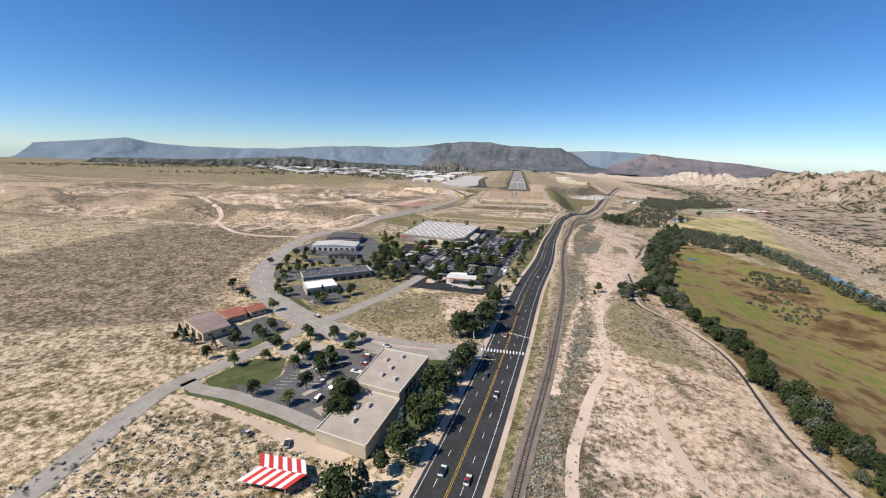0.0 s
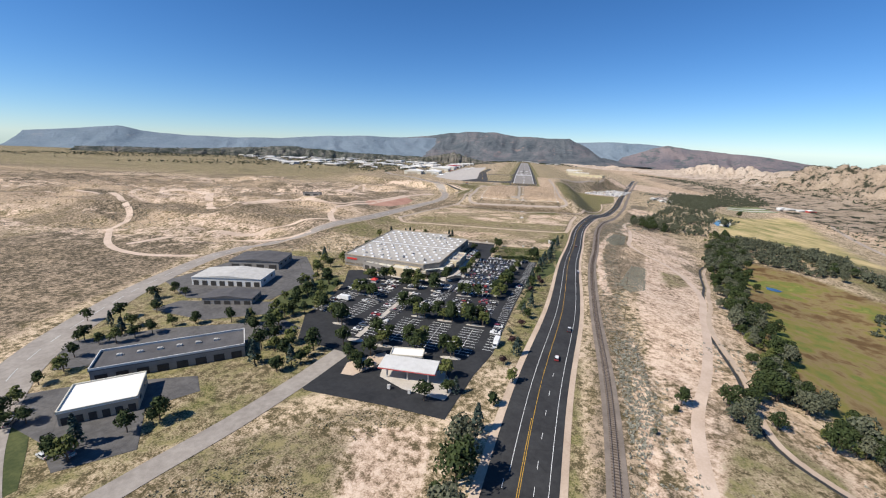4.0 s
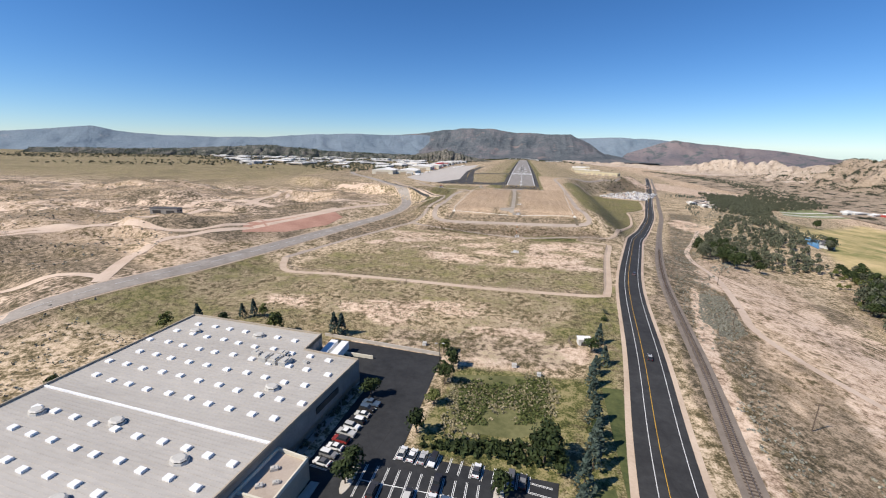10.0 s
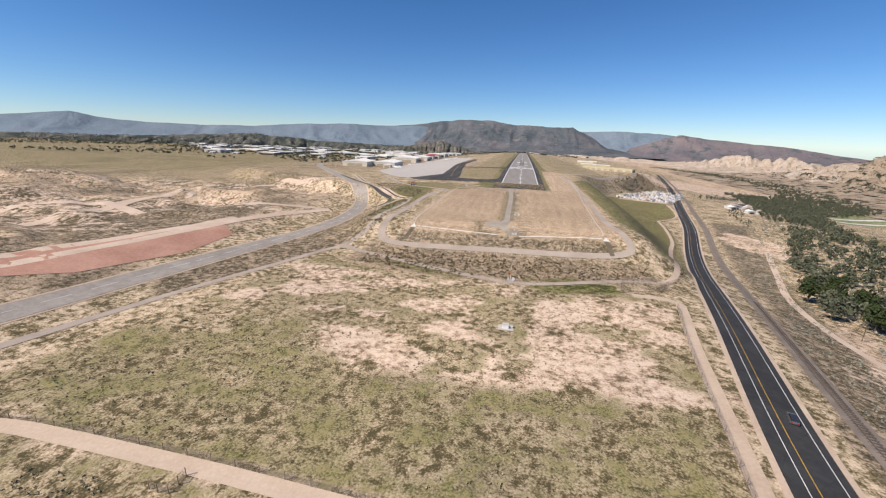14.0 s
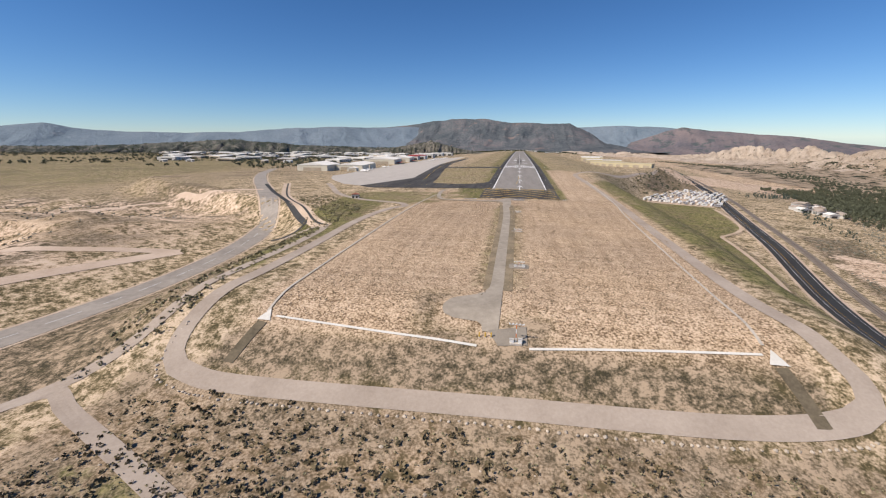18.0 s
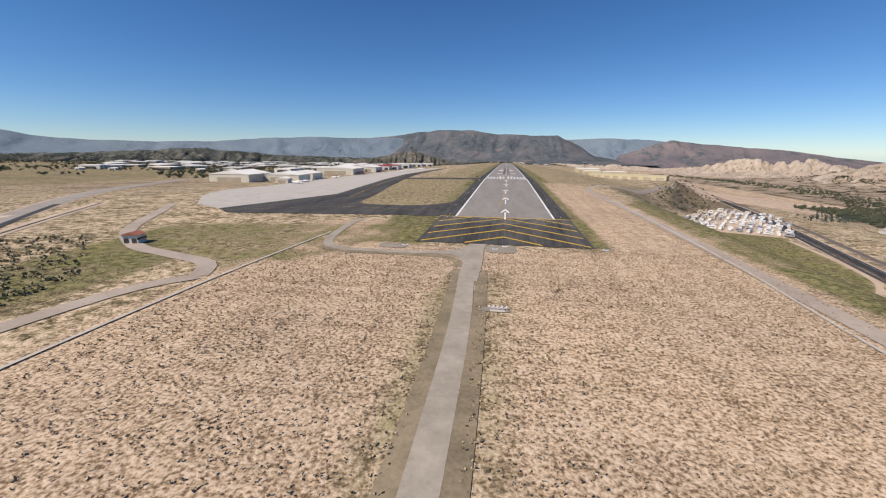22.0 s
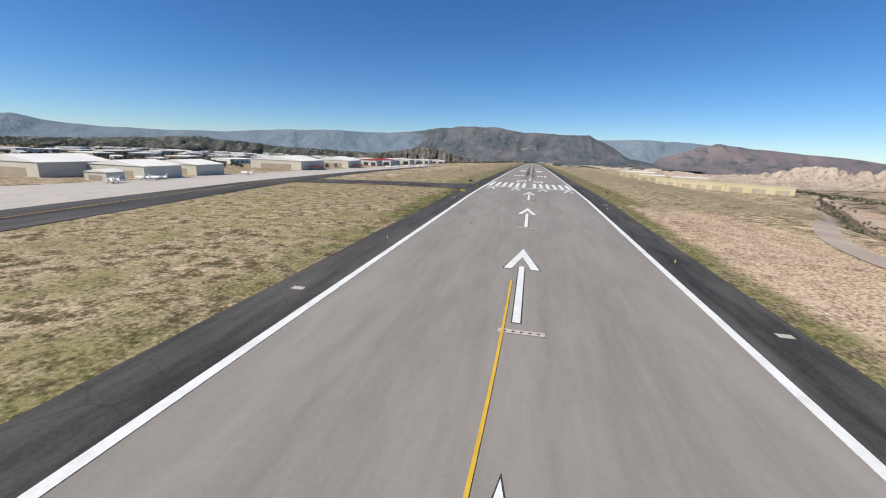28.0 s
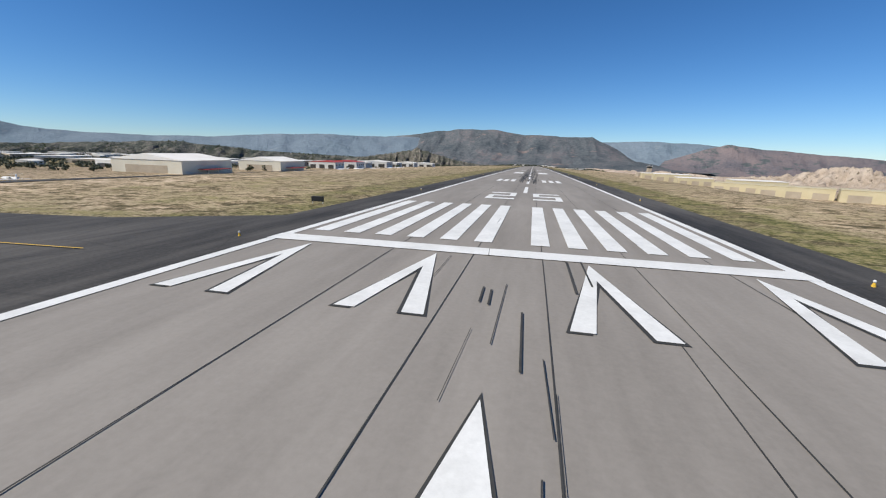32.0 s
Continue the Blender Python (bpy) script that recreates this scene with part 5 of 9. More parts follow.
M_ROCKHILL = slope_material("rocky_knoll", ((0.42, (0.07, 0.078, 0.062)), (0.5, (0.16, 0.152, 0.13)), (0.58, (0.27, 0.245, 0.21))), (0.34, 0.3, 0.25), 0.56, 0.02, 0.8)


def mountain(name, crest, toward, depth, base, mat, label, n=130, m=26, rough=0.16, gully=0.006, back=0.5, cat="mountain", spur=1.0, cliff=0.0, jag=0.0, lift=14.0):
    """A ridge with a given crest; its face falls towards the viewer through spurs and gullies."""
    cx, cy, cz = [np.array([p[i] for p in crest], float) for i in range(3)]
    cz = cz + lift
    run = np.concatenate([[0], np.cumsum(np.hypot(np.diff(cx), np.diff(cy)))])
    s = np.linspace(0, run[-1], n)
    t = np.concatenate([np.linspace(0, 1, m), np.linspace(1.0, 1.0 + back, 6)[1:]])
    S, T = np.meshgrid(s, t)
    X0, Y0, Z0 = np.interp(S, run, cx), np.interp(S, run, cy), np.interp(S, run, cz)
    if jag:
        Z0 = Z0 + jag * (1.0 - 2.0 * np.abs(fbm(S * gully * 1.7 + 2.0, S * 0 + 6.0) - 0.5) * 2.4)
    d = Vector(toward).normalized()
    wob = (fbm(S * gully, T * 1.3 + 3.0) - 0.5)
    spread = depth * (1.0 + 0.5 * (fbm(S * gully * 0.6 + 40, T * 0 + 1.0) - 0.5))
    X = X0 + d.x * (1 - T) * spread + wob * depth * 0.12
    Y = Y0 + d.y * (1 - T) * spread
    rise = Z0 - base
    prof = np.where(T <= 1, 0.55 * T + 0.45 * T ** 3, 1 - 0.5 * (T - 1))
    if cliff:
        steep = 0.22 * T + 0.78 * sm(0.28, 0.86, T)
        prof = np.where(T <= 1, (1 - cliff) * prof + cliff * steep, 1 - 0.12 * (T - 1))
    bend_s = S + 0.35 / gully * (fbm(S * gully * 0.7 + 9.0, T * 1.1 + 4.0) - 0.5) * 2.0
    cut = np.abs(fbm(bend_s * gully * 2.2 + 5.0, T * 1.6) - 0.48) * 2.0
    Z = base + rise * prof + rough * rise * (fbm(S * gully * 3.0, T * 4.0 + 8.0) - 0.5) * np.clip(T, 0.1, 1) * np.where(T > 0.93, 0.35, 1.0)
    if cliff:
        flute = np.abs(fbm(bend_s * gully * 3.2 + 1.0, T * 1.2 + 2.0, 4) - 0.5) * 2.0
        Z = Z + rise * 0.85 * (0.25 - flute) * np.clip(T * (1.05 - T) * 3.6, 0, 1)
    Z = Z - rough * 1.9 * spur * rise * cut * np.clip(T * (1.04 - T) * 4, 0, 1)
    v = np.stack([X, Y, Z], -1).reshape(-1, 3)
    idx = np.arange(S.size).reshape(S.shape)
    f = np.stack([idx[:-1, :-1], idx[:-1, 1:], idx[1:, 1:], idx[1:, :-1]], -1).reshape(-1, 4)
    ob = raw(name, v.tolist(), f.tolist(), mat, smooth=True)
    SLOPES.append((v, T.reshape(-1)))
    return setting(ob, label, cat)


SLOPES = []
mountain("mountain", [(-1500, 3900, 118), (-1315, 3900, 127), (-1010, 3900, 152), (-968, 3900, 162), (-627, 3900, 204), (-368, 3900, 202), (-124, 3900, 168), (191, 3900, 151), (470, 3900, 151), (570, 3900, 105), (737, 3900, 18), (872, 3900, -21), (1115, 3900, -105)], (0.0, -1.0), 900, -75, M_MOUNT, "broad flat-topped mountain with dark scrub slopes under painted blue haze", n=260, m=50, rough=0.22, gully=0.0026, spur=0.34)
mountain("mountain_range", [(-4300, 2030, 70), (-4101, 2134, 86), (-3676, 2368, 132), (-3442, 2497, 85), (-3155, 2655, 66), (-2807, 2846, 61), (-2477, 3027, 66), (-2170, 3196, 95), (-1799, 3400, 117), (-1405, 3617, 112), (-1037, 3820, 122), (-820, 3930, 96), (-560, 3980, 50)], (0.5, -0.86), 700, -70, M_FAR, "long far mountain range with blue haze painted into its colour", n=220, m=40, rough=0.2, gully=0.0022, spur=0.4)
mountain("dark_ridge", [(-2728, 1233, -6), (-2282, 1467, -10), (-2034, 1598, -1), (-1769, 1738, 15), (-1657, 1796, 24), (-1485, 1887, 11), (-1306, 1981, -10), (-1052, 2115, -24), (-850, 2221, -29), (-640, 2330, -40)], (0.45, -0.89), 420, -55, M_DARKHILL, "low dark ridge covered in juniper", n=260, m=34, rough=0.5, gully=0.008, lift=3.0)
mountain("mountain_range", [(300, 3990, 90), (533, 3982, 115), (913, 3970, 128), (1281, 3957, 119), (1488, 3950, 101), (1700, 3940, 60)], (0.0, -1.0), 500, -80, M_FAR, "far mountain ridge with pale haze painted into its colour", n=140, m=34, gully=0.0024, spur=0.4)
mountain("red_hill", [(720, 3820, -95), (751, 3815, -80), (1035, 3730, -13), (1295, 3651, 81), (1378, 3627, 108), (1592, 3562, 78), (1794, 3502, 59), (2169, 3389, 24), (2450, 3305, -23), (2708, 3228, -55)], (-0.3, -0.95), 700, -95, M_REDHILL, "reddish-brown hill with dark scrub patches, blue-grey haze painted in", n=220, m=44, gully=0.003, spur=0.6)


def badland(name, crests, reach, xs, ys, mat, label, spurs, wave, amount, roll=0.0):
    """Eroded hills under given crest lines: the flanks fall away in spurs and gullies to the valley floor."""
    X, Y = np.meshgrid(np.arange(*xs), np.arange(*ys))
    base = terrain(X, Y) - 1.6
    H = np.zeros(X.shape)
    warp = (fbm(X / wave + 3.0, Y / wave + 7.0, 5) - 0.48) * spurs + (np.abs(fbm(X / wave * 1.7 + 9.0, Y / wave * 1.7, 5) - 0.48) - 0.1) * spurs * 2.6
    for line_pts in crests:
        for (xa, ya, za), (xb, yb, zb) in zip(line_pts, line_pts[1:]):
            t = np.clip(((X - xa) * (xb - xa) + (Y - ya) * (yb - ya)) / ((xb - xa) ** 2 + (yb - ya) ** 2), 0, 1)
            d = np.hypot(X - xa - t * (xb - xa), Y - ya - t * (yb - ya))
            far = np.clip(d / (reach * 0.35), 0, 1)
            d = np.maximum(d + warp * far, 0)
            H = np.maximum(H, (za + (zb - za) * t - base) * (0.62 * np.clip(1 - d / (reach * 1.15), 0, 1) + 0.38 * np.exp(-(d / reach) ** 1.1)))
    H = H + roll * sm(4, 40, H) * (fbm(X / 130.0, Y / 130.0 + 5.0, 5) - 0.5)
    rill = np.abs(fbm(X / 46.0 + 1.0, Y / 46.0 + 2.0, 5) - 0.47) * 2.0
    H = H - amount * (0.35 - np.minimum(rill, 0.35)) * sm(6, 40, H)
    idx = np.arange(X.size).reshape(X.shape)
    f = np.stack([idx[:-1, :-1], idx[:-1, 1:], idx[1:, 1:], idx[1:, :-1]], -1).reshape(-1, 4)
    keep = H.reshape(-1)[f].max(axis=1) > 1.0
    v = np.stack([X, Y, base + H], -1).reshape(-1, 3)
    used, back = np.unique(f[keep], return_inverse=True)
    ob = raw(name, v[used].tolist(), back.reshape(-1, 4).tolist(), mat, smooth=True)
    setting(ob, label, "cliff")
    return v[used], H.reshape(-1)[used]


badland("badland_cliff", [[(380, 2900, -62), (560, 2800, -62), (746, 2750, -58), (883, 2600, -70), (1016, 2450, -64), (1087, 2300, -40), (1144, 2150, -8), (1174, 2000, 6), (1196, 1900, -6), (1243, 1731, 6), (1262, 1650, -15), (1260, 1560, -34)],
                          [(1130, 2080, -14), (1040, 1980, -50)], [(1190, 1820, -14), (1110, 1740, -56)], [(1243, 1731, 4), (1170, 1640, -40), (1130, 1580, -70)]], 125.0, (320, 1560, 7), (1380, 3000, 7), M_BADLAND, "pale eroded clay badland ridge", 95.0, 90.0, 95.0)
badland("badland_cliff", [[(1235, 1510, -40), (1206, 1450, -28), (1201, 1380, -8), (1198, 1282, 14), (1212, 1220, 0), (1238, 1150, -20), (1262, 1080, -38), (1280, 980, -50)],
                          [(1198, 1282, 10), (1110, 1200, -46), (1060, 1150, -70)], [(1212, 1220, -4), (1150, 1110, -50)]], 150.0, (820, 1560, 7), (760, 1660, 7), M_BADLAND, "pale rounded clay badland hill", 85.0, 100.0, 60.0)
SCRUB_V, SCRUB_H = badland("badland_cliff", [[(1400, 1560, -10), (1340, 1400, 14), (1310, 1250, 30), (1320, 1100, 48), (1330, 925, 58), (1330, 700, 64), (1340, 400, 66), (1390, 100, 64), (1440, -200, 60), (1500, -700, 58), (1560, -1200, 50)], [(1330, 925, 40), (1180, 840, -20), (1060, 780, -52)], [(1335, 560, 44), (1180, 470, -14), (1040, 400, -48)], [(1380, 150, 44), (1200, 80, -16), (1020, -20, -50)]],
                           250.0, (640, 1700, 12), (-1300, 1640, 12), M_SCRUBCLAY, "badland slope half covered with dark shrubs", 170.0, 170.0, 60.0, 50.0)
mountain("rocky_knoll", [(-760, 1800, -30), (-620, 1815, -8), (-540, 1822, 4), (-480, 1826, 16), (-462, 1828, 24), (-440, 1828, 16), (-390, 1830, 2), (-300, 1835, -22), (-180, 1840, -40)], (0.2, -1.0), 170, -45, M_ROCKHILL, "rocky knoll with scattered dark bushes", n=120, rough=0.5, gully=0.03, cat="hill", lift=0.0)

# ---- building kit ----
M_TAN = surface("tan_stucco", (0.34, 0.285, 0.215), (0.47, 0.4, 0.31), 0.85, 2.0, 0.15, 0.2, 0.02)
M_CREAM = surface("cream_metal_siding", (0.56, 0.525, 0.43), (0.68, 0.64, 0.53), 0.55, 2.0, 0.12, 0.1, 0.02)
M_TANMETAL = surface("tan_metal_siding", (0.5, 0.43, 0.27), (0.6, 0.53, 0.35), 0.6, 2.0, 0.12, 0.1, 0.02)
M_YELLOWSTUCCO = surface("warm_cream_stucco", (0.44, 0.36, 0.235), (0.56, 0.47, 0.32), 0.85, 2.0, 0.15, 0.2, 0.02)
M_GREYWALL = surface("grey_split_block", (0.2, 0.185, 0.165), (0.32, 0.3, 0.27), 0.9, 2.0, 0.2, 0.3, 0.03)
M_ROOFW = surface("white_metal_roof", (0.72, 0.7, 0.65), (0.84, 0.82, 0.78), 0.8, 1.0, 0.07, 0.1, 0.02, spec=0.1)
M_SHOPROOF = surface("weathered_shop_roof", (0.34, 0.32, 0.295), (0.47, 0.445, 0.41), 0.75, 0.9, 0.05, 0.1, 0.02, stretch=(0.3, 1.0, 1.0), spec=0.15)
M_ROOFDARK = surface("dark_shingle_roof", (0.06, 0.058, 0.06), (0.13, 0.125, 0.125), 0.9, 2.0, 0.15, 0.3, 0.03)
M_TILE = surface("red_clay_tile", (0.25, 0.085, 0.055), (0.42, 0.17, 0.11), 0.85, 3.0, 0.3, 0.3, 0.03)
M_ROOFTILEGREY = surface("weathered_pink_tile", (0.2, 0.14, 0.13), (0.34, 0.25, 0.22), 0.85, 3.0, 0.3, 0.3, 0.03)
M_PALEWALL = surface("pale_siding", (0.5, 0.49, 0.46), (0.68, 0.67, 0.64), 0.7, 2.0, 0.2, 0.1)
M_METALUNIT = surface("weathered_unit_paint", (0.4, 0.385, 0.35), (0.58, 0.56, 0.52), 0.6, 3.0, 0.4, 0.1)
M_SKY = surface("skylight_dome", (0.72, 0.72, 0.72), (0.88, 0.88, 0.87), 0.3, 3.0, 0.4, 0.0)
M_REDSIGN = surface("red_sign", (0.5, 0.04, 0.03), (0.62, 0.06, 0.05), 0.5, 3.0, 0.3, 0.0)
M_GLASS = surface("dark_window_glass", (0.015, 0.018, 0.022), (0.035, 0.04, 0.045), 0.08, 3.0, 0.4, 0.0, spec=0.6)
M_DARKDOOR = surface("dark_opening", (0.03, 0.028, 0.026), (0.07, 0.065, 0.06), 0.7, 3.0, 0.4, 0.0)
M_HANGAR_RED = surface("red_canopy", (0.3, 0.04, 0.035), (0.45, 0.07, 0.06), 0.6, 3.0, 0.3, 0.0)


def part(name, bm, mat, parent, label=""):
    ob = link(name, bm, mat)
    ob.parent = parent
    return tagged(ob, label) if label else ob


def boxes(bm, *items, bevel=0.0):
    """Boxes given by two corners (x0, y0, z0, x1, y1, z1)."""
    for x0, y0, z0, x1, y1, z1 in items:
        r = bmesh.ops.create_cube(bm, size=1.0)
        bmesh.ops.scale(bm, vec=(x1 - x0, y1 - y0, z1 - z0), verts=r["verts"])
        bmesh.ops.translate(bm, vec=((x0 + x1) / 2, (y0 + y1) / 2, (z0 + z1) / 2), verts=r["verts"])
    if bevel:
        bmesh.ops.bevel(bm, geom=bm.edges[:], offset=bevel, segments=1, affect="EDGES")
    return bm


def prism(outline, z0, z1, cap=True):
    bm = bmesh.new()
    lo = [bm.verts.new((x, y, z0)) for x, y in outline]
    hi = [bm.verts.new((x, y, z1)) for x, y in outline]
    n = len(outline)
    for i in range(n):
        bm.faces.new((lo[i], lo[(i + 1) % n], hi[(i + 1) % n], hi[i]))
    if cap:
        bm.faces.new(hi)
        bm.faces.new(lo)
    bmesh.ops.recalc_face_normals(bm, faces=bm.faces[:])
    return bm


def ring_wall(outline, z0, z1, thick):
    """A parapet: the outline as a wall of its own thickness."""
    bm = bmesh.new()
    n = len(outline)
    cx, cy = sum(p[0] for p in outline) / n, sum(p[1] for p in outline) / n
    for i in range(n):
        (xa, ya), (xb, yb) = outline[i], outline[(i + 1) % n]
        d = Vector((xb - xa, yb - ya)).normalized()
        s = Vector((-d.y, d.x)) * thick
        if s.dot(Vector((cx - xa, cy - ya))) < 0:
            s = -s
        q = [(xa, ya), (xb, yb), (xb + s.x, yb + s.y), (xa + s.x, ya + s.y)]
        lo = [bm.verts.new((*p, z0)) for p in q]
        hi = [bm.verts.new((*p, z1)) for p in q]
        for k in range(4):
            bm.faces.new((lo[k], lo[(k + 1) % 4], hi[(k + 1) % 4], hi[k]))
        bm.faces.new(hi)
    bmesh.ops.recalc_face_normals(bm, faces=bm.faces[:])
    return bm


def roof_sheet(outline, z):
    """A flat roof sheet cut to the outline."""
    bm = bmesh.new()
    bm.faces.new([bm.verts.new((x, y, z)) for x, y in outline])
    return bm


def skylight_mesh():
    bm = boxes(bmesh.new(), (-0.95, -0.75, 0, 0.95, 0.75, 0.3))
    top = [f for f in bm.faces if f.normal.z > 0.9]
    r = bmesh.ops.inset_individual(bm, faces=top, thickness=0.12)
    bmesh.ops.translate(bm, vec=(0, 0, 0.28), verts=list({v for f in top for v in f.verts}))
    me = bpy.data.meshes.new("skylight")
    bm.to_mesh(me)
    me.materials.append(M_SKY)
    return me


def unit_mesh():
    bm = boxes(bmesh.new(), (-1.6, -1.1, 0, 1.6, 1.1, 1.3), (-1.2, -0.8, 1.3, 0.2, 0.8, 1.6), (0.5, -0.6, 1.3, 1.3, 0.6, 1.45), (1.6, -0.5, 0.2, 2.3, 0.5, 0.8))
    me = bpy.data.meshes.new("rooftop_unit")
    bm.to_mesh(me)
    me.materials.append(M_METALUNIT)
    return me


def hood_mesh():
    """A low eight-sided roof vent: pale curb, dark louvre ring, flat hood."""
    me = bpy.data.meshes.new("roof_vent")
    bm = bmesh.new()
    for r0, r1, z0, z1, k in ((1.9, 1.75, 0.0, 0.55, 0), (1.5, 1.5, 0.55, 0.85, 1), (1.7, 1.25, 0.85, 1.15, 0)):
        g = bmesh.ops.create_cone(bm, cap_ends=True, segments=8, radius1=r0, radius2=r1, depth=z1 - z0, matrix=Matrix.Translation((0, 0, (z0 + z1) / 2)) @ Matrix.Diagonal((1.15, 0.85, 1, 1)))
        for v in g["verts"]:
            for f in v.link_faces:
                f.material_index = k
    bm.to_mesh(me)
    me.materials.append(M_METALUNIT)
    me.materials.append(M_DARKDOOR)
    return me


def put_part(name, me, parent, x, y, z, turn=0.0, k=1.0):
    o = new(name, me)
    o.parent = parent
    o.matrix_basis = pose(x, y, z, 0, 0, turn) @ Matrix.Scale(k, 4)
    return o


ME_SKYLIGHT, ME_UNIT = skylight_mesh(), unit_mesh()

# lights at the start of the runway
for x, y in pits:
    for i in range(5):
        light = tagged(new("approach_light"), "dark flush approach light set in the paving", "airfield light", group="flush approach lights")
        bm = bmesh.new()
        bmesh.ops.create_cone(bm, cap_ends=True, segments=12, radius1=0.22, radius2=0.16, depth=0.1, matrix=pose(x - 1.6 + 0.8 * i, y + 0.2, 0.2 + float(rprof(y))))
        part("housing", bm, M_SEAL, light)
        bm = bmesh.new()
        bmesh.ops.create_cone(bm, cap_ends=True, segments=10, radius1=0.09, radius2=0.07, depth=0.05, matrix=pose(x - 1.6 + 0.8 * i, y + 0.2, 0.26 + float(rprof(y))))
        part("lens", bm, M_GLASSLENS, light)
for x, y in ((-23.4, -3.0), (-20.6, -2.8), (-18.2, -2.5), (17.9, -1.1), (20.4, -1.0), (22.8, -0.6)):
    light = tagged(new("threshold_light"), "small white threshold light on a short stem", "airfield light", group="threshold lights")
    part("stem", boxes(bmesh.new(), (x - 0.05, y - 0.05, 0.13, x + 0.05, y + 0.05, 0.3)), M_SEAL, light)
    bm = bmesh.new()
    bmesh.ops.create_cone(bm, cap_ends=True, segments=10, radius1=0.16, radius2=0.12, depth=0.2, matrix=pose(x, y, 0.4))
    part("lamp_head", bm, M_WHITE, light)

# warehouse shop
shop = tagged(new("warehouse_store"), "huge flat-roofed tan warehouse shop with white skylights", "shop")
SHOP = [(-117, -497), (-63, -501), (-63, -512), (-44, -514), (-49, -553), (-53.5, -590), (-63, -598.4), (-124, -588)]
ZG, ZR = -12.5, -4.4


def chord(outline, x, slope, y):
    """The stretch of the line y + slope * (x - x0) that lies inside an outline."""
    k = inside(outline, x, y + slope * (x + 85))
    return (x[k].min(), x[k].max()) if k.any() else None


part("wall", prism(SHOP, ZG - 0.5, ZR - 0.35), M_GREYWALL, shop)
part("wall_band", ring_wall(SHOP, ZG + 0.9, ZG + 2.2, -0.06), M_TAN, shop)
part("roof", roof_sheet(SHOP, ZR - 0.3), M_SHOPROOF, shop, "pale grey standing-seam roof")
part("parapet", ring_wall(SHOP, ZR - 0.9, ZR + 0.3, 0.35), M_TAN, shop)
seams, xs = bmesh.new(), np.arange(-126, -42, 0.25)
for i in range(92):
    c = chord(SHOP, xs, -0.1, -497 - 1.1 * i)
    if c and c[1] - c[0] > 2:
        v = []
        for zz in (ZR - 0.3, ZR - 0.2):
            for x, o in ((c[0] + 0.4, -0.05), (c[1] - 0.4, -0.05), (c[1] - 0.4, 0.05), (c[0] + 0.4, 0.05)):
                v.append(seams.verts.new((x, -497 - 1.1 * i - 0.1 * (x + 85) + o, zz)))
        for q in ((4, 5, 6, 7), (0, 1, 5, 4), (2, 3, 7, 6)):
            seams.faces.new([v[n] for n in q])
part("roof_seam", seams, M_SHOPROOF, shop)
part("roof_ridge", prism([(-120.3, -545.4), (-48.9, -551.8), (-48.95, -551.2), (-120.3, -544.8)], ZR - 0.3, ZR + 0.05), M_SKY, shop)
rs = random.Random(4)
for i in range(-1, 14):
    for j in range(15):
        x = -119 + i * 6.6 + (3.3 if j % 2 else 0)
        y = -499 - j * 7.0 - 0.1 * (x + 85)
        if all(inside(SHOP, np.array(x + a), np.array(y + b)) for a, b in ((2.5, 0), (-2.5, 0), (0, 2.5), (0, -2.5))) and abs(y + 548.5 + 0.09 * (x + 85)) > 1.6:
            put_part("skylight", ME_SKYLIGHT, shop, x + rs.uniform(-0.4, 0.4), y + rs.uniform(-0.4, 0.4), ZR - 0.3, -6)
ME_HOOD = hood_mesh()
for x, y, t in ((-112, -580, 0), (-98, -583, 10), (-104, -568, 0), (-110, -554, 0), (-88, -553, 0), (-64.5, -560, 5), (-78, -573, 0), (-61, -533, 0), (-83, -507, 15), (-106, -509, 0)):
    put_part("roof_vent", ME_HOOD, shop, x, y, ZR - 0.3, t - 6)
for x, y, t, k in ((-82, -584, 84, 1.0), (-67, -587, -6, 1.25), (-57, -569, 0, 0.6), (-76, -518, -6, 0.9), (-71.5, -520, 84, 1.2), (-68, -520.4, 84, 1.2), (-64.6, -520.8, 84, 1.1), (-68, -516.4, -6, 0.9), (-59, -519, -6, 0.5)):
    put_part("rooftop_unit", ME_UNIT, shop, x, y, ZR - 0.3, t, k)
ANNEX = [(-48.5, -550), (-40.3, -551.5), (-42.3, -574.3), (-51.2, -573.5)]
part("entrance_annex", prism(ANNEX, ZG - 0.5, -7.4), M_TAN, shop, "tan stucco side annex")
part("annex_roof", prism([(-48.9, -550.5), (-40.8, -552), (-42.7, -573.8), (-51.2, -573)], -7.4, -7.34), M_ROOFTAN, shop, "tan gravel annex roof")
part("annex_parapet", ring_wall(ANNEX, -7.4, -6.5, 0.35), M_CREAM, shop)
part("cross_wall", prism([(-49.8, -562.2), (-41.2, -562.9), (-41.2, -563.3), (-49.8, -562.6)], -7.4, -6.7), M_CREAM, shop)
for x, y, k in ((-46, -555.4, 0.5), (-46.4, -560, 0.45), (-43.6, -558.5, 0.4), (-46.8, -568, 0.8), (-48.6, -565, 0.4)):
    put_part("rooftop_unit", ME_UNIT, shop, x, y, -7.34, 30, k)
CANOPY = [(-51.4, -573.2), (-44.2, -574.2), (-46, -582), (-47.6, -592.4), (-52, -598.2), (-60.5, -603.6), (-65.4, -604), (-64.2, -598.9), (-63, -598.2), (-53.4, -589.8)]
part("entrance_canopy", prism(CANOPY, -8.9, -8.0), M_CREAM, shop, "pale canopy over the entrance")
part("canopy_parapet", ring_wall(CANOPY[1:7], -8.0, -7.6, 0.3), M_TAN, shop)
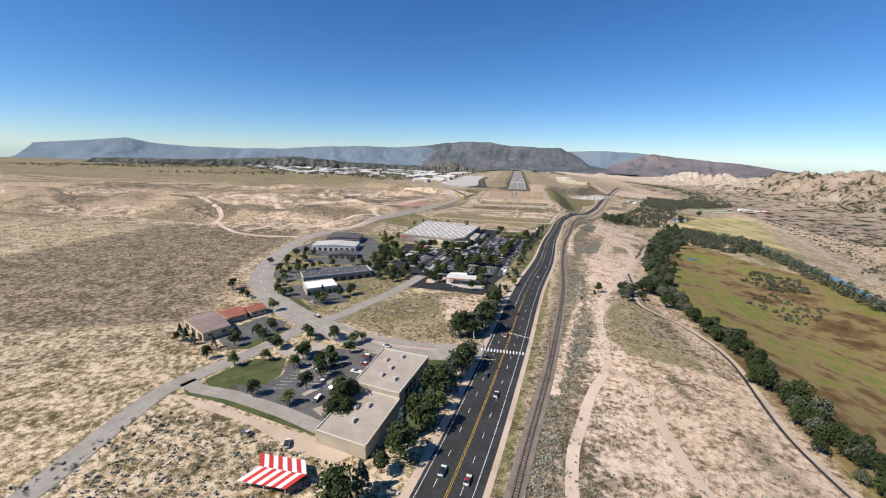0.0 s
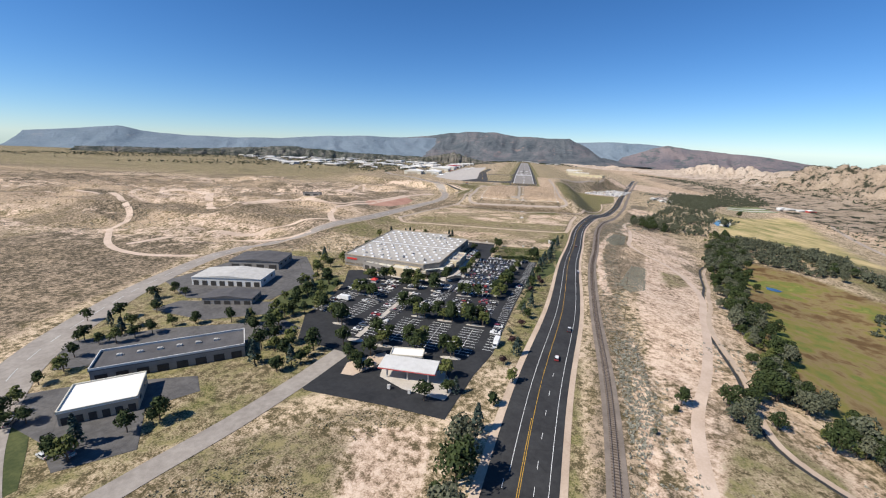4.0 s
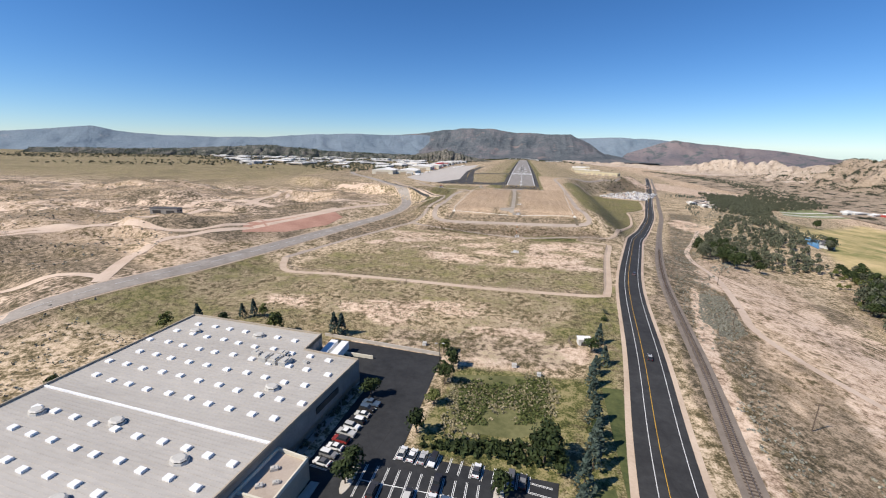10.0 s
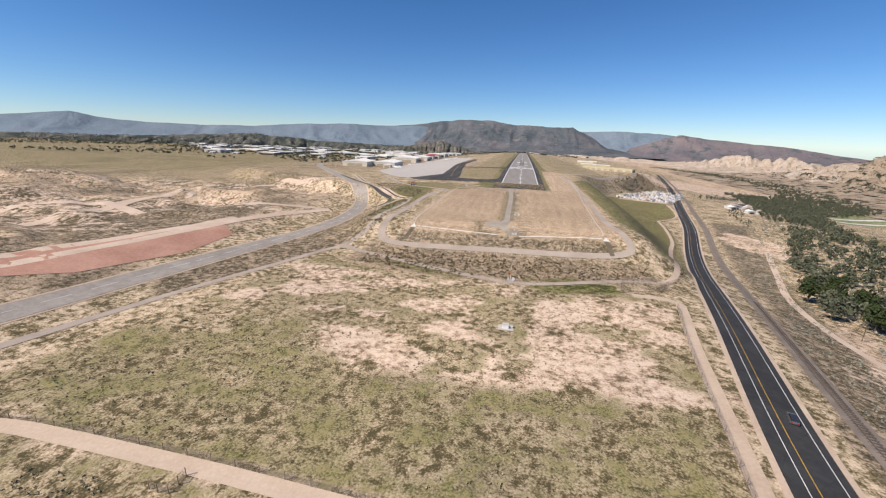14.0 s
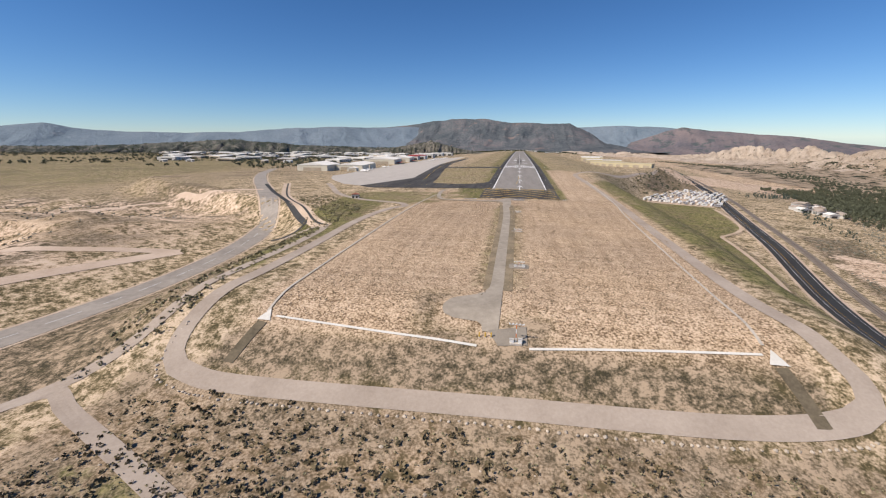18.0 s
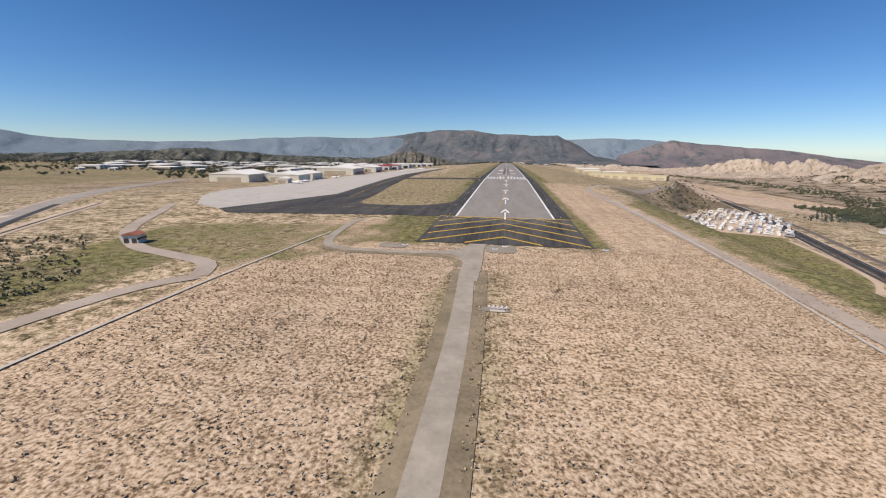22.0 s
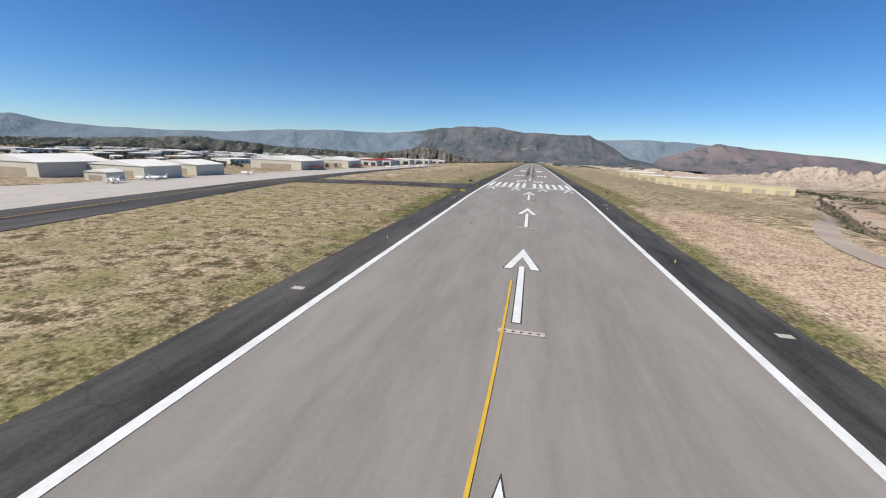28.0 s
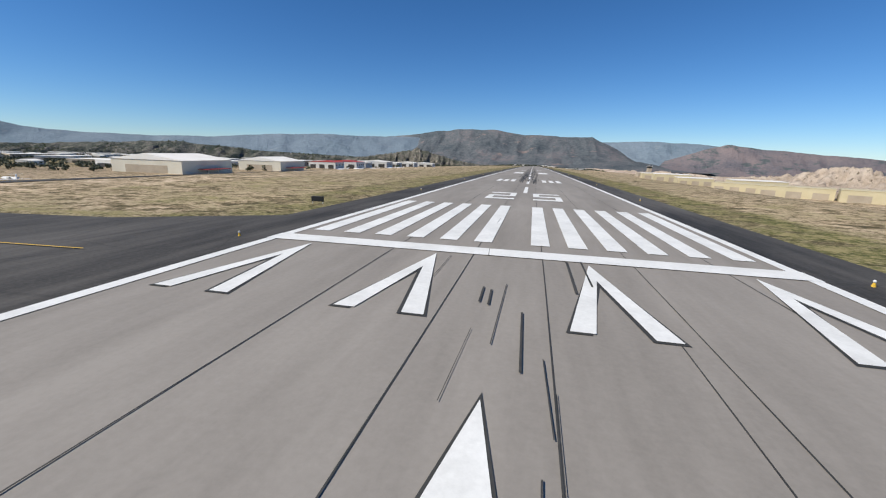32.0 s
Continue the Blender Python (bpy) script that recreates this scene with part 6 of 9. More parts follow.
for x, y in ((-44.9, -575.4), (-46, -580.4), (-47, -586), (-48.4, -592.4), (-52, -597.2), (-60.2, -602.6), (-64.6, -603.2)):
    part("canopy_post", boxes(bmesh.new(), (x - 0.55, y - 0.55, ZG, x + 0.55, y + 0.55, -8.9)), M_GREYWALL, shop)
part("entrance_gable", prism([(-60, -603.8), (-51.4, -598.2), (-52, -597.2), (-60.6, -602.8)], ZG + 3.2, -6.4), M_TAN, shop, "tan raised entrance front")
part("gable_cap", prism([(-60.2, -604), (-51.2, -598.1), (-51.9, -597), (-60.8, -602.8)], -6.4, -6.15), M_CREAM, shop)
part("sign_panel", prism([(-58.6, -603.1), (-52.8, -599.3), (-52.7, -599.45), (-58.5, -603.25)], -7.9, -7.1), M_DARKDOOR, shop, "dark sign bar over the entrance")
part("corner_gable", prism([(-44.4, -574.6), (-42.2, -574.8), (-43.6, -580), (-45.8, -579.6)], ZG + 3.0, -6.6), M_YELLOWSTUCCO, shop, "warm stucco corner front")
WINGS = (([(-108, -594), (-85.5, -601.5), (-84.5, -595), (-106, -591.3)], -7.6, M_GREYWALL, "grey-tan block garden wing"), ([(-85.4, -601.8), (-66, -607.2), (-64.4, -598.6), (-84.4, -595)], -7.2, M_YELLOWSTUCCO, "warm cream stucco front wing"))
for o, zt, mat, lab in WINGS:
    part("front_wing", prism(o, ZG - 0.5, zt), mat, shop, lab)
    cx, cy = sum(p[0] for p in o) / 4, sum(p[1] for p in o) / 4
    part("wing_roof", prism([(cx + (x - cx) * 0.96, cy + (y - cy) * 0.93) for x, y in o], zt, zt + 0.06), M_CREAM, shop, "pale membrane roof")
    part("wing_parapet", ring_wall(o, zt, zt + 0.7, 0.3), mat, shop)
for x, y, z, k in ((-100, -594.5, -7.54, 0.6), (-97, -594.8, -7.54, 0.5), (-74, -600.5, -7.14, 0.9), (-71, -601.5, -7.14, 0.6), (-90, -597.4, -7.54, 0.5)):
    put_part("rooftop_unit", ME_UNIT, shop, x, y, z, -18, k)
for i in range(4):
    x = -106 + i * 5.2
    y = -594 - (x + 108) / 3
    part("gate_opening", prism([(x, y - 0.08), (x + 3.6, y - 1.28), (x + 3.6, y - 0.9), (x, y + 0.3)], ZG + 0.1, ZG + 3.2), M_DARKDOOR, shop)
for x in (-83, -78, -73):
    y = -601.8 - (x + 85.4) * 0.278
    part("bay_door", prism([(x, y - 0.08), (x + 3.2, y - 0.97), (x + 3.2, y - 0.6), (x, y + 0.3)], ZG + 0.1, ZG + 2.9), M_TAN, shop)
part("side_sign", prism([(-45.4, -526), (-46.7, -536), (-46.5, -536), (-45.2, -526)], -8.2, -6.4), M_DARKDOOR, shop, "dark sign bars on the wall")
part("front_sign", prism([(-122, -588.5), (-114, -589.9), (-114, -590.05), (-122, -588.65)], -7.7, -6.5), M_REDSIGN, shop, "red sign panel")
for x in (-60.5, -56.5):
    tr = tagged(new("semi_trailer"), "white box trailer at the loading dock", "trailer")
    part("cargo_box", boxes(bmesh.new(), (x - 1.3, -510.5, ZG + 1.1, x + 1.3, -496.5, ZG + 3.9)), M_SKY, tr)
    for wy in (-498.2, -499.5):
        for wx in (-1.0, 1.0):
            bm = bmesh.new()
            bmesh.ops.create_cone(bm, cap_ends=True, segments=12, radius1=0.5, radius2=0.5, depth=0.35, matrix=pose(x + wx, wy, ZG + 0.6, 0, 90, 0))
            part("wheel", bm, M_SEAL, tr)
    for wx in (-0.9, 0.7):
        part("landing_leg", boxes(bmesh.new(), (x + wx, -507.2, ZG + 0.1, x + wx + 0.2, -507.0, ZG + 1.1)), M_METALUNIT, tr)
slab("footpath", [(-39.8, -552), (-37.8, -552), (-39, -577), (-41, -588), (-48, -600), (-56, -607), (-66, -610), (-86, -604.5), (-85.5, -602), (-66, -607.6), (-59, -605), (-50, -598), (-44, -588), (-42.6, -575)], -12.45, 0.18, M_CONC, "pale concrete pavement along the shop front", "footpath")
slab("planting_bed", [(-44.3, -517), (-42.6, -517), (-46.2, -549), (-47.9, -549)], -12.45, 0.2, M_ROOFTAN, "bark planting bed along the shop wall", "planting bed")
slab("low_wall", [(-69, -487.6), (-23, -492.4), (-23, -492), (-69, -487.2)], -12.6, 1.3, M_KERB, "pale concrete retaining wall behind the shop", "low wall")
slab("low_wall", [(-62, -498.6), (-45, -499.6), (-45, -500), (-62, -499)], -12.6, 1.4, M_CREAM, "pale concrete dock wall", "low wall")

# office by the junction
office = tagged(new("office_building"), "two-storey beige flat-roofed office with rooftop units", "office building")
for nm, o, zt in (("main_block", [(-61, -869), (-58.5, -840), (-36.8, -843), (-41.5, -873)], -5.6), ("low_block", [(-63.5, -896), (-60.5, -869.5), (-41, -873.4), (-44.5, -900)], -7.4)):
    part(nm, prism(o, -13.2, zt - 0.5), M_TAN, office)
    part("roof", prism(o, zt - 0.5, zt - 0.35), M_ROOFTAN, office, "tan gravel roof")
    part("parapet", ring_wall(o, zt - 0.6, zt, 0.3), M_CREAM, office)
for x, y in ((-54, -850), (-50, -856), (-48, -846), (-52, -862), (-46, -864), (-55, -882), (-51, -880), (-53, -889)):
    put_part("rooftop_unit", ME_UNIT, office, x, y, -5.95 if y > -870 else -7.75, 80, 0.7)
for i in range(6):
    for zz in (-11.6, -8.9):
        x = -37.1 - i * 0.5
        y = -845 - i * 4.1
        part("window", prism([(x - 0.62, y), (x - 0.98, y - 2.6), (x - 0.7, y - 2.64), (x - 0.34, y - 0.04)], zz, zz + 1.4), M_GLASS, office)


def plain_building(name, label, x, y, w, d, h, turn, wall, roof, pitch=0.0, cat="building", doors=2, base=None, group=""):
    """A block with walls, a flat or gabled roof, door and window bands; footprint w by d."""
    ob = tagged(new(name), label, cat, group=group)
    z = tz(x, y) if base is None else base
    ob.matrix_basis = pose(x, y, z, 0, 0, turn)
    part("wall", boxes(bmesh.new(), (-w / 2, -d / 2, -1.5, w / 2, d / 2, h)), wall, ob)
    bm = bmesh.new()
    e = 0.4
    if pitch:
        v = [bm.verts.new(p) for p in ((-w / 2 - e, -d / 2 - e, h), (w / 2 + e, -d / 2 - e, h), (w / 2 + e, d / 2 + e, h), (-w / 2 - e, d / 2 + e, h), (0, -d / 2 - e, h + pitch), (0, d / 2 + e, h + pitch))]
        for q in ((0, 3, 5, 4), (1, 4, 5, 2), (0, 4, 1), (2, 5, 3), (0, 1, 2, 3)):
            bm.faces.new([v[i] for i in q])
        bmesh.ops.recalc_face_normals(bm, faces=bm.faces[:])
    else:
        boxes(bm, (-w / 2 - 0.2, -d / 2 - 0.2, h, w / 2 + 0.2, d / 2 + 0.2, h + 0.35))
    part("roof", bm, roof, ob)
    for i in range(doors):
        px = -w / 2 + w * (i + 0.5) / doors
        part("door", boxes(bmesh.new(), (px - w / doors * 0.3, -d / 2 - 0.1, 0, px + w / doors * 0.3, -d / 2 + 0.02, h * 0.62)), M_DARKDOOR if wall not in (M_CREAM, M_TANMETAL) else M_TAN, ob)
    k = 0 if cat in ("hangar", "storage building") else max(2, int(d / 7))
    for i in range(k):
        py = -d / 2 + d * (i + 0.5) / k
        part("window", boxes(bmesh.new(), (w / 2 - 0.02, py - 1.1, h * 0.45, w / 2 + 0.08, py + 1.1, h * 0.68)), M_GLASS, ob)
    return ob


def rimmed(ob, w, d, h, wall, rim=0.5, units=()):
    """A low parapet round a flat roof, and units on it."""
    part("parapet", ring_wall([(-w / 2 - 0.25, -d / 2 - 0.25), (w / 2 + 0.25, -d / 2 - 0.25), (w / 2 + 0.25, d / 2 + 0.25), (-w / 2 - 0.25, d / 2 + 0.25)], h + 0.3, h + 0.35 + rim, 0.35), wall, ob)
    for x, y in units:
        put_part("rooftop_unit", ME_UNIT, ob, x, y, h + 0.35, 0, 0.55)
    return ob


rimmed(plain_building("bank_building", "small flat-roofed bank building with a cream roof", -132, -757, 20, 16, 4.4, 38, M_TAN, M_ROOFW, cat="building", doors=6), 20, 16, 4.4, M_CREAM)
rimmed(plain_building("shop_row", "long flat-roofed row of shops with a dark roof", -133, -728, 50, 15, 4.6, 37, M_GREYWALL, M_ROOFDARK, doors=8), 50, 15, 4.6, M_PALEWALL, 0.8, [(-18 + 6.5 * k, 1.5) for k in range(6)])
plain_building("garage_building", "white workshop with a grey metal roof and shop windows", -174, -640, 42, 20, 5.0, 10, M_PALEWALL, M_METALUNIT, 1.6, doors=8)
plain_building("garage_building", "dark-roofed workshop behind the white one", -180, -604, 34, 24, 5.5, 10, M_GREYWALL, M_ROOFDARK, 1.4, doors=4)
plain_building("office_row", "low brown office with a dark slate roof", -154, -668, 26, 13, 3.6, 14, M_GREYWALL, M_ROOFDARK, 1.6, doors=5)
plain_building("house", "stucco house with a grey and red tile roof", -160, -829, 26, 13, 4.6, -30, M_YELLOWSTUCCO, M_ROOFTILEGREY, 2.6, "house", 3)
plain_building("house", "low stucco wing with a red tile roof", -158, -812, 14, 10, 3.4, -30, M_TAN, M_TILE, 2.0, "house")
plain_building("house", "small stucco house with a red tile roof", -150, -803, 10, 9, 3.4, -30, M_TAN, M_TILE, 2.0, "house")
plain_building("shed", "small brown equipment sheds on the mesa", -285, -338, 24, 6, 4.2, 5, M_GREYWALL, M_ROOFDARK)
plain_building("utility_shed", "small white hut beside the runway road", -108, -66, 4.5, 3.5, 2.6, 10, M_PALEWALL, M_TILE, 0.8)
kiosk = rimmed(plain_building("fuel_kiosk", "small tan fuel station kiosk", -43, -706, 13, 6, 3.4, 6, M_TAN, M_ROOFW), 13, 6, 3.4, M_CREAM, 0.4)
fuel = tagged(new("fuel_canopy"), "wide white fuel station canopy on posts", "canopy")
part("canopy_roof", boxes(bmesh.new(), (-50, -722, -7.9, -28, -712.5, -7.0), bevel=0.1), M_PALEWALL, fuel)
part("fascia", ring_wall([(-50.1, -722.1), (-27.9, -722.1), (-27.9, -712.4), (-50.1, -712.4)], -7.7, -7.4, 0.05), M_REDSIGN, fuel, "red fascia stripe")
for x in (-47, -39, -31):
    for y in (-720, -714.5):
        part("post", boxes(bmesh.new(), (x - 0.25, y - 0.25, -12.6, x + 0.25, y + 0.25, -7.9)), M_METALUNIT, fuel)
slab("fuel_forecourt", [(-39, -726), (-23, -729), (-21, -722), (-27, -709), (-52, -708), (-50, -720)], -12.42, 0.12, M_CONC, "pale concrete fuel station forecourt", "forecourt")
slab("planting_bed", [(-66, -714), (-54, -702), (-50, -707), (-60, -722), (-65, -722)], -12.42, 0.16, M_DIRTROAD, "tan gravel planting bed with shrubs", "planting bed")
for x, y in ((-44, -727), (-36, -728)):
    pump = tagged(new("air_pump"), "white service box on the fuel forecourt", "service box", group="fuel forecourt boxes")
    part("body", boxes(bmesh.new(), (x - 0.5, y - 0.4, -12.32, x + 0.5, y + 0.4, -10.9), bevel=0.05), M_PALEWALL, pump)
    part("top", boxes(bmesh.new(), (x - 0.55, y - 0.45, -10.9, x + 0.55, y + 0.45, -10.75)), M_METALUNIT, pump)
tent = tagged(new("striped_canopy"), "red and white striped tent roof on poles", "tent")
for i in range(10):
    x0 = -76 + i * 1.5
    for k, sgn in enumerate((0, 1)):
        bm = bmesh.new()
        y0, y1, z0, z1 = (-918, -912.5, -9.6, -9.0) if sgn == 0 else (-912.5, -907, -9.0, -9.6)
        s0, s1 = (0.0, 3.4) if sgn == 0 else (3.4, 0.0)
        q = [(x0 + s0, y0, z0), (x0 + 1.5 + s0, y0, z0), (x0 + 1.5 + s1, y1, z1), (x0 + s1, y1, z1)]
        lo = [bm.verts.new((a, b, c - 0.12)) for a, b, c in q]
        hi = [bm.verts.new(p) for p in q]
        bm.faces.new(hi)
        bm.faces.new(lo[::-1])
        for j in range(4):
            bm.faces.new((lo[j], lo[(j + 1) % 4], hi[(j + 1) % 4], hi[j]))
        part("stripe", bm, M_REDSIGN if (i + k) % 2 else M_SKY, tent)
for x, y in ((-75.6, -917.6), (-61.4, -917.6), (-75.6, -907.4), (-61.4, -907.4), (-68, -917.6), (-68, -907.4)):
    part("pole", boxes(bmesh.new(), (x - 0.1, y - 0.1, -12.6, x + 0.1, y + 0.1, -9.6)), M_METALUNIT, tent)

# airport hangars and terminal
HANGARS = [(-274, 487, 62, 50, 10, 4.5), (-268, 602, 48, 42, 10, 4), (-256, 283, 44, 28, 8, 3.2), (-261, 330, 42, 28, 8, 3), (-302, 264, 48, 44, 9, 4)]
for i, (x, y, w, d, h, p) in enumerate(HANGARS):
    hb = plain_building("hangar", "large cream metal aircraft hangar with a white gable roof", x, y, w, d, h, 0, M_CREAM, M_ROOFW, p, "hangar", 1, tz(x, y), "airport hangars")
for x, y in ((-239, 488), (-240, 602)):
    lean = tagged(new("lean_to"), "red-roofed open lean-to beside a hangar", "lean-to")
    lean.matrix_basis = pose(x, y, tz(x, y), 0, 0, 0)
    part("roof", boxes(bmesh.new(), (-4, -12, 3.4, 5, 12, 3.9)), M_HANGAR_RED, lean)
    for py in (-11, 0, 11):
        part("post", boxes(bmesh.new(), (4.4, py - 0.2, 0, 4.8, py + 0.2, 3.4)), M_METALUNIT, lean)
plain_building("small_hangar", "small cream gabled shed on the apron", -242, 251, 14, 12, 5, 6, M_CREAM, M_ROOFW, 1.6, "hangar", 1, tz(-242, 251))
for i, (x, y, w, d, h) in enumerate(((-282, 745, 40, 26, 9), (-280, 800, 50, 30, 10), (-300, 880, 50, 30, 9), (-296, 960, 60, 34, 11), (-310, 1060, 60, 34, 9), (-300, 1170, 50, 30, 10), (-290, 1290, 60, 30, 9))):
    plain_building("terminal_block", "low airport terminal block with a red metal roof" if i < 2 else "low pale airport terminal block", x, y, w, d, h, 0, M_PALEWALL, M_HANGAR_RED if i < 2 else M_ROOFW, 2.0, "terminal", 3, tz(x, y))
for i, (x, y, w, d, h) in enumerate(((222, 518, 54, 22, 7.5), (184, 552, 42, 22, 7.5), (168, 600, 32, 24, 7), (200, 640, 40, 26, 9), (176, 720, 34, 26, 8), (186, 830, 44, 30, 10), (210, 960, 60, 30, 9))):
    plain_building("storage_shed", "long low tan metal storage building", x, y, w, d, h, -29 if i < 3 else -8, M_TANMETAL, M_TANMETAL if i < 3 else M_ROOFW, 0.0, "storage building", 3, tz(x, y), "tan storage buildings")
tower = tagged(new("control_tower"), "tan airport control tower with a dark glass cab", "control tower")
tower.matrix_basis = pose(236, 1140, tz(236, 1140), 0, 0, 0)
part("shaft", boxes(bmesh.new(), (-4, -4, -2, 4, 4, 17), bevel=0.4), M_TAN, tower)
part("base_building", boxes(bmesh.new(), (-22, -12, -2, 14, 12, 7)), M_TAN, tower)
cab = bmesh.new()
bmesh.ops.create_cone(cab, cap_ends=True, segments=8, radius1=4.2, radius2=5.6, depth=4, matrix=pose(0, 0, 19))
part("cab", cab, M_GLASS, tower, "dark glass cab")
part("cab_roof", boxes(bmesh.new(), (-5, -5, 21, 5, 5, 21.8), bevel=0.2), M_PALEWALL, tower)
part("mast", boxes(bmesh.new(), (-0.15, -0.15, 21.8, 0.15, 0.15, 26)), M_METALUNIT, tower)
# town in the valley
rt = random.Random(11)
for i in range(230):
    y = 480 + 1350 * rt.random() ** 0.7
    x = -(0.2 * y + rt.random() * (0.75 * y + 150)) - 190
    big = rt.random() < 0.4
    w, d, h = (rt.uniform(26, 60), rt.uniform(22, 44), rt.uniform(5, 9)) if big else (rt.uniform(10, 18), rt.uniform(9, 15), rt.uniform(3.5, 6))
    plain_building("warehouse" if big else "house", "white-roofed warehouse in the valley town" if big else "pale house in the valley town", x, y, w, d, h, rt.uniform(-30, 30), M_PALEWALL if rt.random() < 0.6 else M_TAN, M_ROOFW if big or rt.random() < 0.4 else M_ROOFDARK, 0.0 if big else 1.6, "warehouse" if big else "house", 1, None, "valley town")
for i in range(24):
    x, y = 60 + rt.random() * 420 - 200, 2350 + rt.random() * 500
    plain_building("house", "pale house beyond the runway's end", x, y, 22, 16, 6, rt.uniform(-30, 30), M_PALEWALL, M_ROOFW, 1.5, "house", 1, None, "houses beyond the runway")
for i in range(22):
    x, y = ((305, 165), (320, 182), (340, 212), (352, 196), (312, 150), (330, 160), (318, -128), (330, -118), (341, 227), (352, 218), (330, 236), (348, 240), (300, 180), (365, 230), (322, 205), (360, 246))[i % 16]
    x, y = x + rt.gauss(0, 7), y + rt.gauss(0, 7)
    plain_building("farm_building", "pale farm building by the river", x, y, 10, 8, 3.6, rt.uniform(-30, 30), M_PALEWALL, rt.choice((M_ROOFW, M_ROOFDARK, M_ROOFTAN)), 1.6, "farm building", 1, None, "river farms")

# ---- trees and scrub ----
def leaf_material(name, dark, light, hue=0.0):
    m, nt, b = nodes_of(name)
    g = nt.nodes.new("ShaderNodeNewGeometry")
    oi = nt.nodes.new("ShaderNodeObjectInfo")
    f = arith(nt, "MULTIPLY_ADD", g.outputs["Random Per Island"], 0.7, arith(nt, "MULTIPLY", oi.outputs["Random"], 0.3))
    col = ramp(nt, f, ((0.05, dark), (0.95, light)))
    nt.links.new(col, b.inputs["Base Color"])
    b.inputs["Roughness"].default_value, b.inputs["Specular IOR Level"].default_value = 0.75, 0.2
    return m


M_LEAF = leaf_material("green_leaves", (0.014, 0.023, 0.008), (0.055, 0.075, 0.024))
M_WOOD = leaf_material("river_wood_leaves", (0.04, 0.048, 0.03), (0.125, 0.133, 0.085))
M_LEAF_Y = leaf_material("yellow_green_leaves", (0.05, 0.065, 0.018), (0.14, 0.15, 0.045))
M_NEEDLE = leaf_material("blue_spruce_needles", (0.03, 0.048, 0.038), (0.085, 0.115, 0.095))
M_PLUM = leaf_material("plum_leaves", (0.03, 0.016, 0.016), (0.085, 0.045, 0.04))
M_SAGE = leaf_material("grey_sagebrush", (0.13, 0.13, 0.1), (0.33, 0.32, 0.26))
M_TUFT = leaf_material("dry_grass_tufts", (0.26, 0.19, 0.12), (0.55, 0.43, 0.3))
M_DARKTUFT = leaf_material("dark_weeds", (0.09, 0.075, 0.042), (0.26, 0.2, 0.12))
M_REED = leaf_material("green_reeds", (0.05, 0.065, 0.02), (0.16, 0.18, 0.06))
M_OLIVE = leaf_material("olive_weeds", (0.14, 0.13, 0.07), (0.33, 0.285, 0.175))
M_WILLOW = leaf_material("grey_green_willow", (0.042, 0.052, 0.032), (0.135, 0.14, 0.09))
M_BARK = surface("rough_bark", (0.07, 0.05, 0.035), (0.17, 0.13, 0.1), 0.95, 8.0, 1.0, 0.5, 0.05)


def leaf_cards(pts, size, rnd, flat=0.0):
    """Small bent leaf clumps, two faces each, turned every way."""
    v, f = [], []
    for p in pts:
        a, t = rnd.uniform(0, 6.283), rnd.uniform(-0.9, 0.9) * (1 - flat)
        u = Vector((math.cos(a), math.sin(a), t)).normalized()
        w = u.cross(Vector((rnd.gauss(0, 1), rnd.gauss(0, 1), rnd.gauss(0, 1)))).normalized()
        s = size * rnd.uniform(0.6, 1.35)
        n = u.cross(w) * s * 0.35
        k = len(v)
        for q in (p - u * s, p + w * s + n, p + u * s, p - w * s + n):
            v.append((q.x, q.y, q.z))
        f += [(k, k + 1, k + 2), (k, k + 2, k + 3)]
    return v, f


def leaf_shell(C, R, per, size, rs, flat=0.85):
    """Leaf clumps over many rounded lobes: each is a small bent quad that faces outward, unevenly."""
    n = len(C) * per
    k = np.repeat(np.arange(len(C)), per)
    d = rs.normal(0, 1, (n, 3))
    d /= np.linalg.norm(d, axis=1)[:, None] + 1e-9
    d[:, 2] = np.where(d[:, 2] < -0.35, -d[:, 2], d[:, 2])
    p = np.asarray(C)[k] + d * (np.asarray(R)[k] * rs.uniform(0.72, 1.08, n))[:, None] * np.array([1, 1, flat])
    nrm = d + rs.normal(0, 0.42, (n, 3))
    nrm /= np.linalg.norm(nrm, axis=1)[:, None] + 1e-9
    u = np.cross(nrm, rs.normal(0, 1, (n, 3)))
    u /= np.linalg.norm(u, axis=1)[:, None] + 1e-9
    w = np.cross(nrm, u)
    s1, s2 = size * rs.uniform(0.6, 1.35, n)[:, None], size * rs.uniform(0.5, 1.15, n)[:, None]
    v = np.stack([p - u * s1, p + w * s2 * 0.8 - nrm * s2 * 0.3, p + u * s1 * 0.9, p - w * s2 - nrm * s2 * 0.3], 1).reshape(-1, 3)
    return v.tolist(), np.arange(4 * n).reshape(-1, 4).tolist()


def trunk_mesh(h, r, rnd, limbs=4):
    bm = bmesh.new()
    bmesh.ops.create_cone(bm, cap_ends=False, segments=7, radius1=r, radius2=r * 0.35, depth=h, matrix=Matrix.Translation((0, 0, h / 2)))
    for i in range(limbs):
        a = i * 6.283 / limbs + rnd.random()
        m = Matrix.Translation((0, 0, h * rnd.uniform(0.45, 0.8))) @ Euler((0, radians(rnd.uniform(35, 60)), a)).to_matrix().to_4x4() @ Matrix.Translation((0, 0, h * 0.22))
        bmesh.ops.create_cone(bm, cap_ends=False, segments=5, radius1=r * 0.4, radius2=r * 0.1, depth=h * 0.44, matrix=m)
    me = bpy.data.meshes.new("trunk")
    bm.to_mesh(me)
    bm.free()
    me.materials.append(M_BARK)
    return me


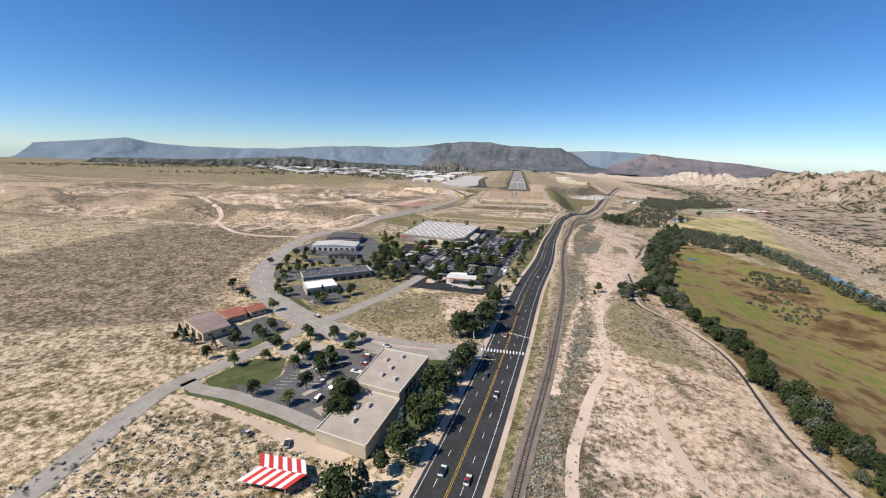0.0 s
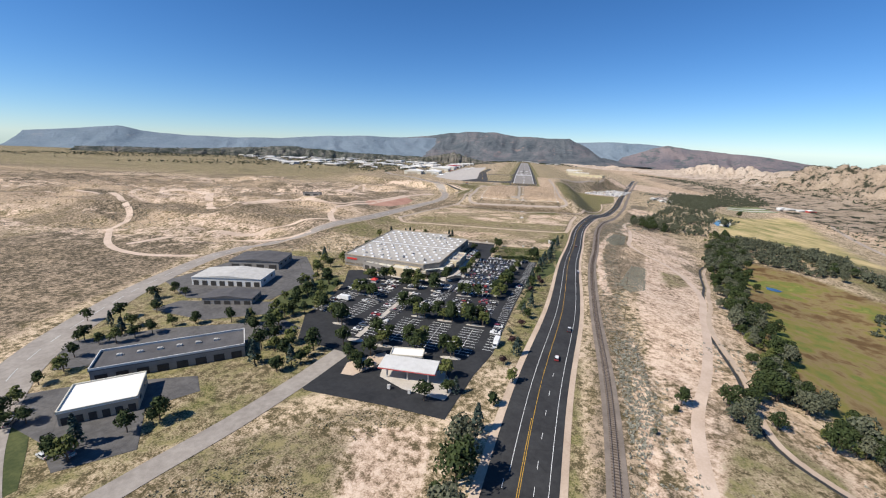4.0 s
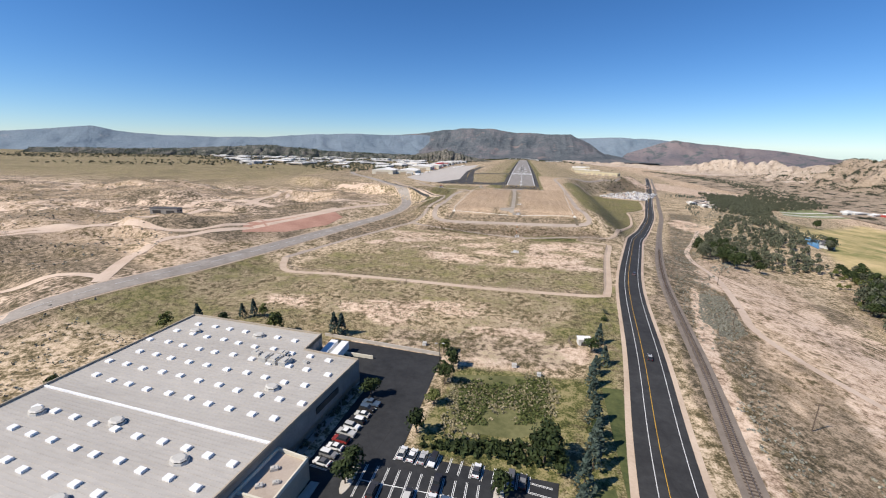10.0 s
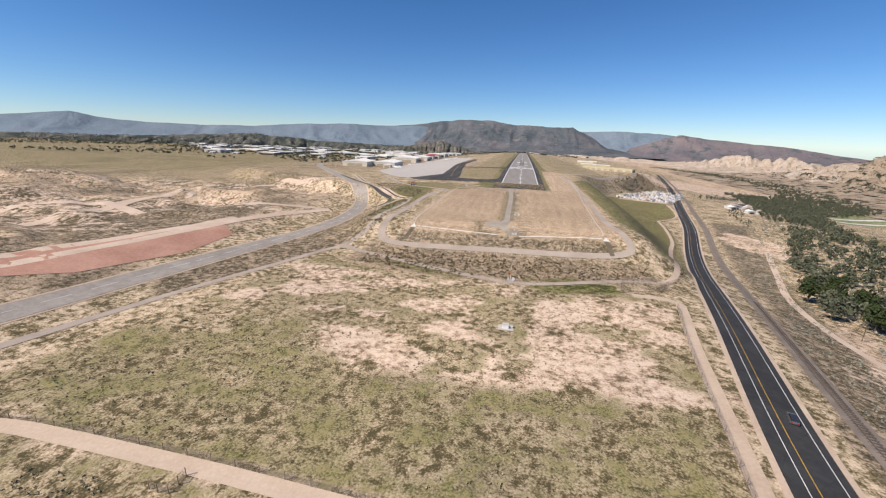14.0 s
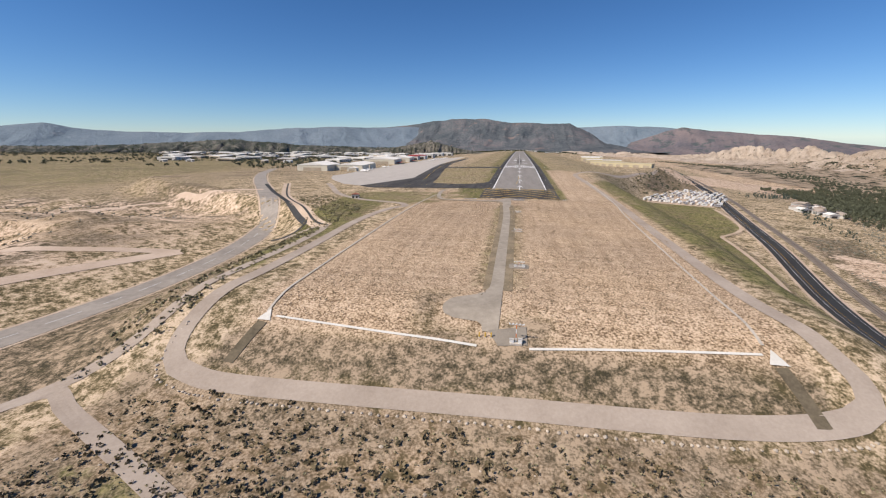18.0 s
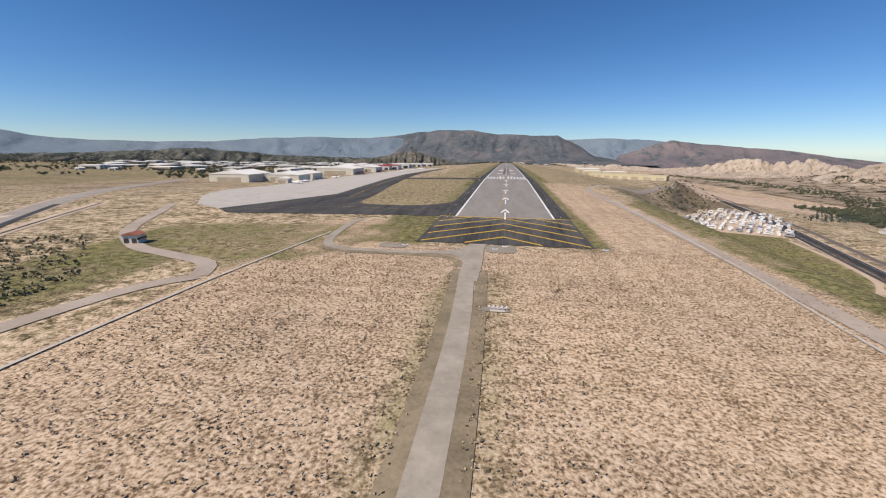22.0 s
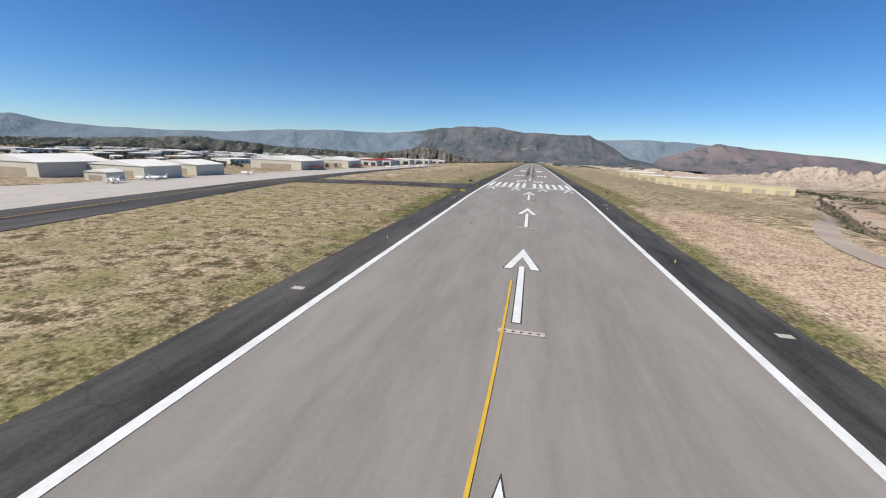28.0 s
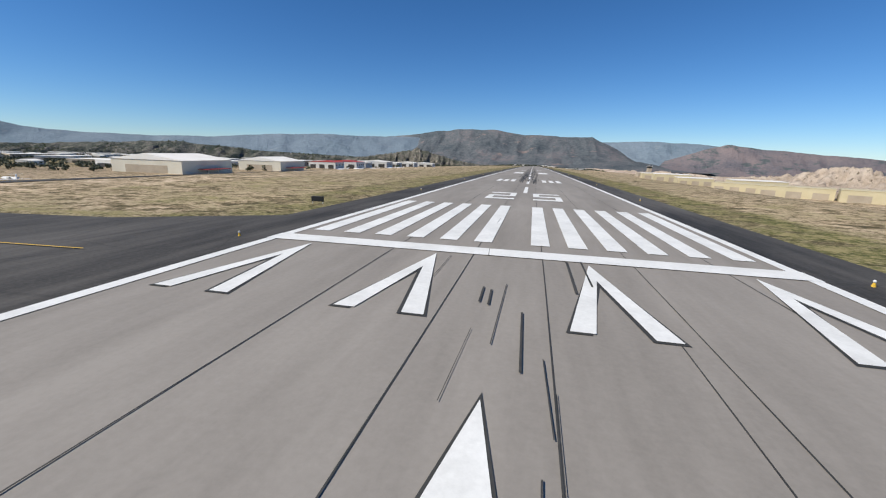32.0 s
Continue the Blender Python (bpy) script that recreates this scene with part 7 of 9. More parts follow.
def crown_mesh(h, r, rnd, mat, n=230, size=0.5, lobes=7, low=0.25):
    cs = []
    for i in range(lobes):
        a = rnd.uniform(0, 6.283)
        d = rnd.uniform(0.1, 0.66) * r
        cs.append((Vector((math.cos(a) * d, math.sin(a) * d, h * rnd.uniform(low + 0.15, 0.85))), r * rnd.uniform(0.4, 0.68)))
    rs = np.random.RandomState(rnd.randrange(9999))
    v, f = leaf_shell([c for c, _ in cs], [rr for _, rr in cs], max(8, n // lobes), size, rs)
    v = [(x, y, max(z, h * low * (0.75 + 0.3 * rs.rand()))) for x, y, z in v]
    me = bpy.data.meshes.new("crown")
    me.from_pydata(v, [], f)
    me.materials.append(mat)
    return me


def spruce_mesh(h, r, rnd, mat, n=260):
    pts = []
    for i in range(n):
        t = rnd.random() ** 0.8
        rad = r * (1 - t) * rnd.uniform(0.55, 1.05) + 0.1
        a = rnd.uniform(0, 6.283)
        pts.append(Vector((math.cos(a) * rad, math.sin(a) * rad, h * (0.08 + 0.92 * t) - rad * 0.15)))
    v, f = leaf_cards(pts, 0.42, rnd, 0.4)
    me = bpy.data.meshes.new("crown")
    me.from_pydata(v, [], f)
    me.materials.append(mat)
    return me


rn = random.Random(21)
KINDS = {}


def tree_kind(key, name, label, crown, trunk, cat="tree"):
    KINDS[key] = (name, label, crown, trunk, cat)


for k in range(3):
    tree_kind(("round", k), "shade_tree", "leafy green shade tree with an uneven crown", crown_mesh(6.0, 2.7, rn, M_LEAF if k < 2 else M_LEAF_Y, 460, 0.4, 9), trunk_mesh(4.0, 0.2, rn))
    tree_kind(("big", k), "cottonwood", "tall spreading green cottonwood", crown_mesh(11.0, 5.0, rn, M_LEAF if k < 2 else M_WILLOW, 900, 0.55, 15, 0.15), trunk_mesh(7.5, 0.4, rn, 6))
for k in range(2):
    tree_kind(("spruce", k), "blue_spruce", "bluish conical spruce beside the road", spruce_mesh(8.0, 2.4, rn, M_NEEDLE), trunk_mesh(7.0, 0.18, rn, 0))
    tree_kind(("bush", k), "bush", "dense low green bush", crown_mesh(2.4, 1.6, rn, M_LEAF if k else M_WILLOW, 210, 0.28, 7, 0.05), trunk_mesh(1.2, 0.08, rn, 3), "bush")
tree_kind(("plum", 0), "plum_tree", "small purple-leaved plum tree", crown_mesh(4.2, 2.0, rn, M_PLUM, 300, 0.32, 8), trunk_mesh(2.6, 0.14, rn), "tree")


def plant(key, x, y, scale=1.0, z=None, group=""):
    name, label, crown, trunk, cat = KINDS[key]
    ob = tagged(new(name), label, cat, group=group)
    k = scale * rn.uniform(0.85, 1.15)
    ob.matrix_basis = pose(x, y, tz(x, y) if z is None else z, 0, 0, rn.uniform(0, 360)) @ Matrix.Diagonal((k, k, k * rn.uniform(0.9, 1.15), 1))
    for nm, me in (("trunk", trunk), ("crown", crown)):
        o = new(nm, me)
        o.parent = ob
    return ob


LOT_TREES = [(-60, -656), (-53, -657), (-50, -663), (-46, -663.5), (-40, -661), (-36, -664.5), (-33, -662), (-31.5, -665), (-25, -661), (-22, -666), (-18, -662), (-16, -666), (-61, -691), (-56, -692), (-57, -697), (-46, -694), (-41, -698), (-39, -696), (-30, -696), (-26, -700), (-25, -697), (-59, -706), (-66, -712), (-91, -675), (-86, -680), (-83, -682), (-105, -661), (-100, -668), (-89, -639), (-92, -641), (-84, -642), (-81, -644), (-6.5, -601), (-6, -605), (-10.5, -616), (-9.6, -620), (-33, -627), (-29, -627.5), (-62, -614), (-68, -614), (-70, -614.4), (-96, -614), (-92, -614.6), (-85, -614), (-81, -613.2), (-51, -616), (-46, -604), (-112, -646), (-116, -630), (-67, -624), (-62.5, -624), (-50, -624.4), (-22.5, -628), (-12, -627), (-118, -652), (-74, -700), (-96, -704), (-84, -708), (-106, -712), (-112, -690), (-32, -547.6), (-32.2, -551), (-33.6, -563), (-35, -577.6), (-37, -590), (-36.4, -588.6), (1, -547), (-1.3, -561), (-1.2, -564.5), (-4.2, -575), (-4.4, -579), (-7, -590), (-7.4, -594.5), (-9, -603), (-9.2, -607), (-12.6, -618), (-38, -520), (-22, -490), (-17, -499), (-18, -509), (-19, -520), (-21, -532), (-46, -603.5)]
for i, (x, y) in enumerate(LOT_TREES):
    plant(("round", i % 3), x, y, 1.05 if y > -600 else 1.4, group="car park trees")
ROAD_TREES = [(-1, -682, "plum"), (2, -678, "bush"), (3, -662, "plum"), (6, -650, "round"), (4, -646, "spruce"), (8, -634, "spruce"), (7, -626, "bush"), (8, -610, "plum"), (-2, -670, "bush"), (1, -690, "spruce"), (-4, -700, "plum"), (0, -712, "round"), (-6, -728, "round"), (-10, -742, "spruce"), (-14, -752, "big"), (-13, -764, "big"), (-17, -770, "round"), (-12, -778, "big"), (-18, -786, "spruce"), (-15, -795, "big"), (-21, -800, "spruce"), (-30, -806, "spruce"), (-22, -842, "big"), (-26, -850, "big"), (-24, -858, "spruce"), (-30, -862, "big"), (-27, -870, "round"), (-33, -874, "spruce"), (-31, -882, "big"), (-36, -888, "spruce"), (-34, -897, "big"), (-38, -904, "round"), (-41, -912, "spruce"), (-44, -920, "big"), (-38, -925, "round"), (-48, -930, "big"), (-62, -876, "big"), (-60, -871, "round"), (-20, -833, "big"), (-24, -838, "spruce"), (45, -730, "bush"), (56, -716, "bush"), (59, -712, "round"), (40, -448, "bush"), (42, -440, "bush"), (34, -470, "spruce"), (30, -478, "round"), (33, -486, "spruce"), (11, -536, "big"), (14, -538, "round"), (29, -493, "spruce"), (27, -500, "spruce"), (26, -507, "spruce"), (25, -518, "spruce"), (24, -524, "round"), (23.5, -529, "spruce"), (22, -535, "spruce"), (19, -542, "spruce"), (17, -551, "spruce"), (15, -558, "spruce"), (17, -566, "bush"), (13, -575, "round"), (9, -588, "spruce"), (8, -598, "round"), (6, -608, "spruce"), (14, -590, "plum"), (15, -596, "plum"), (-23, -805, "big"), (-20, -801, "big"), (-18, -791, "big"), (-17, -781, "big"), (-13, -775, "big"), (-28, -807, "big"), (-18, -797, "round"), (-66, -485.5, "spruce"), (-63, -485.5, "spruce"), (-106, -478, "spruce"), (-102, -477, "round"), (-110, -480, "spruce")]
for i, (x, y, k) in enumerate(ROAD_TREES):
    plant((k, i % (3 if k in ("round", "big") else 2 if k != "plum" else 1)), x, y, (0.9 if y > -740 else 1.2) if k == "big" else (1.0 if y > -800 else 1.3), group="roadside trees")
rl = random.Random(5)
OFFICE_TREES = [(-113, -838), (-95, -847), (-95, -855), (-80, -859), (-82, -868), (-83, -879), (-90, -825), (-77, -836), (-78, -827), (-82, -845), (-102, -827), (-111, -852), (-100, -877), (-112, -841), (-96, -843), (-83, -853), (-105, -824), (-76, -823), (-79, -850), (-92, -821), (-122, -858), (-126, -822), (-134, -842), (-138, -836), (-129, -830), (-124, -834)]
for i, (x, y) in enumerate(OFFICE_TREES):
    plant(("round", i % 3), x, y, 1.1, group="office trees")
for i, (x, y) in enumerate(((-165, -844), (-160, -843), (-154, -845), (-138, -856), (-142, -846), (-168, -838))):
    plant(("spruce", i % 2) if i % 3 else ("round", 0), x, y, 0.85, group="house trees")
for i, (x, y) in enumerate(((-61, -880), (-60, -884), (-63, -877), (-58, -882), (-64, -884))):
    plant(("big", i % 3), x, y, 0.8, group="office trees")
HOOD_TREES = [(-171, -715), (-162, -712), (-158, -701), (-150, -698), (-135, -695), (-130, -688), (-126, -692), (-120, -685), (-116, -680), (-116, -672), (-112, -677), (-122, -678), (-88, -721), (-92, -716), (-86, -714), (-90, -724), (-84, -719), (-129, -636), (-126, -642), (-138, -606), (-133, -612), (-124, -655), (-120, -648), (-128, -660), (-118, -640), (-115, -630), (-168, -722), (-176, -726), (-182, -722), (-176, -708), (-186, -712), (-190, -702), (-160, -762), (-156, -770), (-164, -754), (-150, -776), (-120, -776), (-112, -768), (-116, -780), (-108, -762), (-172, -738), (-166, -744), (-180, -690), (-108, -660), (-104, -668), (-112, -700), (-104, -704), (-98, -712), (-100, -722), (-60, -716), (-62, -712), (-58, -719), (-30, -731), (-24, -716), (-20, -726), (-124, -620), (-128, -626), (-190, -668), (-196, -676), (-140, -590), (-146, -580), (-132, -598), (-128, -585), (-126, -560), (-127, -540), (-130, -500), (-120, -492), (-112, -491), (-88, -492), (-176, -780), (-190, -770), (-142, -798)]
for i, (x, y) in enumerate(HOOD_TREES):
    plant(("round", i % 3) if i % 6 else ("spruce", i % 2), x + rl.gauss(0, 1), y + rl.gauss(0, 1), rl.uniform(0.95, 1.3), group="neighbourhood trees")
    if i % 3 == 0:
        plant(("round", (i + 1) % 3), x + rl.gauss(0, 4), y + rl.gauss(0, 3), rl.uniform(0.7, 1.1), group="neighbourhood trees")
# riverside belt
BELT = spline([(122, -940), (116, -870), (116, -822), (119, -790), (118, -755), (112, -722), (104, -700), (116, -655), (136, -595), (152, -540), (172, -490), (196, -430), (222, -370), (246, -310), (262, -250)], 6.0)
for i, p in enumerate(BELT):
    for j in range(4):
        plant(("big", (i + j) % 3) if rl.random() < 0.65 else ("round", 2), p.x + rl.gauss(2, 4.2 + 0.012 * max(0.0, p.y + 720)), p.y + rl.gauss(0, 4), rl.uniform(0.55, 0.95), group="riverside trees")
for x, y, k in ((76, -708, 0.7), (80, -712, 0.6), (77, -722, 0.6), (84, -704, 0.6), (90, -698, 0.6), (88, -715, 0.5), (74, -716, 0.5), (96, -690, 0.6)):
    plant(("big", int(x) % 3), x, y, k * 1.2, group="riverside trees")
for x, y in ((152, -262), (158, -250), (163, -272), (168, -240), (172, -226), (176, -210), (166, -284), (180, -262), (184, -236), (186, -280), (190, -206), (196, -252), (160, -232), (314, -150), (318, -146), (300, -410), (310, -396), (322, -404), (296, -432), (438, 70), (441, 75)):
    plant(("big", int(x) % 3), x, y, 1.0, group="riverside trees")


def scatter(name, label, area, count, mat, size, height, seed, cards=5, cat="scrub", keep=None, clear=()):
    """Many small clumps over a stretch of ground, as one piece of stuff."""
    r = np.random.RandomState(seed)
    xs = [p[0] for p in area]
    ys = [p[1] for p in area]
    x, y = r.uniform(min(xs), max(xs), count * 3), r.uniform(min(ys), max(ys), count * 3)
    ok = inside(area, x, y)
    if keep is not None:
        ok &= fbm(x * keep[0] + seed, y * keep[0]) > keep[1]
    for line, half in clear:
        for (xa, ya), (xb, yb) in zip(line, line[1:]):
            t = np.clip(((x - xa) * (xb - xa) + (y - ya) * (yb - ya)) / ((xb - xa) ** 2 + (yb - ya) ** 2), 0, 1)
            ok &= np.hypot(x - xa - t * (xb - xa), y - ya - t * (yb - ya)) > half
    x, y = x[ok][:count], y[ok][:count]
    z = terrain(x, y)
    rnd = random.Random(seed)
    pts = []
    for a, b, c in zip(x, y, z):
        k = rnd.uniform(0.5, 1.3)
        for j in range(cards):
            pts.append(Vector((a + rnd.gauss(0, size * 0.6) * k, b + rnd.gauss(0, size * 0.6) * k, c + 0.1 + rnd.random() * height * k)))
    v, f = leaf_cards(pts, size * 0.62, rnd, 0.3)
    ob = raw(name, v, f, mat)
    return tagged(ob, label, cat, kind="stuff")


WAYS = (([(-6.3, -46), (-8, -75), (-6, -135), (-5.5, -240)], 3.0), ([(-8, -62), (-26, -62), (-44, -61.5), (-52, -57), (-57, -30)], 2.8), ([(-13, -230), (-6, -231)], 7.0), ([(0, -250), (0, -235)], 5.0), ([(0, -200), (0, -194)], 4.0), ([(-4, -54), (4, -54)], 5.0), ([(-34, -55), (-28, -55)], 4.0), ([(-17, -66), (-6, -60)], 5.0))
STRIP = [(-24, -1000), (4, -905), (44, -648), (54, -589), (72, -466), (84, -392), (100, -325), (130, -262), (220, 30), (262, 30), (175, -200), (150, -262), (128, -300), (112, -386), (90, -452), (80, -500), (66, -590), (62, -650), (40, -905), (14, -1000)]
scatter("sagebrush", "grey-green sagebrush along the railway", STRIP, 17000, M_SAGE, 0.5, 0.42, 31, 4, keep=(0.045, 0.4), clear=(([p[:2] for p in RAIL], 3.4), ([p[:2] for p in HWY], 7.5)))
scatter("sagebrush", "grey-green sagebrush on bare ground", [(40, -1000), (40, -900), (70, -660), (118, -640), (100, -700), (106, -800), (100, -1000)], 700, M_SAGE, 0.55, 0.5, 32, 4, keep=(0.03, 0.5))
POND = [(-15, -498), (12, -496), (17, -507), (13, -527), (7, -535), (-13, -533), (-18, -529), (-16, -515)]
scatter("sagebrush", "grey-green sagebrush between railway and dirt road", [(37, -758), (48, -756), (41, -790), (24, -850), (12, -905), (4, -905), (18, -850), (31, -793)], 1500, M_SAGE, 0.5, 0.45, 81, 4)
scatter("sagebrush", "grey-green sagebrush above the bare flat", [(45, -668), (56, -660), (50, -722), (39, -745), (36, -740)], 800, M_SAGE, 0.5, 0.45, 82, 4)
scatter("sagebrush", "round dark shrubs on the embankment", [(-78, -286), (-36, -294), (8, -292), (54, -278), (66, -262), (-66, -259)], 420, M_DARKTUFT, 0.55, 0.5, 83, 8)
scatter("reeds", "dark green reeds in a wet hollow", [(-14, -505), (13, -500), (13, -521), (-11, -527)], 1500, M_REED, 0.5, 0.5, 73, 4, "reeds", keep=(0.09, 0.44))
scatter("reeds", "brown-green brush round the wet hollow", POND, 900, M_OLIVE, 0.5, 0.5, 77, 4, "reeds", keep=(0.09, 0.5))
scatter("brush", "dark green bushes beside the car park", [(-21, -536), (-13, -533), (12, -530), (9, -538)], 90, M_LEAF, 0.9, 1.2, 78, 12)
scatter("brush", "dark red and green shrubs along the shop wall", [(-44.3, -517), (-42.6, -517), (-46.2, -549), (-47.9, -549)], 60, M_WILLOW, 0.5, 1.1, 79, 12)
scatter("brush", "dark green shrubs along the lawn by the car park", [(14, -546), (16, -546), (11, -584), (3, -640), (0, -640), (8, -584)], 110, M_LEAF, 0.6, 1.0, 80, 10)
scatter("sagebrush", "dark shrubs dotted over the pale flats", [(480, -400), (900, -700), (1000, 600), (820, 800), (640, 200)], 1500, M_WOOD, 2.2, 1.6, 74, 5, keep=(0.008, 0.48))
scatter("sagebrush", "dense blue-grey sagebrush beside the dirt road", [(88, -521), (98, -521), (82, -581), (70, -592), (66, -578)], 1500, M_SAGE, 0.45, 0.4, 75, 4)
scatter("sagebrush", "dense blue-grey sagebrush above the railway", [(100, -389), (114, -386), (100, -439), (88, -452), (84, -431)], 1500, M_SAGE, 0.45, 0.4, 76, 4)
scatter("sagebrush", "dark sagebrush on the river flats", [(115, -360), (160, -262), (270, 40), (420, 300), (470, 240), (330, -60), (230, -200)], 2600, M_SAGE, 1.0, 0.9, 33, 4)
scatter("sagebrush", "dark brush on the embankment", [(-80, -288), (72, -284), (68, -260), (-78, -262)], 800, M_OLIVE, 0.3, 0.2, 34, 4)
scatter("weed_tuft", "dark weed tufts in the mown field", [(-58, -236), (48, -232), (54, -80), (-58, -80)], 1300, M_DARKTUFT, 0.24, 0.2, 35, 3, "weeds", keep=(0.05, 0.5), clear=WAYS)
scatter("grass_tuft", "pale dry grass tufts in the mown field", [(-60, -240), (52, -236), (64, -50), (-60, -52)], 16000, M_TUFT, 0.24, 0.16, 36, 2, "grass", clear=WAYS)
scatter("grass_tuft", "pale dry grass tufts beside the runway", [(30, -50), (72, -50), (70, 190), (34, 190)], 4000, M_TUFT, 0.16, 0.12, 37, 2, "grass")
scatter("weed_tuft", "mixed weeds in the fenced field", [(-124, -414), (46, -412), (66, -302), (-94, -276)], 2600, M_OLIVE, 0.36, 0.14, 38, 3, "weeds", keep=(0.03, 0.48))
scatter("weed_tuft", "brown weeds behind the shop", [(-118, -490), (38, -488), (46, -424), (-122, -424)], 2200, M_OLIVE, 0.36, 0.14, 39, 3, "weeds", keep=(0.04, 0.48))
scatter("sagebrush", "scattered brush on the mesa slopes", [(-130, -560), (-150, -300), (-230, -60), (-700, -40), (-800, -560)], 3600, M_SAGE, 0.8, 0.55, 40, 3, keep=(0.012, 0.5))
scatter("sagebrush", "brush beside the side road", [(-110, -500), (-170, -500), (-200, -640), (-140, -600)], 420, M_SAGE, 0.5, 0.45, 41, 4)
scatter("sagebrush", "brush and dry weeds on an empty plot", [(-100, -800), (-58, -745), (-30, -735), (-16, -805), (-50, -818)], 1400, M_OLIVE, 0.36, 0.25, 42, 3, keep=(0.05, 0.46))
scatter("sagebrush", "dark brush on dry ground", [(-150, -1000), (-50, -1000), (-46, -905), (-130, -890)], 1300, M_SAGE, 0.7, 0.5, 43, 4)
scatter("weed_tuft", "dark weeds along the canal", [(-82, -250), (-96, -262), (-116, -110), (-150, -70), (-130, -60), (-88, -100)], 900, M_OLIVE, 0.6, 0.5, 44, 4, "weeds")


def woods(name, label, area, count, mat, size, height, seed, cat="woodland", keep=None, per=11):
    """Trees of a far wood: a few leafy lobes each, over short trunks, as one piece of stuff."""
    r = np.random.RandomState(seed)
    ax, ay = [p[0] for p in area], [p[1] for p in area]
    x, y = r.uniform(min(ax), max(ax), count * 4), r.uniform(min(ay), max(ay), count * 4)
    ok = inside(area, x, y)
    if keep is not None:
        ok &= fbm(x * keep[0] + seed, y * keep[0]) > keep[1]
    x, y = x[ok][:count], y[ok][:count]
    z, k = terrain(x, y), r.uniform(0.55, 1.2, len(x))
    C, R = [], []
    for lobe in range(4):
        a, d = r.uniform(0, 6.283, len(x)), r.uniform(0.0, 0.62, len(x)) * size * k
        up = (0.3 + 0.5 * r.rand(len(x)) if lobe else np.full(len(x), 0.34)) * height * k
        C.append(np.stack([x + np.cos(a) * d, y + np.sin(a) * d, z + up], -1))
        R.append(size * k * r.uniform(0.5, 0.85, len(x)))
    v, f = leaf_shell(np.concatenate(C), np.concatenate(R), per, size * 0.3, r)
    return tagged(raw(name, v, f, mat), label, cat, kind="stuff")


woods("woodland", "dark green riverside cottonwood woods", [(430, 430), (335, 190), (335, 110), (262, -30), (235, -90), (190, -160), (160, -262), (166, -278), (206, -244), (246, -270), (262, -190), (319, -104), (350, -40), (367, 45), (420, 160), (510, 320), (684, 436), (744, 580), (615, 657), (457, 557)], 2500, M_WOOD, 3.2, 9, 51, keep=(0.016, 0.36))
woods("woodland", "line of dark cottonwoods between the fields", [(220, -324), (268, -268), (306, -300), (306, -350), (358, -282), (374, -317), (326, -407), (274, -431), (242, -386), (180, -460), (161, -478)], 620, M_WOOD, 3.2, 8.5, 52, keep=(0.02, 0.3))
woods("woodland", "grey-green willows among the river woods", [(430, 430), (335, 190), (262, -30), (190, -160), (160, -262), (246, -270), (319, -104), (367, 45), (510, 320), (684, 436), (744, 580), (615, 657), (457, 557)], 1500, M_WILLOW, 2.6, 7.5, 67, keep=(0.02, 0.4))
woods("woodland", "cottonwoods along the river bend", [(262, -262), (300, -270), (345, -318), (350, -400), (338, -490), (322, -590), (318, -720), (296, -720), (300, -600), (312, -490), (322, -405), (312, -345), (262, -300)], 520, M_WOOD, 3.2, 8.5, 68, keep=(0.03, 0.3))
woods("willow_belt", "low grey willows in the wet meadow", [(226, -560), (262, -520), (290, -548), (276, -590), (240, -596)], 130, M_WILLOW, 2.0, 2.2, 69)
woods("woodland", "scattered dark trees on the flats below the badlands", [(430, -420), (560, -300), (700, 60), (860, 420), (980, 300), (900, -200), (760, -700), (440, -700)], 520, M_WOOD, 2.6, 3.0, 70, keep=(0.012, 0.47))
woods("woodland", "grey willows by the pond", [(340, -120), (380, -60), (350, 0), (330, -60)], 40, M_WILLOW, 2.6, 6, 65)
woods("woodland", "dark conifers beside a river house", [(290, 290), (330, 320), (400, 380), (420, 365), (350, 290), (305, 262)], 90, M_NEEDLE, 1.5, 9, 77)
woods("woodland", "planted conifers in rows", [(250, 25), (265, 100), (300, 180), (315, 175), (280, 90), (262, 22)], 60, M_NEEDLE, 1.2, 6, 66)
woods("woodland", "dark trees in the valley town", [(-260, 480), (-260, 1900), (-1500, 1900), (-900, 700), (-420, 300)], 1900, M_WOOD, 3.4, 4.6, 53, keep=(0.006, 0.46), per=9)
woods("woodland", "dark tree belt before the far ridge", [(-500, 100), (-2400, 500), (-2300, 1250), (-1300, 1750), (-700, 1500), (-700, 500)], 1500, M_WOOD, 4.0, 4.4, 54, keep=(0.004, 0.46), per=8)
woods("woodland", "dark trees along the river below the badlands", [(615, 657), (744, 580), (840, 860), (860, 1150), (830, 1500), (700, 1900), (660, 1900), (760, 1450), (760, 1100), (720, 850)], 700, M_WOOD, 3.6, 7, 55)
woods("woodland", "shade trees round far houses", [(-250, 2330), (350, 2330), (420, 2900), (-350, 2900)], 360, M_LEAF, 5.0, 8, 58)
woods("willow_belt", "grey willows in the wet meadow", [(190, -640), (235, -600), (260, -640), (210, -690)], 60, M_WILLOW, 1.8, 2.5, 59)
woods("woodland", "dark trees between the runway and the storage sheds", [(150, 260), (190, 380), (300, 560), (320, 520), (260, 360), (180, 230)], 120, M_WILLOW, 1.8, 2.5, 60)
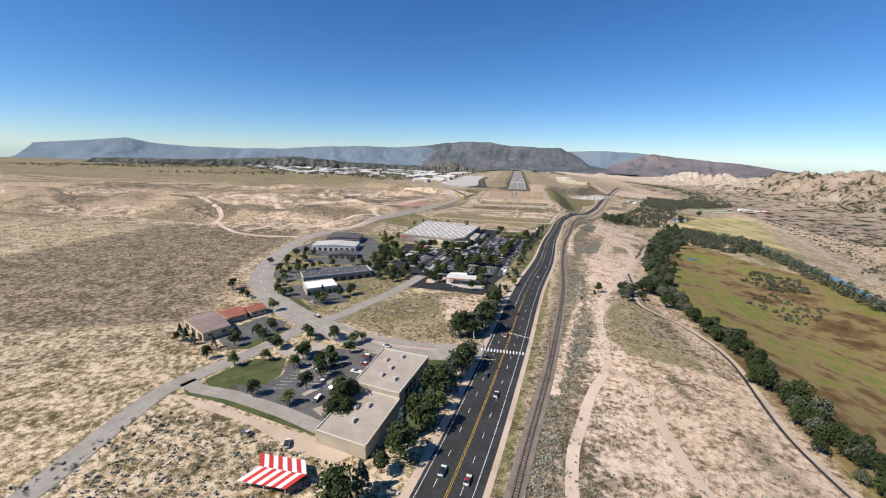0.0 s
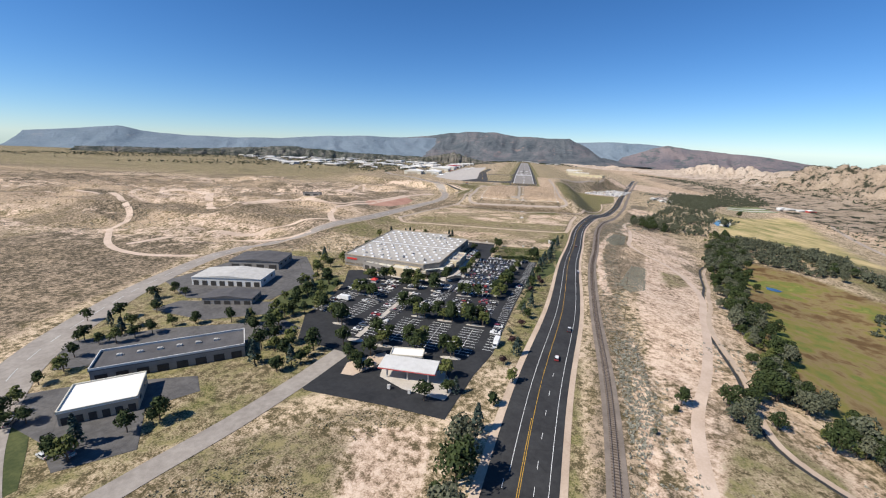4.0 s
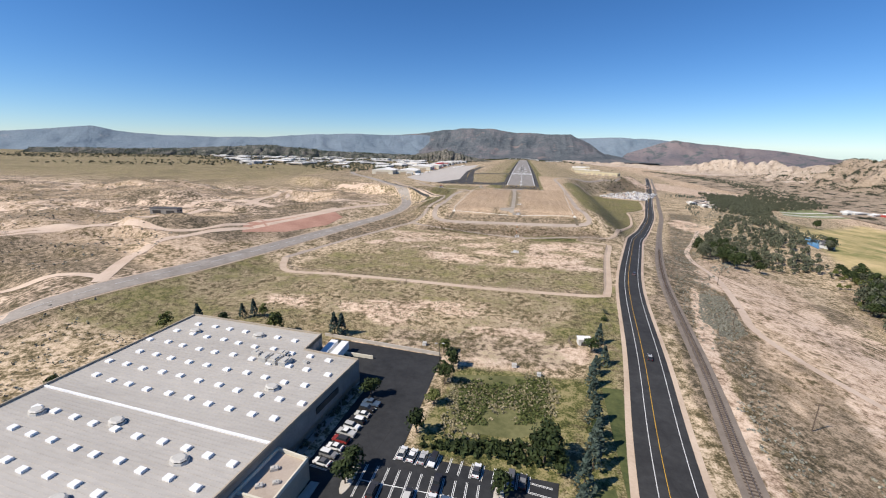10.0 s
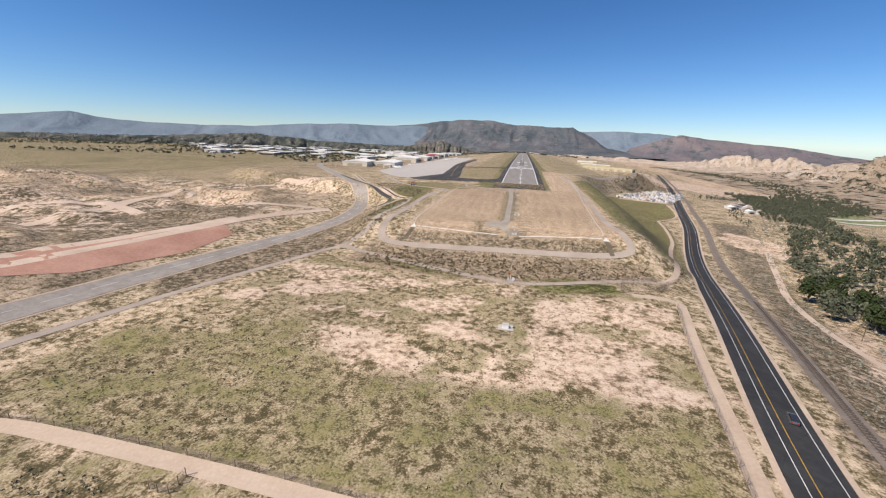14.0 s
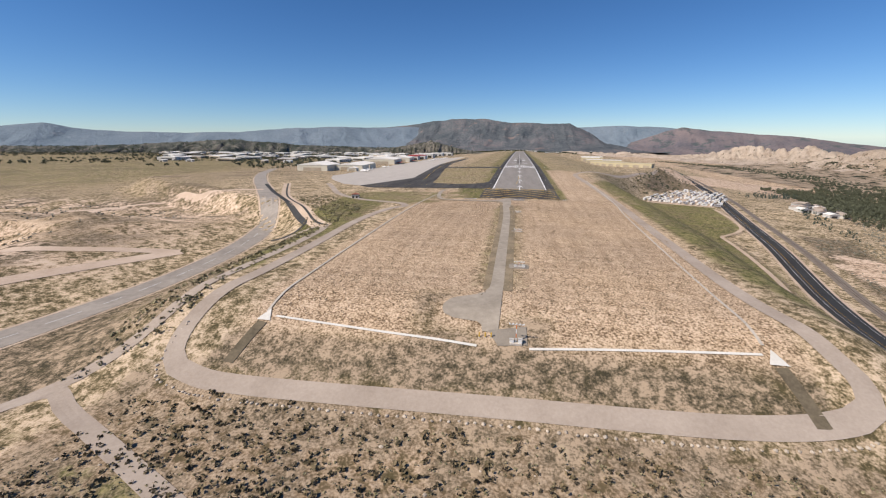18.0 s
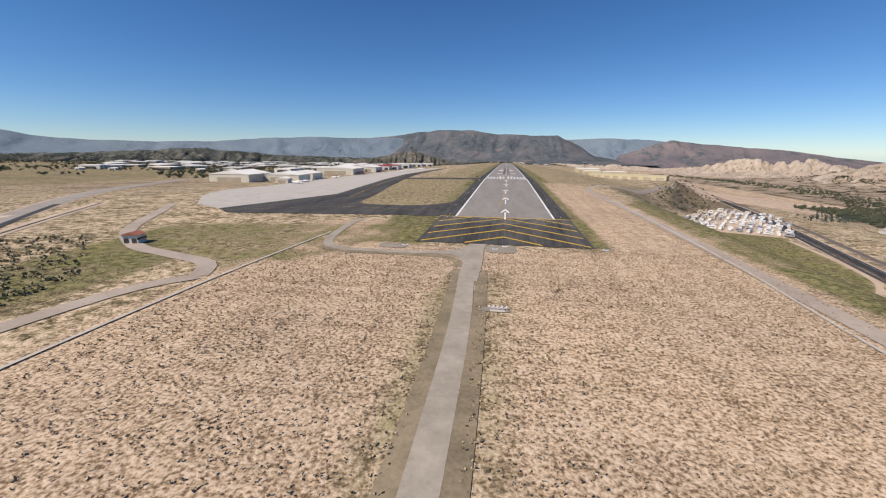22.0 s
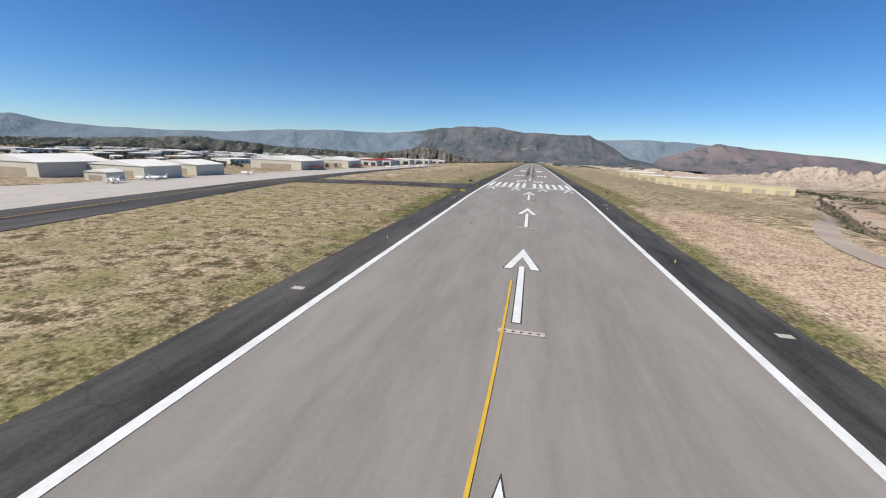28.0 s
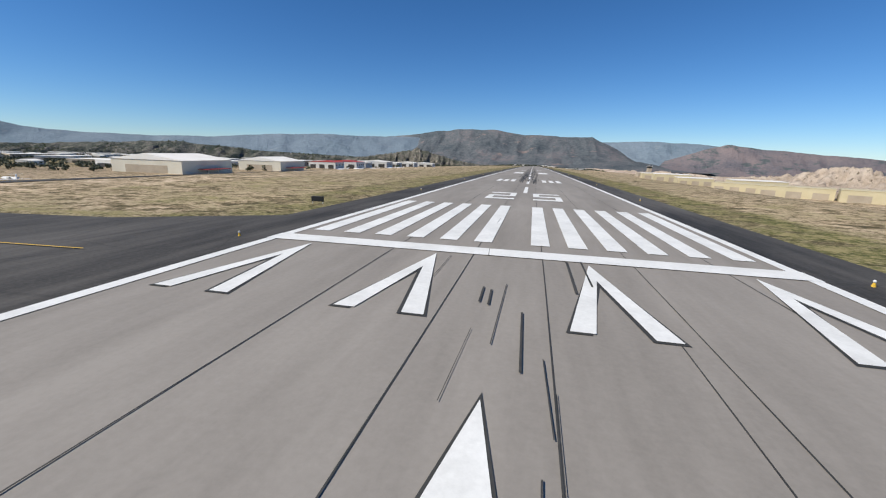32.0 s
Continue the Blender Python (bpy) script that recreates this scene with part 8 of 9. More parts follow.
for (sv, st), cnt, size, lo, seed in ((SLOPES[2], 2600, 4.2, 0.1, 63), (SLOPES[5], 420, 2.6, 0.1, 64), ((SCRUB_V, SCRUB_H), 9000, 3.0, 14.0, 62)):
    rs = np.random.RandomState(seed)
    pick = np.nonzero(st > lo)[0]
    pick = pick[fbm(sv[pick, 0] / 90.0, sv[pick, 1] / 90.0 + seed) > 0.45]
    pick = rs.choice(pick, cnt, replace=len(pick) < cnt)
    P = sv[pick] + np.stack([rs.normal(0, 5, cnt), rs.normal(0, 5, cnt), np.full(cnt, size * 0.35)], -1)
    v, f = leaf_shell(P, np.full(cnt, size * 0.8) * rs.uniform(0.6, 1.3, cnt), 9, size * 0.42, rs)
    tagged(raw("juniper_scrub", v, f, M_LEAF), "dark juniper bushes dotted over the slope", "scrub", kind="stuff")

# ---- vehicles ----
M_CAR = picked("car_paint", [(0.78, 0.78, 0.77), (0.02, 0.02, 0.022), (0.74, 0.74, 0.73), (0.1, 0.1, 0.105), (0.8, 0.8, 0.79), (0.028, 0.028, 0.03), (0.45, 0.45, 0.44), (0.26, 0.02, 0.02), (0.76, 0.76, 0.75), (0.05, 0.05, 0.055), (0.2, 0.2, 0.2), (0.06, 0.1, 0.16), (0.55, 0.54, 0.5), (0.015, 0.015, 0.017)], 0.35, 0.5, 0.6)
M_TYRE = surface("tyre", (0.012, 0.012, 0.012), (0.03, 0.03, 0.03), 0.85, 5.0, 1.0, 0.0)
M_RIM = surface("wheel_rim", (0.35, 0.35, 0.35), (0.55, 0.55, 0.55), 0.35, 5.0, 1.0, 0.0, metal=0.7)
M_WHITEVAN = surface("white_vehicle_paint", (0.66, 0.66, 0.65), (0.8, 0.8, 0.79), 0.4, 2.0, 0.4, 0.0)
M_LAMP = surface("headlamp_glass", (0.6, 0.6, 0.58), (0.8, 0.8, 0.78), 0.15, 4.0, 1.0, 0.0)
M_TAIL = surface("tail_lamp_red", (0.3, 0.01, 0.01), (0.42, 0.02, 0.02), 0.2, 4.0, 1.0, 0.0)


def shell(profile, half, inset=0.0):
    """A solid from a side profile of (length, height), narrower at its top by the inset."""
    bm = bmesh.new()
    top = max(z for _, z in profile)
    bot = min(z for _, z in profile)
    sides = []
    for sgn in (-1, 1):
        sides.append([bm.verts.new((sgn * (half - inset * (z - bot) / max(top - bot, 0.01)), y, z)) for y, z in profile])
    n = len(profile)
    bm.faces.new(sides[0])
    bm.faces.new(sides[1][::-1])
    for i in range(n):
        j = (i + 1) % n
        bm.faces.new((sides[0][i], sides[1][i], sides[1][j], sides[0][j]))
    bmesh.ops.recalc_face_normals(bm, faces=bm.faces[:])
    return bm


def mesh_of(name, bm, mat):
    me = bpy.data.meshes.new(name)
    bm.to_mesh(me)
    bm.free()
    me.materials.append(mat)
    return me


def wheel_meshes(r):
    a, b = bmesh.new(), bmesh.new()
    bmesh.ops.create_cone(a, cap_ends=True, segments=12, radius1=r, radius2=r, depth=0.24, matrix=pose(0, 0, 0, 0, 90, 0))
    bmesh.ops.create_cone(b, cap_ends=True, segments=8, radius1=r * 0.6, radius2=r * 0.55, depth=0.27, matrix=pose(0, 0, 0, 0, 90, 0))
    return mesh_of("tyre", a, M_TYRE), mesh_of("rim", b, M_RIM)


ME_TYRE, ME_RIM = wheel_meshes(0.34)
BODIES = {
    "car": ([(-2.25, 0.35), (2.2, 0.35), (2.25, 0.6), (2.1, 0.82), (1.0, 0.95), (-1.7, 0.98), (-2.2, 0.9), (-2.28, 0.6)], [(1.05, 0.94), (0.35, 1.42), (-1.1, 1.44), (-1.85, 0.97)], [(0.3, 1.41), (0.28, 1.47), (-1.08, 1.49), (-1.1, 1.43)], 0.9, 1.45),
    "suv": ([(-2.3, 0.4), (2.25, 0.4), (2.32, 0.75), (2.2, 1.0), (1.1, 1.1), (-2.25, 1.12), (-2.35, 0.7)], [(1.15, 1.09), (0.55, 1.66), (-2.0, 1.68), (-2.24, 1.1)], [(0.5, 1.65), (0.46, 1.73), (-1.98, 1.75), (-2.02, 1.67)], 0.95, 1.5),
    "pickup": ([(-2.8, 0.45), (2.7, 0.45), (2.78, 0.8), (2.65, 1.08), (1.4, 1.15), (-2.78, 1.16), (-2.85, 0.7)], [(1.5, 1.14), (0.85, 1.76), (-0.55, 1.78), (-0.8, 1.15)], [(0.8, 1.75), (0.78, 1.83), (-0.53, 1.85), (-0.56, 1.77)], 0.98, 1.8),
}
VEH = {}
for key, (bp, cp, rp, half, base) in BODIES.items():
    VEH[key] = [("body", mesh_of("body", shell(bp, half, 0.06), M_CAR)), ("window_glass", mesh_of("window_glass", shell(cp, half - 0.06, 0.18), M_GLASS)), ("roof_panel", mesh_of("roof_panel", shell(rp, half - 0.2, 0.04), M_CAR)), base]
ME_HEAD = mesh_of("headlight", boxes(bmesh.new(), (-0.2, -0.05, -0.08, 0.2, 0.05, 0.08)), M_LAMP)
ME_TAIL = mesh_of("tail_light", boxes(bmesh.new(), (-0.16, -0.05, -0.1, 0.16, 0.05, 0.1)), M_TAIL)
NAMES = {"car": ("car", "parked saloon car", "car"), "suv": ("suv", "parked sport utility car", "car"), "pickup": ("pickup_truck", "parked pickup truck", "pickup truck")}


def vehicle(key, x, y, turn, group="", z=None, where="on the asphalt", plain=False):
    nm, label, cat = NAMES[key]
    ob = tagged(new(nm), label + " " + where, cat, group=group)
    ob.matrix_basis = pose(x, y, (tz(x, y) + 0.12) if z is None else z, 0, 0, turn) @ Matrix.Scale(0.92, 4)
    for pn, me in VEH[key][:3]:
        o = new(pn, me)
        o.parent = ob
    b, half = VEH[key][3], BODIES[key][3]
    for sx in (-1, 1):
        for sy in (-1, 1):
            w = new("wheel", ME_TYRE)
            w.parent = ob
            w.matrix_basis = Matrix.Translation((sx * (half - 0.1), sy * b * 0.95, 0.34))
            if not plain:
                r = new("rim", ME_RIM)
                r.parent = w
        for me, yy in ((ME_HEAD, BODIES[key][0][2][0] - 0.02), (ME_TAIL, BODIES[key][0][-1][0] + 0.02)):
            o = new("headlight" if me is ME_HEAD else "tail_light", me)
            o.parent = ob
            o.matrix_basis = Matrix.Translation((sx * (half - 0.3), yy, 0.78))
    return ob


rc = random.Random(9)
CAR_KINDS = ("car", "suv", "suv", "pickup", "car")


def fill(x0, y0, x1, y1, half, share, pitch=2.6, sides=(-1, 1)):
    d = Vector((x1 - x0, y1 - y0))
    u = d.normalized()
    s = Vector((u.y, -u.x))
    a = math.degrees(math.atan2(u.y, u.x))
    for i in range(int(d.length / pitch)):
        for k in sides:
            if rc.random() < share:
                p = Vector((x0, y0)) + u * ((i + 0.5) * pitch) + s * (half * 0.52 * k)
                vehicle(rc.choice(CAR_KINDS), p.x, p.y, a + (0 if rc.random() < 0.5 else 180) + rc.uniform(-2, 2), "cars in the car park", where="in a marked stall", plain=True)


for st, share in zip(STALLS, (0.0, 0.0, 0.0, 0.22, 0.3, 0.42, 0.1, 0.06, 0.32, 0.36, 0.5, 0.7, 0.7, 0.68, 0.75, 0.3)):
    fill(*st, share)
fill(-62.5, -630, -71, -690, 6.6, 0.16)
fill(-23.5, -537.6, 9, -540.6, 4.6, 0.75, sides=(1,))
fill(12.5, -543, 7.4, -580, 5.0, 0.06, sides=(1,))
fill(7.4, -580, -0.8, -628, 5.0, 0.06, sides=(1,))
fill(-0.8, -628, -9, -692, 5.0, 0.07, sides=(1,))
fill(-38.6, -522, -42.6, -549, 4.6, 0.9, sides=(-1,))
for x, y, t in ((-66, -845, 80), (-67, -852, 80), (-75, -848, 170), (-79, -850, 170), (-82, -846, 170), (-84, -853, 170), (-78, -860, 170), (-72, -866, 170), (-74, -874, 170), (-86, -866, 170), (-68, -838, 80), (-66, -842, 80)):
    vehicle(rc.choice(CAR_KINDS), x, y, t + rc.uniform(-4, 4), "cars by the office", where="by the office")
for x, y, t, k in ((-20, -900, -8, "suv"), (-12, -902, -8, "car"), (-22, -926, -8, "pickup"), (-6, -856, -8, "car"), (-11, -842, -7, "car"), (-4, -800, -8, "suv"), (2, -768, -8, "car"), (26, -660, -9, "pickup"), (42, -560, -10, "suv"), (50, -478, -12, "car"), (70, -374, -18, "suv"), (18, -690, -9, "suv"), (-62, -826, 82, "car"), (-112, -800, 60, "suv"), (-24, -828, 92, "car"), (-20, -832, 92, "suv")):
    vehicle(k, x, y, t, "cars on the road", where="on the highway")
for x, y, t in ((-88, -897, 70), (-72, -899, 20), (-68, -908, -10), (-150, -772, 30), (-120, -778, 80), (-126, -780, 80)):
    vehicle(rc.choice(CAR_KINDS), x, y, t, where="on a dirt yard")


def box_truck(x, y, turn, length=6.2, label="white box truck in the car park"):
    ob = tagged(new("box_truck"), label, "truck")
    ob.matrix_basis = pose(x, y, tz(x, y) + 0.12, 0, 0, turn)
    part("cargo_box", boxes(bmesh.new(), (-1.15, -length / 2 - 1, 0.9, 1.15, length / 2 - 1, 3.2), bevel=0.05), M_WHITEVAN, ob)
    part("cab", shell([(length / 2 - 0.9, 0.5), (length / 2 + 1.0, 0.5), (length / 2 + 1.0, 1.3), (length / 2 + 0.5, 2.1), (length / 2 - 0.9, 2.2)], 1.0, 0.1), M_WHITEVAN, ob)
    part("windscreen", shell([(length / 2 + 0.98, 1.32), (length / 2 + 1.03, 1.32), (length / 2 + 0.55, 2.08), (length / 2 + 0.5, 2.08)], 0.88, 0.1), M_GLASS, ob)
    for sx in (-1, 1):
        for yy in (-length / 2 + 0.2, length / 2 + 0.1):
            w = new("wheel", ME_TYRE)
            w.parent = ob
            w.matrix_basis = pose(sx * 0.95, yy, 0.42) @ Matrix.Scale(1.25, 4)
            r = new("rim", ME_RIM)
            r.parent = w
    return ob


box_truck(-96, -652, 80)
box_truck(-8, -684, 172, 5.0, "white motorhome in a long stall")
rv = random.Random(13)
RVLOT = [(152, 226), (224, 174), (262, 250), (284, 310), (250, 345), (196, 290)]
setting(ribbon("gravel_yard", [(185, 192), (205, 235), (230, 285), (262, 340)], -34, 36, 0.15, M_DIRTROAD, across=8), "pale gravel storage yard", "yard")
M_CARAVAN = picked("caravan_paint", [(0.74, 0.74, 0.72), (0.66, 0.64, 0.6), (0.78, 0.78, 0.77), (0.4, 0.4, 0.41), (0.55, 0.48, 0.38), (0.72, 0.72, 0.7), (0.3, 0.3, 0.32)], 0.4)
ME_RV = mesh_of("body", boxes(bmesh.new(), (-1.25, -4, 0.7, 1.25, 4, 3.3), (-1.2, 4, 0.7, 1.2, 5.2, 2.4), bevel=0.08), M_CARAVAN)
ME_RVW = mesh_of("window_band", boxes(bmesh.new(), (-1.28, -3, 1.9, 1.28, 3, 2.5)), M_GLASS)
for i in range(18):
    for j in range(14):
        t, s = (i + 0.5) / 18, (j + 0.5) / 14
        x, y = 180 + 84 * t + (s - 0.5) * 78, 192 + 145 * t - (s - 0.5) * 48
        if not inside(RVLOT, np.array(x), np.array(y)) or rv.random() < 0.2:
            continue
        ob = tagged(new("caravan"), "white caravan parked in a storage yard", "caravan", group="stored caravans")
        ob.matrix_basis = pose(x, y, tz(x, y) + 0.15, 0, 0, -35 + rv.choice((0, 0, 0, 90, 30)) + rv.uniform(-12, 12)) @ Matrix.Diagonal((0.9, rv.uniform(0.42, 0.85), rv.uniform(0.65, 1.0), 1))
        for nm, me in (("body", ME_RV), ("window_band", ME_RVW)):
            o = new(nm, me)
            o.parent = ob
        for sx in (-1, 1):
            w = new("wheel", ME_TYRE)
            w.parent = ob
            w.matrix_basis = Matrix.Translation((sx * 1.1, -0.5, 0.36))


def small_plane(x, y, turn, k=1.0):
    ob = tagged(new("parked_jet"), "small white jet parked on the apron", "aircraft", group="parked jets")
    ob.matrix_basis = pose(x, y, tz(x, y) + 0.12, 0, 0, turn) @ Matrix.Scale(k, 4)
    f = bmesh.new()
    bmesh.ops.create_uvsphere(f, u_segments=12, v_segments=10, radius=1.0)
    bmesh.ops.scale(f, vec=(0.95, 7.5, 0.95), verts=f.verts)
    bmesh.ops.translate(f, vec=(0, 0, 1.9), verts=f.verts)
    part("fuselage", f, M_WHITEVAN, ob)
    for s in (-1, 1):
        part("wing", prism([(s * 0.6, 1.6), (s * 7.4, -1.6), (s * 7.4, -2.4), (s * 0.6, -1.4)], 1.4, 1.55), M_WHITEVAN, ob)
        part("tailplane", prism([(s * 0.1, -5.6), (s * 2.8, -7.0), (s * 2.8, -7.6), (s * 0.1, -7.0)], 4.3, 4.4), M_WHITEVAN, ob)
        e = bmesh.new()
        bmesh.ops.create_cone(e, cap_ends=True, segments=10, radius1=0.5, radius2=0.55, depth=2.4, matrix=pose(s * 1.5, -3.6, 2.4, 90, 0, 0))
        part("engine", e, M_METALUNIT, ob)
        w = new("wheel", ME_TYRE)
        w.parent = ob
        w.matrix_basis = Matrix.Translation((s * 1.4, -0.8, 0.34))
        part("strut", boxes(bmesh.new(), (s * 1.4 - 0.08, -0.9, 0.3, s * 1.4 + 0.08, -0.7, 1.5)), M_METALUNIT, ob)
    part("fin", shell([(-5.0, 2.4), (-7.4, 4.5), (-7.9, 4.5), (-7.0, 2.2)], 0.12), M_WHITEVAN, ob)
    part("nose_strut", boxes(bmesh.new(), (-0.08, 4.4, 0.1, 0.08, 4.6, 1.4)), M_METALUNIT, ob)


for x, y, t in ((-226, 352, 80), (-224, 268, 100), (-206, 640, 95), (-210, 690, 90), (-208, 740, 100), (-206, 800, 95), (-215, 232, 60), (-222, 240, 70), (-228, 262, 80), (-212, 860, 90)):
    small_plane(x, y, t, 0.9)

# ---- fences, signs, lights and other small things ----
M_POST = surface("weathered_fence_post", (0.16, 0.13, 0.1), (0.3, 0.25, 0.2), 0.9, 5.0, 0.5, 0.2)
M_WIRE = surface("rusty_wire_mesh", (0.2, 0.15, 0.12), (0.34, 0.27, 0.22), 0.7, 5.0, 0.5, 0.0)
M_ORANGE = surface("orange_paint", (0.55, 0.13, 0.02), (0.7, 0.2, 0.04), 0.6, 3.0, 0.3, 0.0)
M_BLACKSIGN = surface("black_sign_face", (0.01, 0.01, 0.01), (0.025, 0.025, 0.025), 0.5, 3.0, 0.3, 0.0)
M_SHRUB = leaf_material("dark_desert_shrub", (0.05, 0.042, 0.025), (0.15, 0.12, 0.075))
M_STONE = surface("pale_field_stone", (0.4, 0.34, 0.27), (0.6, 0.52, 0.43), 0.95, 2.0, 0.4, 0.4, vary=0.4)


def post_mesh(name, w, h, mat):
    bm = boxes(bmesh.new(), (-w / 2, -w / 2, -0.3, w / 2, w / 2, h))
    top = [v for v in bm.verts if v.co.z > h - 0.01]
    bmesh.ops.scale(bm, vec=(0.8, 0.8, 1.0), verts=top)
    return mesh_of(name, bm, mat)


ME_POST = post_mesh("post", 0.14, 2.1, M_POST)


def mesh_fence(pts, label, gap=5.0, height=2.0):
    """A mesh fence: posts of their own, rails, and thin wires between them."""
    fence = tagged(new("mesh_fence"), label, "fence")
    line = spline(pts, gap)
    for p in line:
        o = new("post", ME_POST)
        o.parent = fence
        o.matrix_basis = pose(p.x, p.y, tz(p.x, p.y)) @ Matrix.Diagonal((1, 1, height / 2.1, 1))
    v, f = [], []
    for a, b in zip(line, line[1:]):
        za, zb = tz(a.x, a.y), tz(b.x, b.y)
        n = Vector((b.y - a.y, a.x - b.x, 0)).normalized() * 0.012
        for h in [0.06 + (height - 0.12) * i / 11 for i in range(12)]:
            r = 0.03 if h > height - 0.1 else 0.014
            k = len(v)
            v += [(a.x, a.y, za + h - r), (b.x, b.y, zb + h - r), (b.x, b.y, zb + h + r), (a.x, a.y, za + h + r),
                  (a.x + n.x, a.y + n.y, za + h - r), (b.x + n.x, b.y + n.y, zb + h - r), (b.x + n.x, b.y + n.y, zb + h + r), (a.x + n.x, a.y + n.y, za + h + r)]
            f += [(k, k + 1, k + 2, k + 3), (k + 4, k + 7, k + 6, k + 5), (k + 3, k + 2, k + 6, k + 7), (k, k + 4, k + 5, k + 1)]
    w = raw("wire", v, f, M_WIRE)
    w.parent = fence
    return fence


mesh_fence([(-138, -398), (-126, -416), (-98, -415), (-54, -416), (-11, -418), (28, -417), (42, -415), (47, -406), (58, -345), (67, -306)], "brown mesh fence round the dry field")
mesh_fence([(52, -279), (70, -275), (65, -289), (49, -294), (52, -279)], "mesh fence round a small drain basin", 3.0)
mesh_fence([(72, -276), (86, -254), (102, -200), (122, -140), (140, -90), (152, -40), (159, 0), (162, 22), (168, 29), (184, 45), (197, 69), (208, 114), (215, 165)], "mesh fence between the path and the highway")
mesh_fence([(176, 322), (192, 400), (210, 478)], "mesh fence on the edge of the slope")
mesh_fence([(-60, -424), (-56, -424), (-56, -420)], "short mesh gate beside the track", 2.0)


def approach_light(x, y, mast, boxes_at):
    """A frangible light mast with a crossbar of lamps and its cabinets."""
    ob = tagged(new("approach_light"), "frangible orange and white approach light mast with cabinets", "approach light", group="approach lights")
    ob.matrix_basis = pose(x, y, tz(x, y) + 0.1)
    if mast:
        for k in range(4):
            part("mast_section", boxes(bmesh.new(), (-0.09, -0.09, mast * k / 4, 0.09, 0.09, mast * (k + 1) / 4 - 0.02)), M_ORANGE if k % 2 else M_WHITEVAN, ob)
        part("crossbar", boxes(bmesh.new(), (-1.6, -0.06, mast - 0.1, 1.6, 0.06, mast + 0.04)), M_WHITEVAN, ob)
        for k in range(5):
            bm = bmesh.new()
            bmesh.ops.create_cone(bm, cap_ends=True, segments=10, radius1=0.1, radius2=0.17, depth=0.3, matrix=pose(-1.5 + 0.75 * k, -0.1, mast + 0.2, 70, 0, 0))
            part("lamp", bm, M_LAMP, ob)
    for bx, by, w, d, h in boxes_at:
        c = part("cabinet", boxes(bmesh.new(), (bx - w / 2, by - d / 2, 0, bx + w / 2, by + d / 2, h), bevel=0.03), M_WHITEVAN, ob)
        part("cabinet_lid", boxes(bmesh.new(), (bx - w / 2 - 0.04, by - d / 2 - 0.04, h, bx + w / 2 + 0.04, by + d / 2 + 0.04, h + 0.06)), M_METALUNIT, ob)
    part("footing", boxes(bmesh.new(), (-1.3, -0.9, -0.4, 1.3, 0.9, 0.06), bevel=0.03), M_CONC, ob)


approach_light(0.0, -293.5, 9.5, ((1.4, -0.4, 1.0, 0.7, 1.2), (-0.9, -0.3, 0.8, 0.6, 1.0)))
approach_light(-0.2, -240.8, 4.2, ((0.9, -0.2, 0.9, 0.7, 1.0), (-0.9, -0.2, 0.9, 0.6, 0.8)))
approach_light(0.2, -197, 1.4, ((1.4, -0.6, 0.9, 0.7, 0.7), (-1.2, -0.6, 0.7, 0.5, 0.6)))
approach_light(-0.4, -147, 0.8, ())
approach_light(-0.4, -100, 0.5, ())
approach_light(0.0, -343, 0.0, ((0, 0, 2.2, 1.6, 1.4), (1.9, 0.3, 1.0, 0.8, 1.0)))
tagged(slab("concrete_pad", [(-2.6, -345), (2.8, -345), (2.8, -341), (-2.6, -341)], -12.45, 0.12, M_CONC, "pale concrete pad under field cabinets", "pad"))
for x, y in ((-2.2, -54.6), (-28.6, -54.4), (29, -50.4), (0.6, -51)):
    c = tagged(new("flush_light"), "white flush light box set in a gravel pad", "light box", group="flush lights")
    c.matrix_basis = pose(x, y, tz(x, y) + 0.1)
    part("housing", boxes(bmesh.new(), (-0.75, -0.5, 0, 0.75, 0.5, 0.16), bevel=0.03), M_WHITEVAN, c)
    for k in (-0.45, -0.15, 0.15, 0.45):
        part("lens", boxes(bmesh.new(), (k - 0.09, -0.3, 0.16, k + 0.09, 0.3, 0.19)), M_GLASS, c)

for x, y in ((-8.2, -240.2), (-6.9, -240.1), (-5.6, -240.0)):
    mp = tagged(new("marker_post"), "short yellow marker post at the road's end", "post", group="yellow marker posts")
    mp.matrix_basis = pose(x, y, tz(x, y))
    part("post", boxes(bmesh.new(), (-0.12, -0.12, -0.2, 0.12, 0.12, 1.2), bevel=0.02), M_YELLOW, mp)
    part("base", boxes(bmesh.new(), (-0.25, -0.25, -0.2, 0.25, 0.25, 0.1)), M_CONC, mp)
# triangular drain aprons and dark spillways at the field's corners
M_SPILL = surface("spillway_rock", (0.075, 0.062, 0.042), (0.19, 0.155, 0.105), 0.95, 1.5, 0.3, 0.6, 0.05)
M_PALECONC = surface("pale_concrete", (0.55, 0.53, 0.49), (0.72, 0.7, 0.65), 0.85, 2.0, 0.2, 0.2)
for sx, x in ((-1, -60.5), (1, 50.5)):
    o = [(x, -237.0), (x + 1.8, -240.8), (x - 1.8, -240.8)]
    paved("drain_apron", o, 0.22, M_PALECONC, "white triangular concrete drain apron", "drain", 2.0)
    setting(ribbon("spillway", [(x, -241.2), (x + sx * 1.0, -247), (x + sx * 1.6, -252.4)], -1.3, 1.3, 0.16, M_SPILL, step=2), "dark rock-lined spillway", "spillway")
setting(ribbon("drain_strip", [(-58, -239.2), (-32, -241), (-18, -241.8), (-8.5, -242.6)], -0.3, 0.3, 0.14, M_PALECONC, step=3, across=1), "pale concrete drain strip across the field's end", "drain")
setting(ribbon("drain_strip", [(2.6, -242.3), (20, -240.6), (48.5, -238.4)], -0.3, 0.3, 0.14, M_PALECONC, step=3, across=1), "pale concrete drain strip across the field's end", "drain")
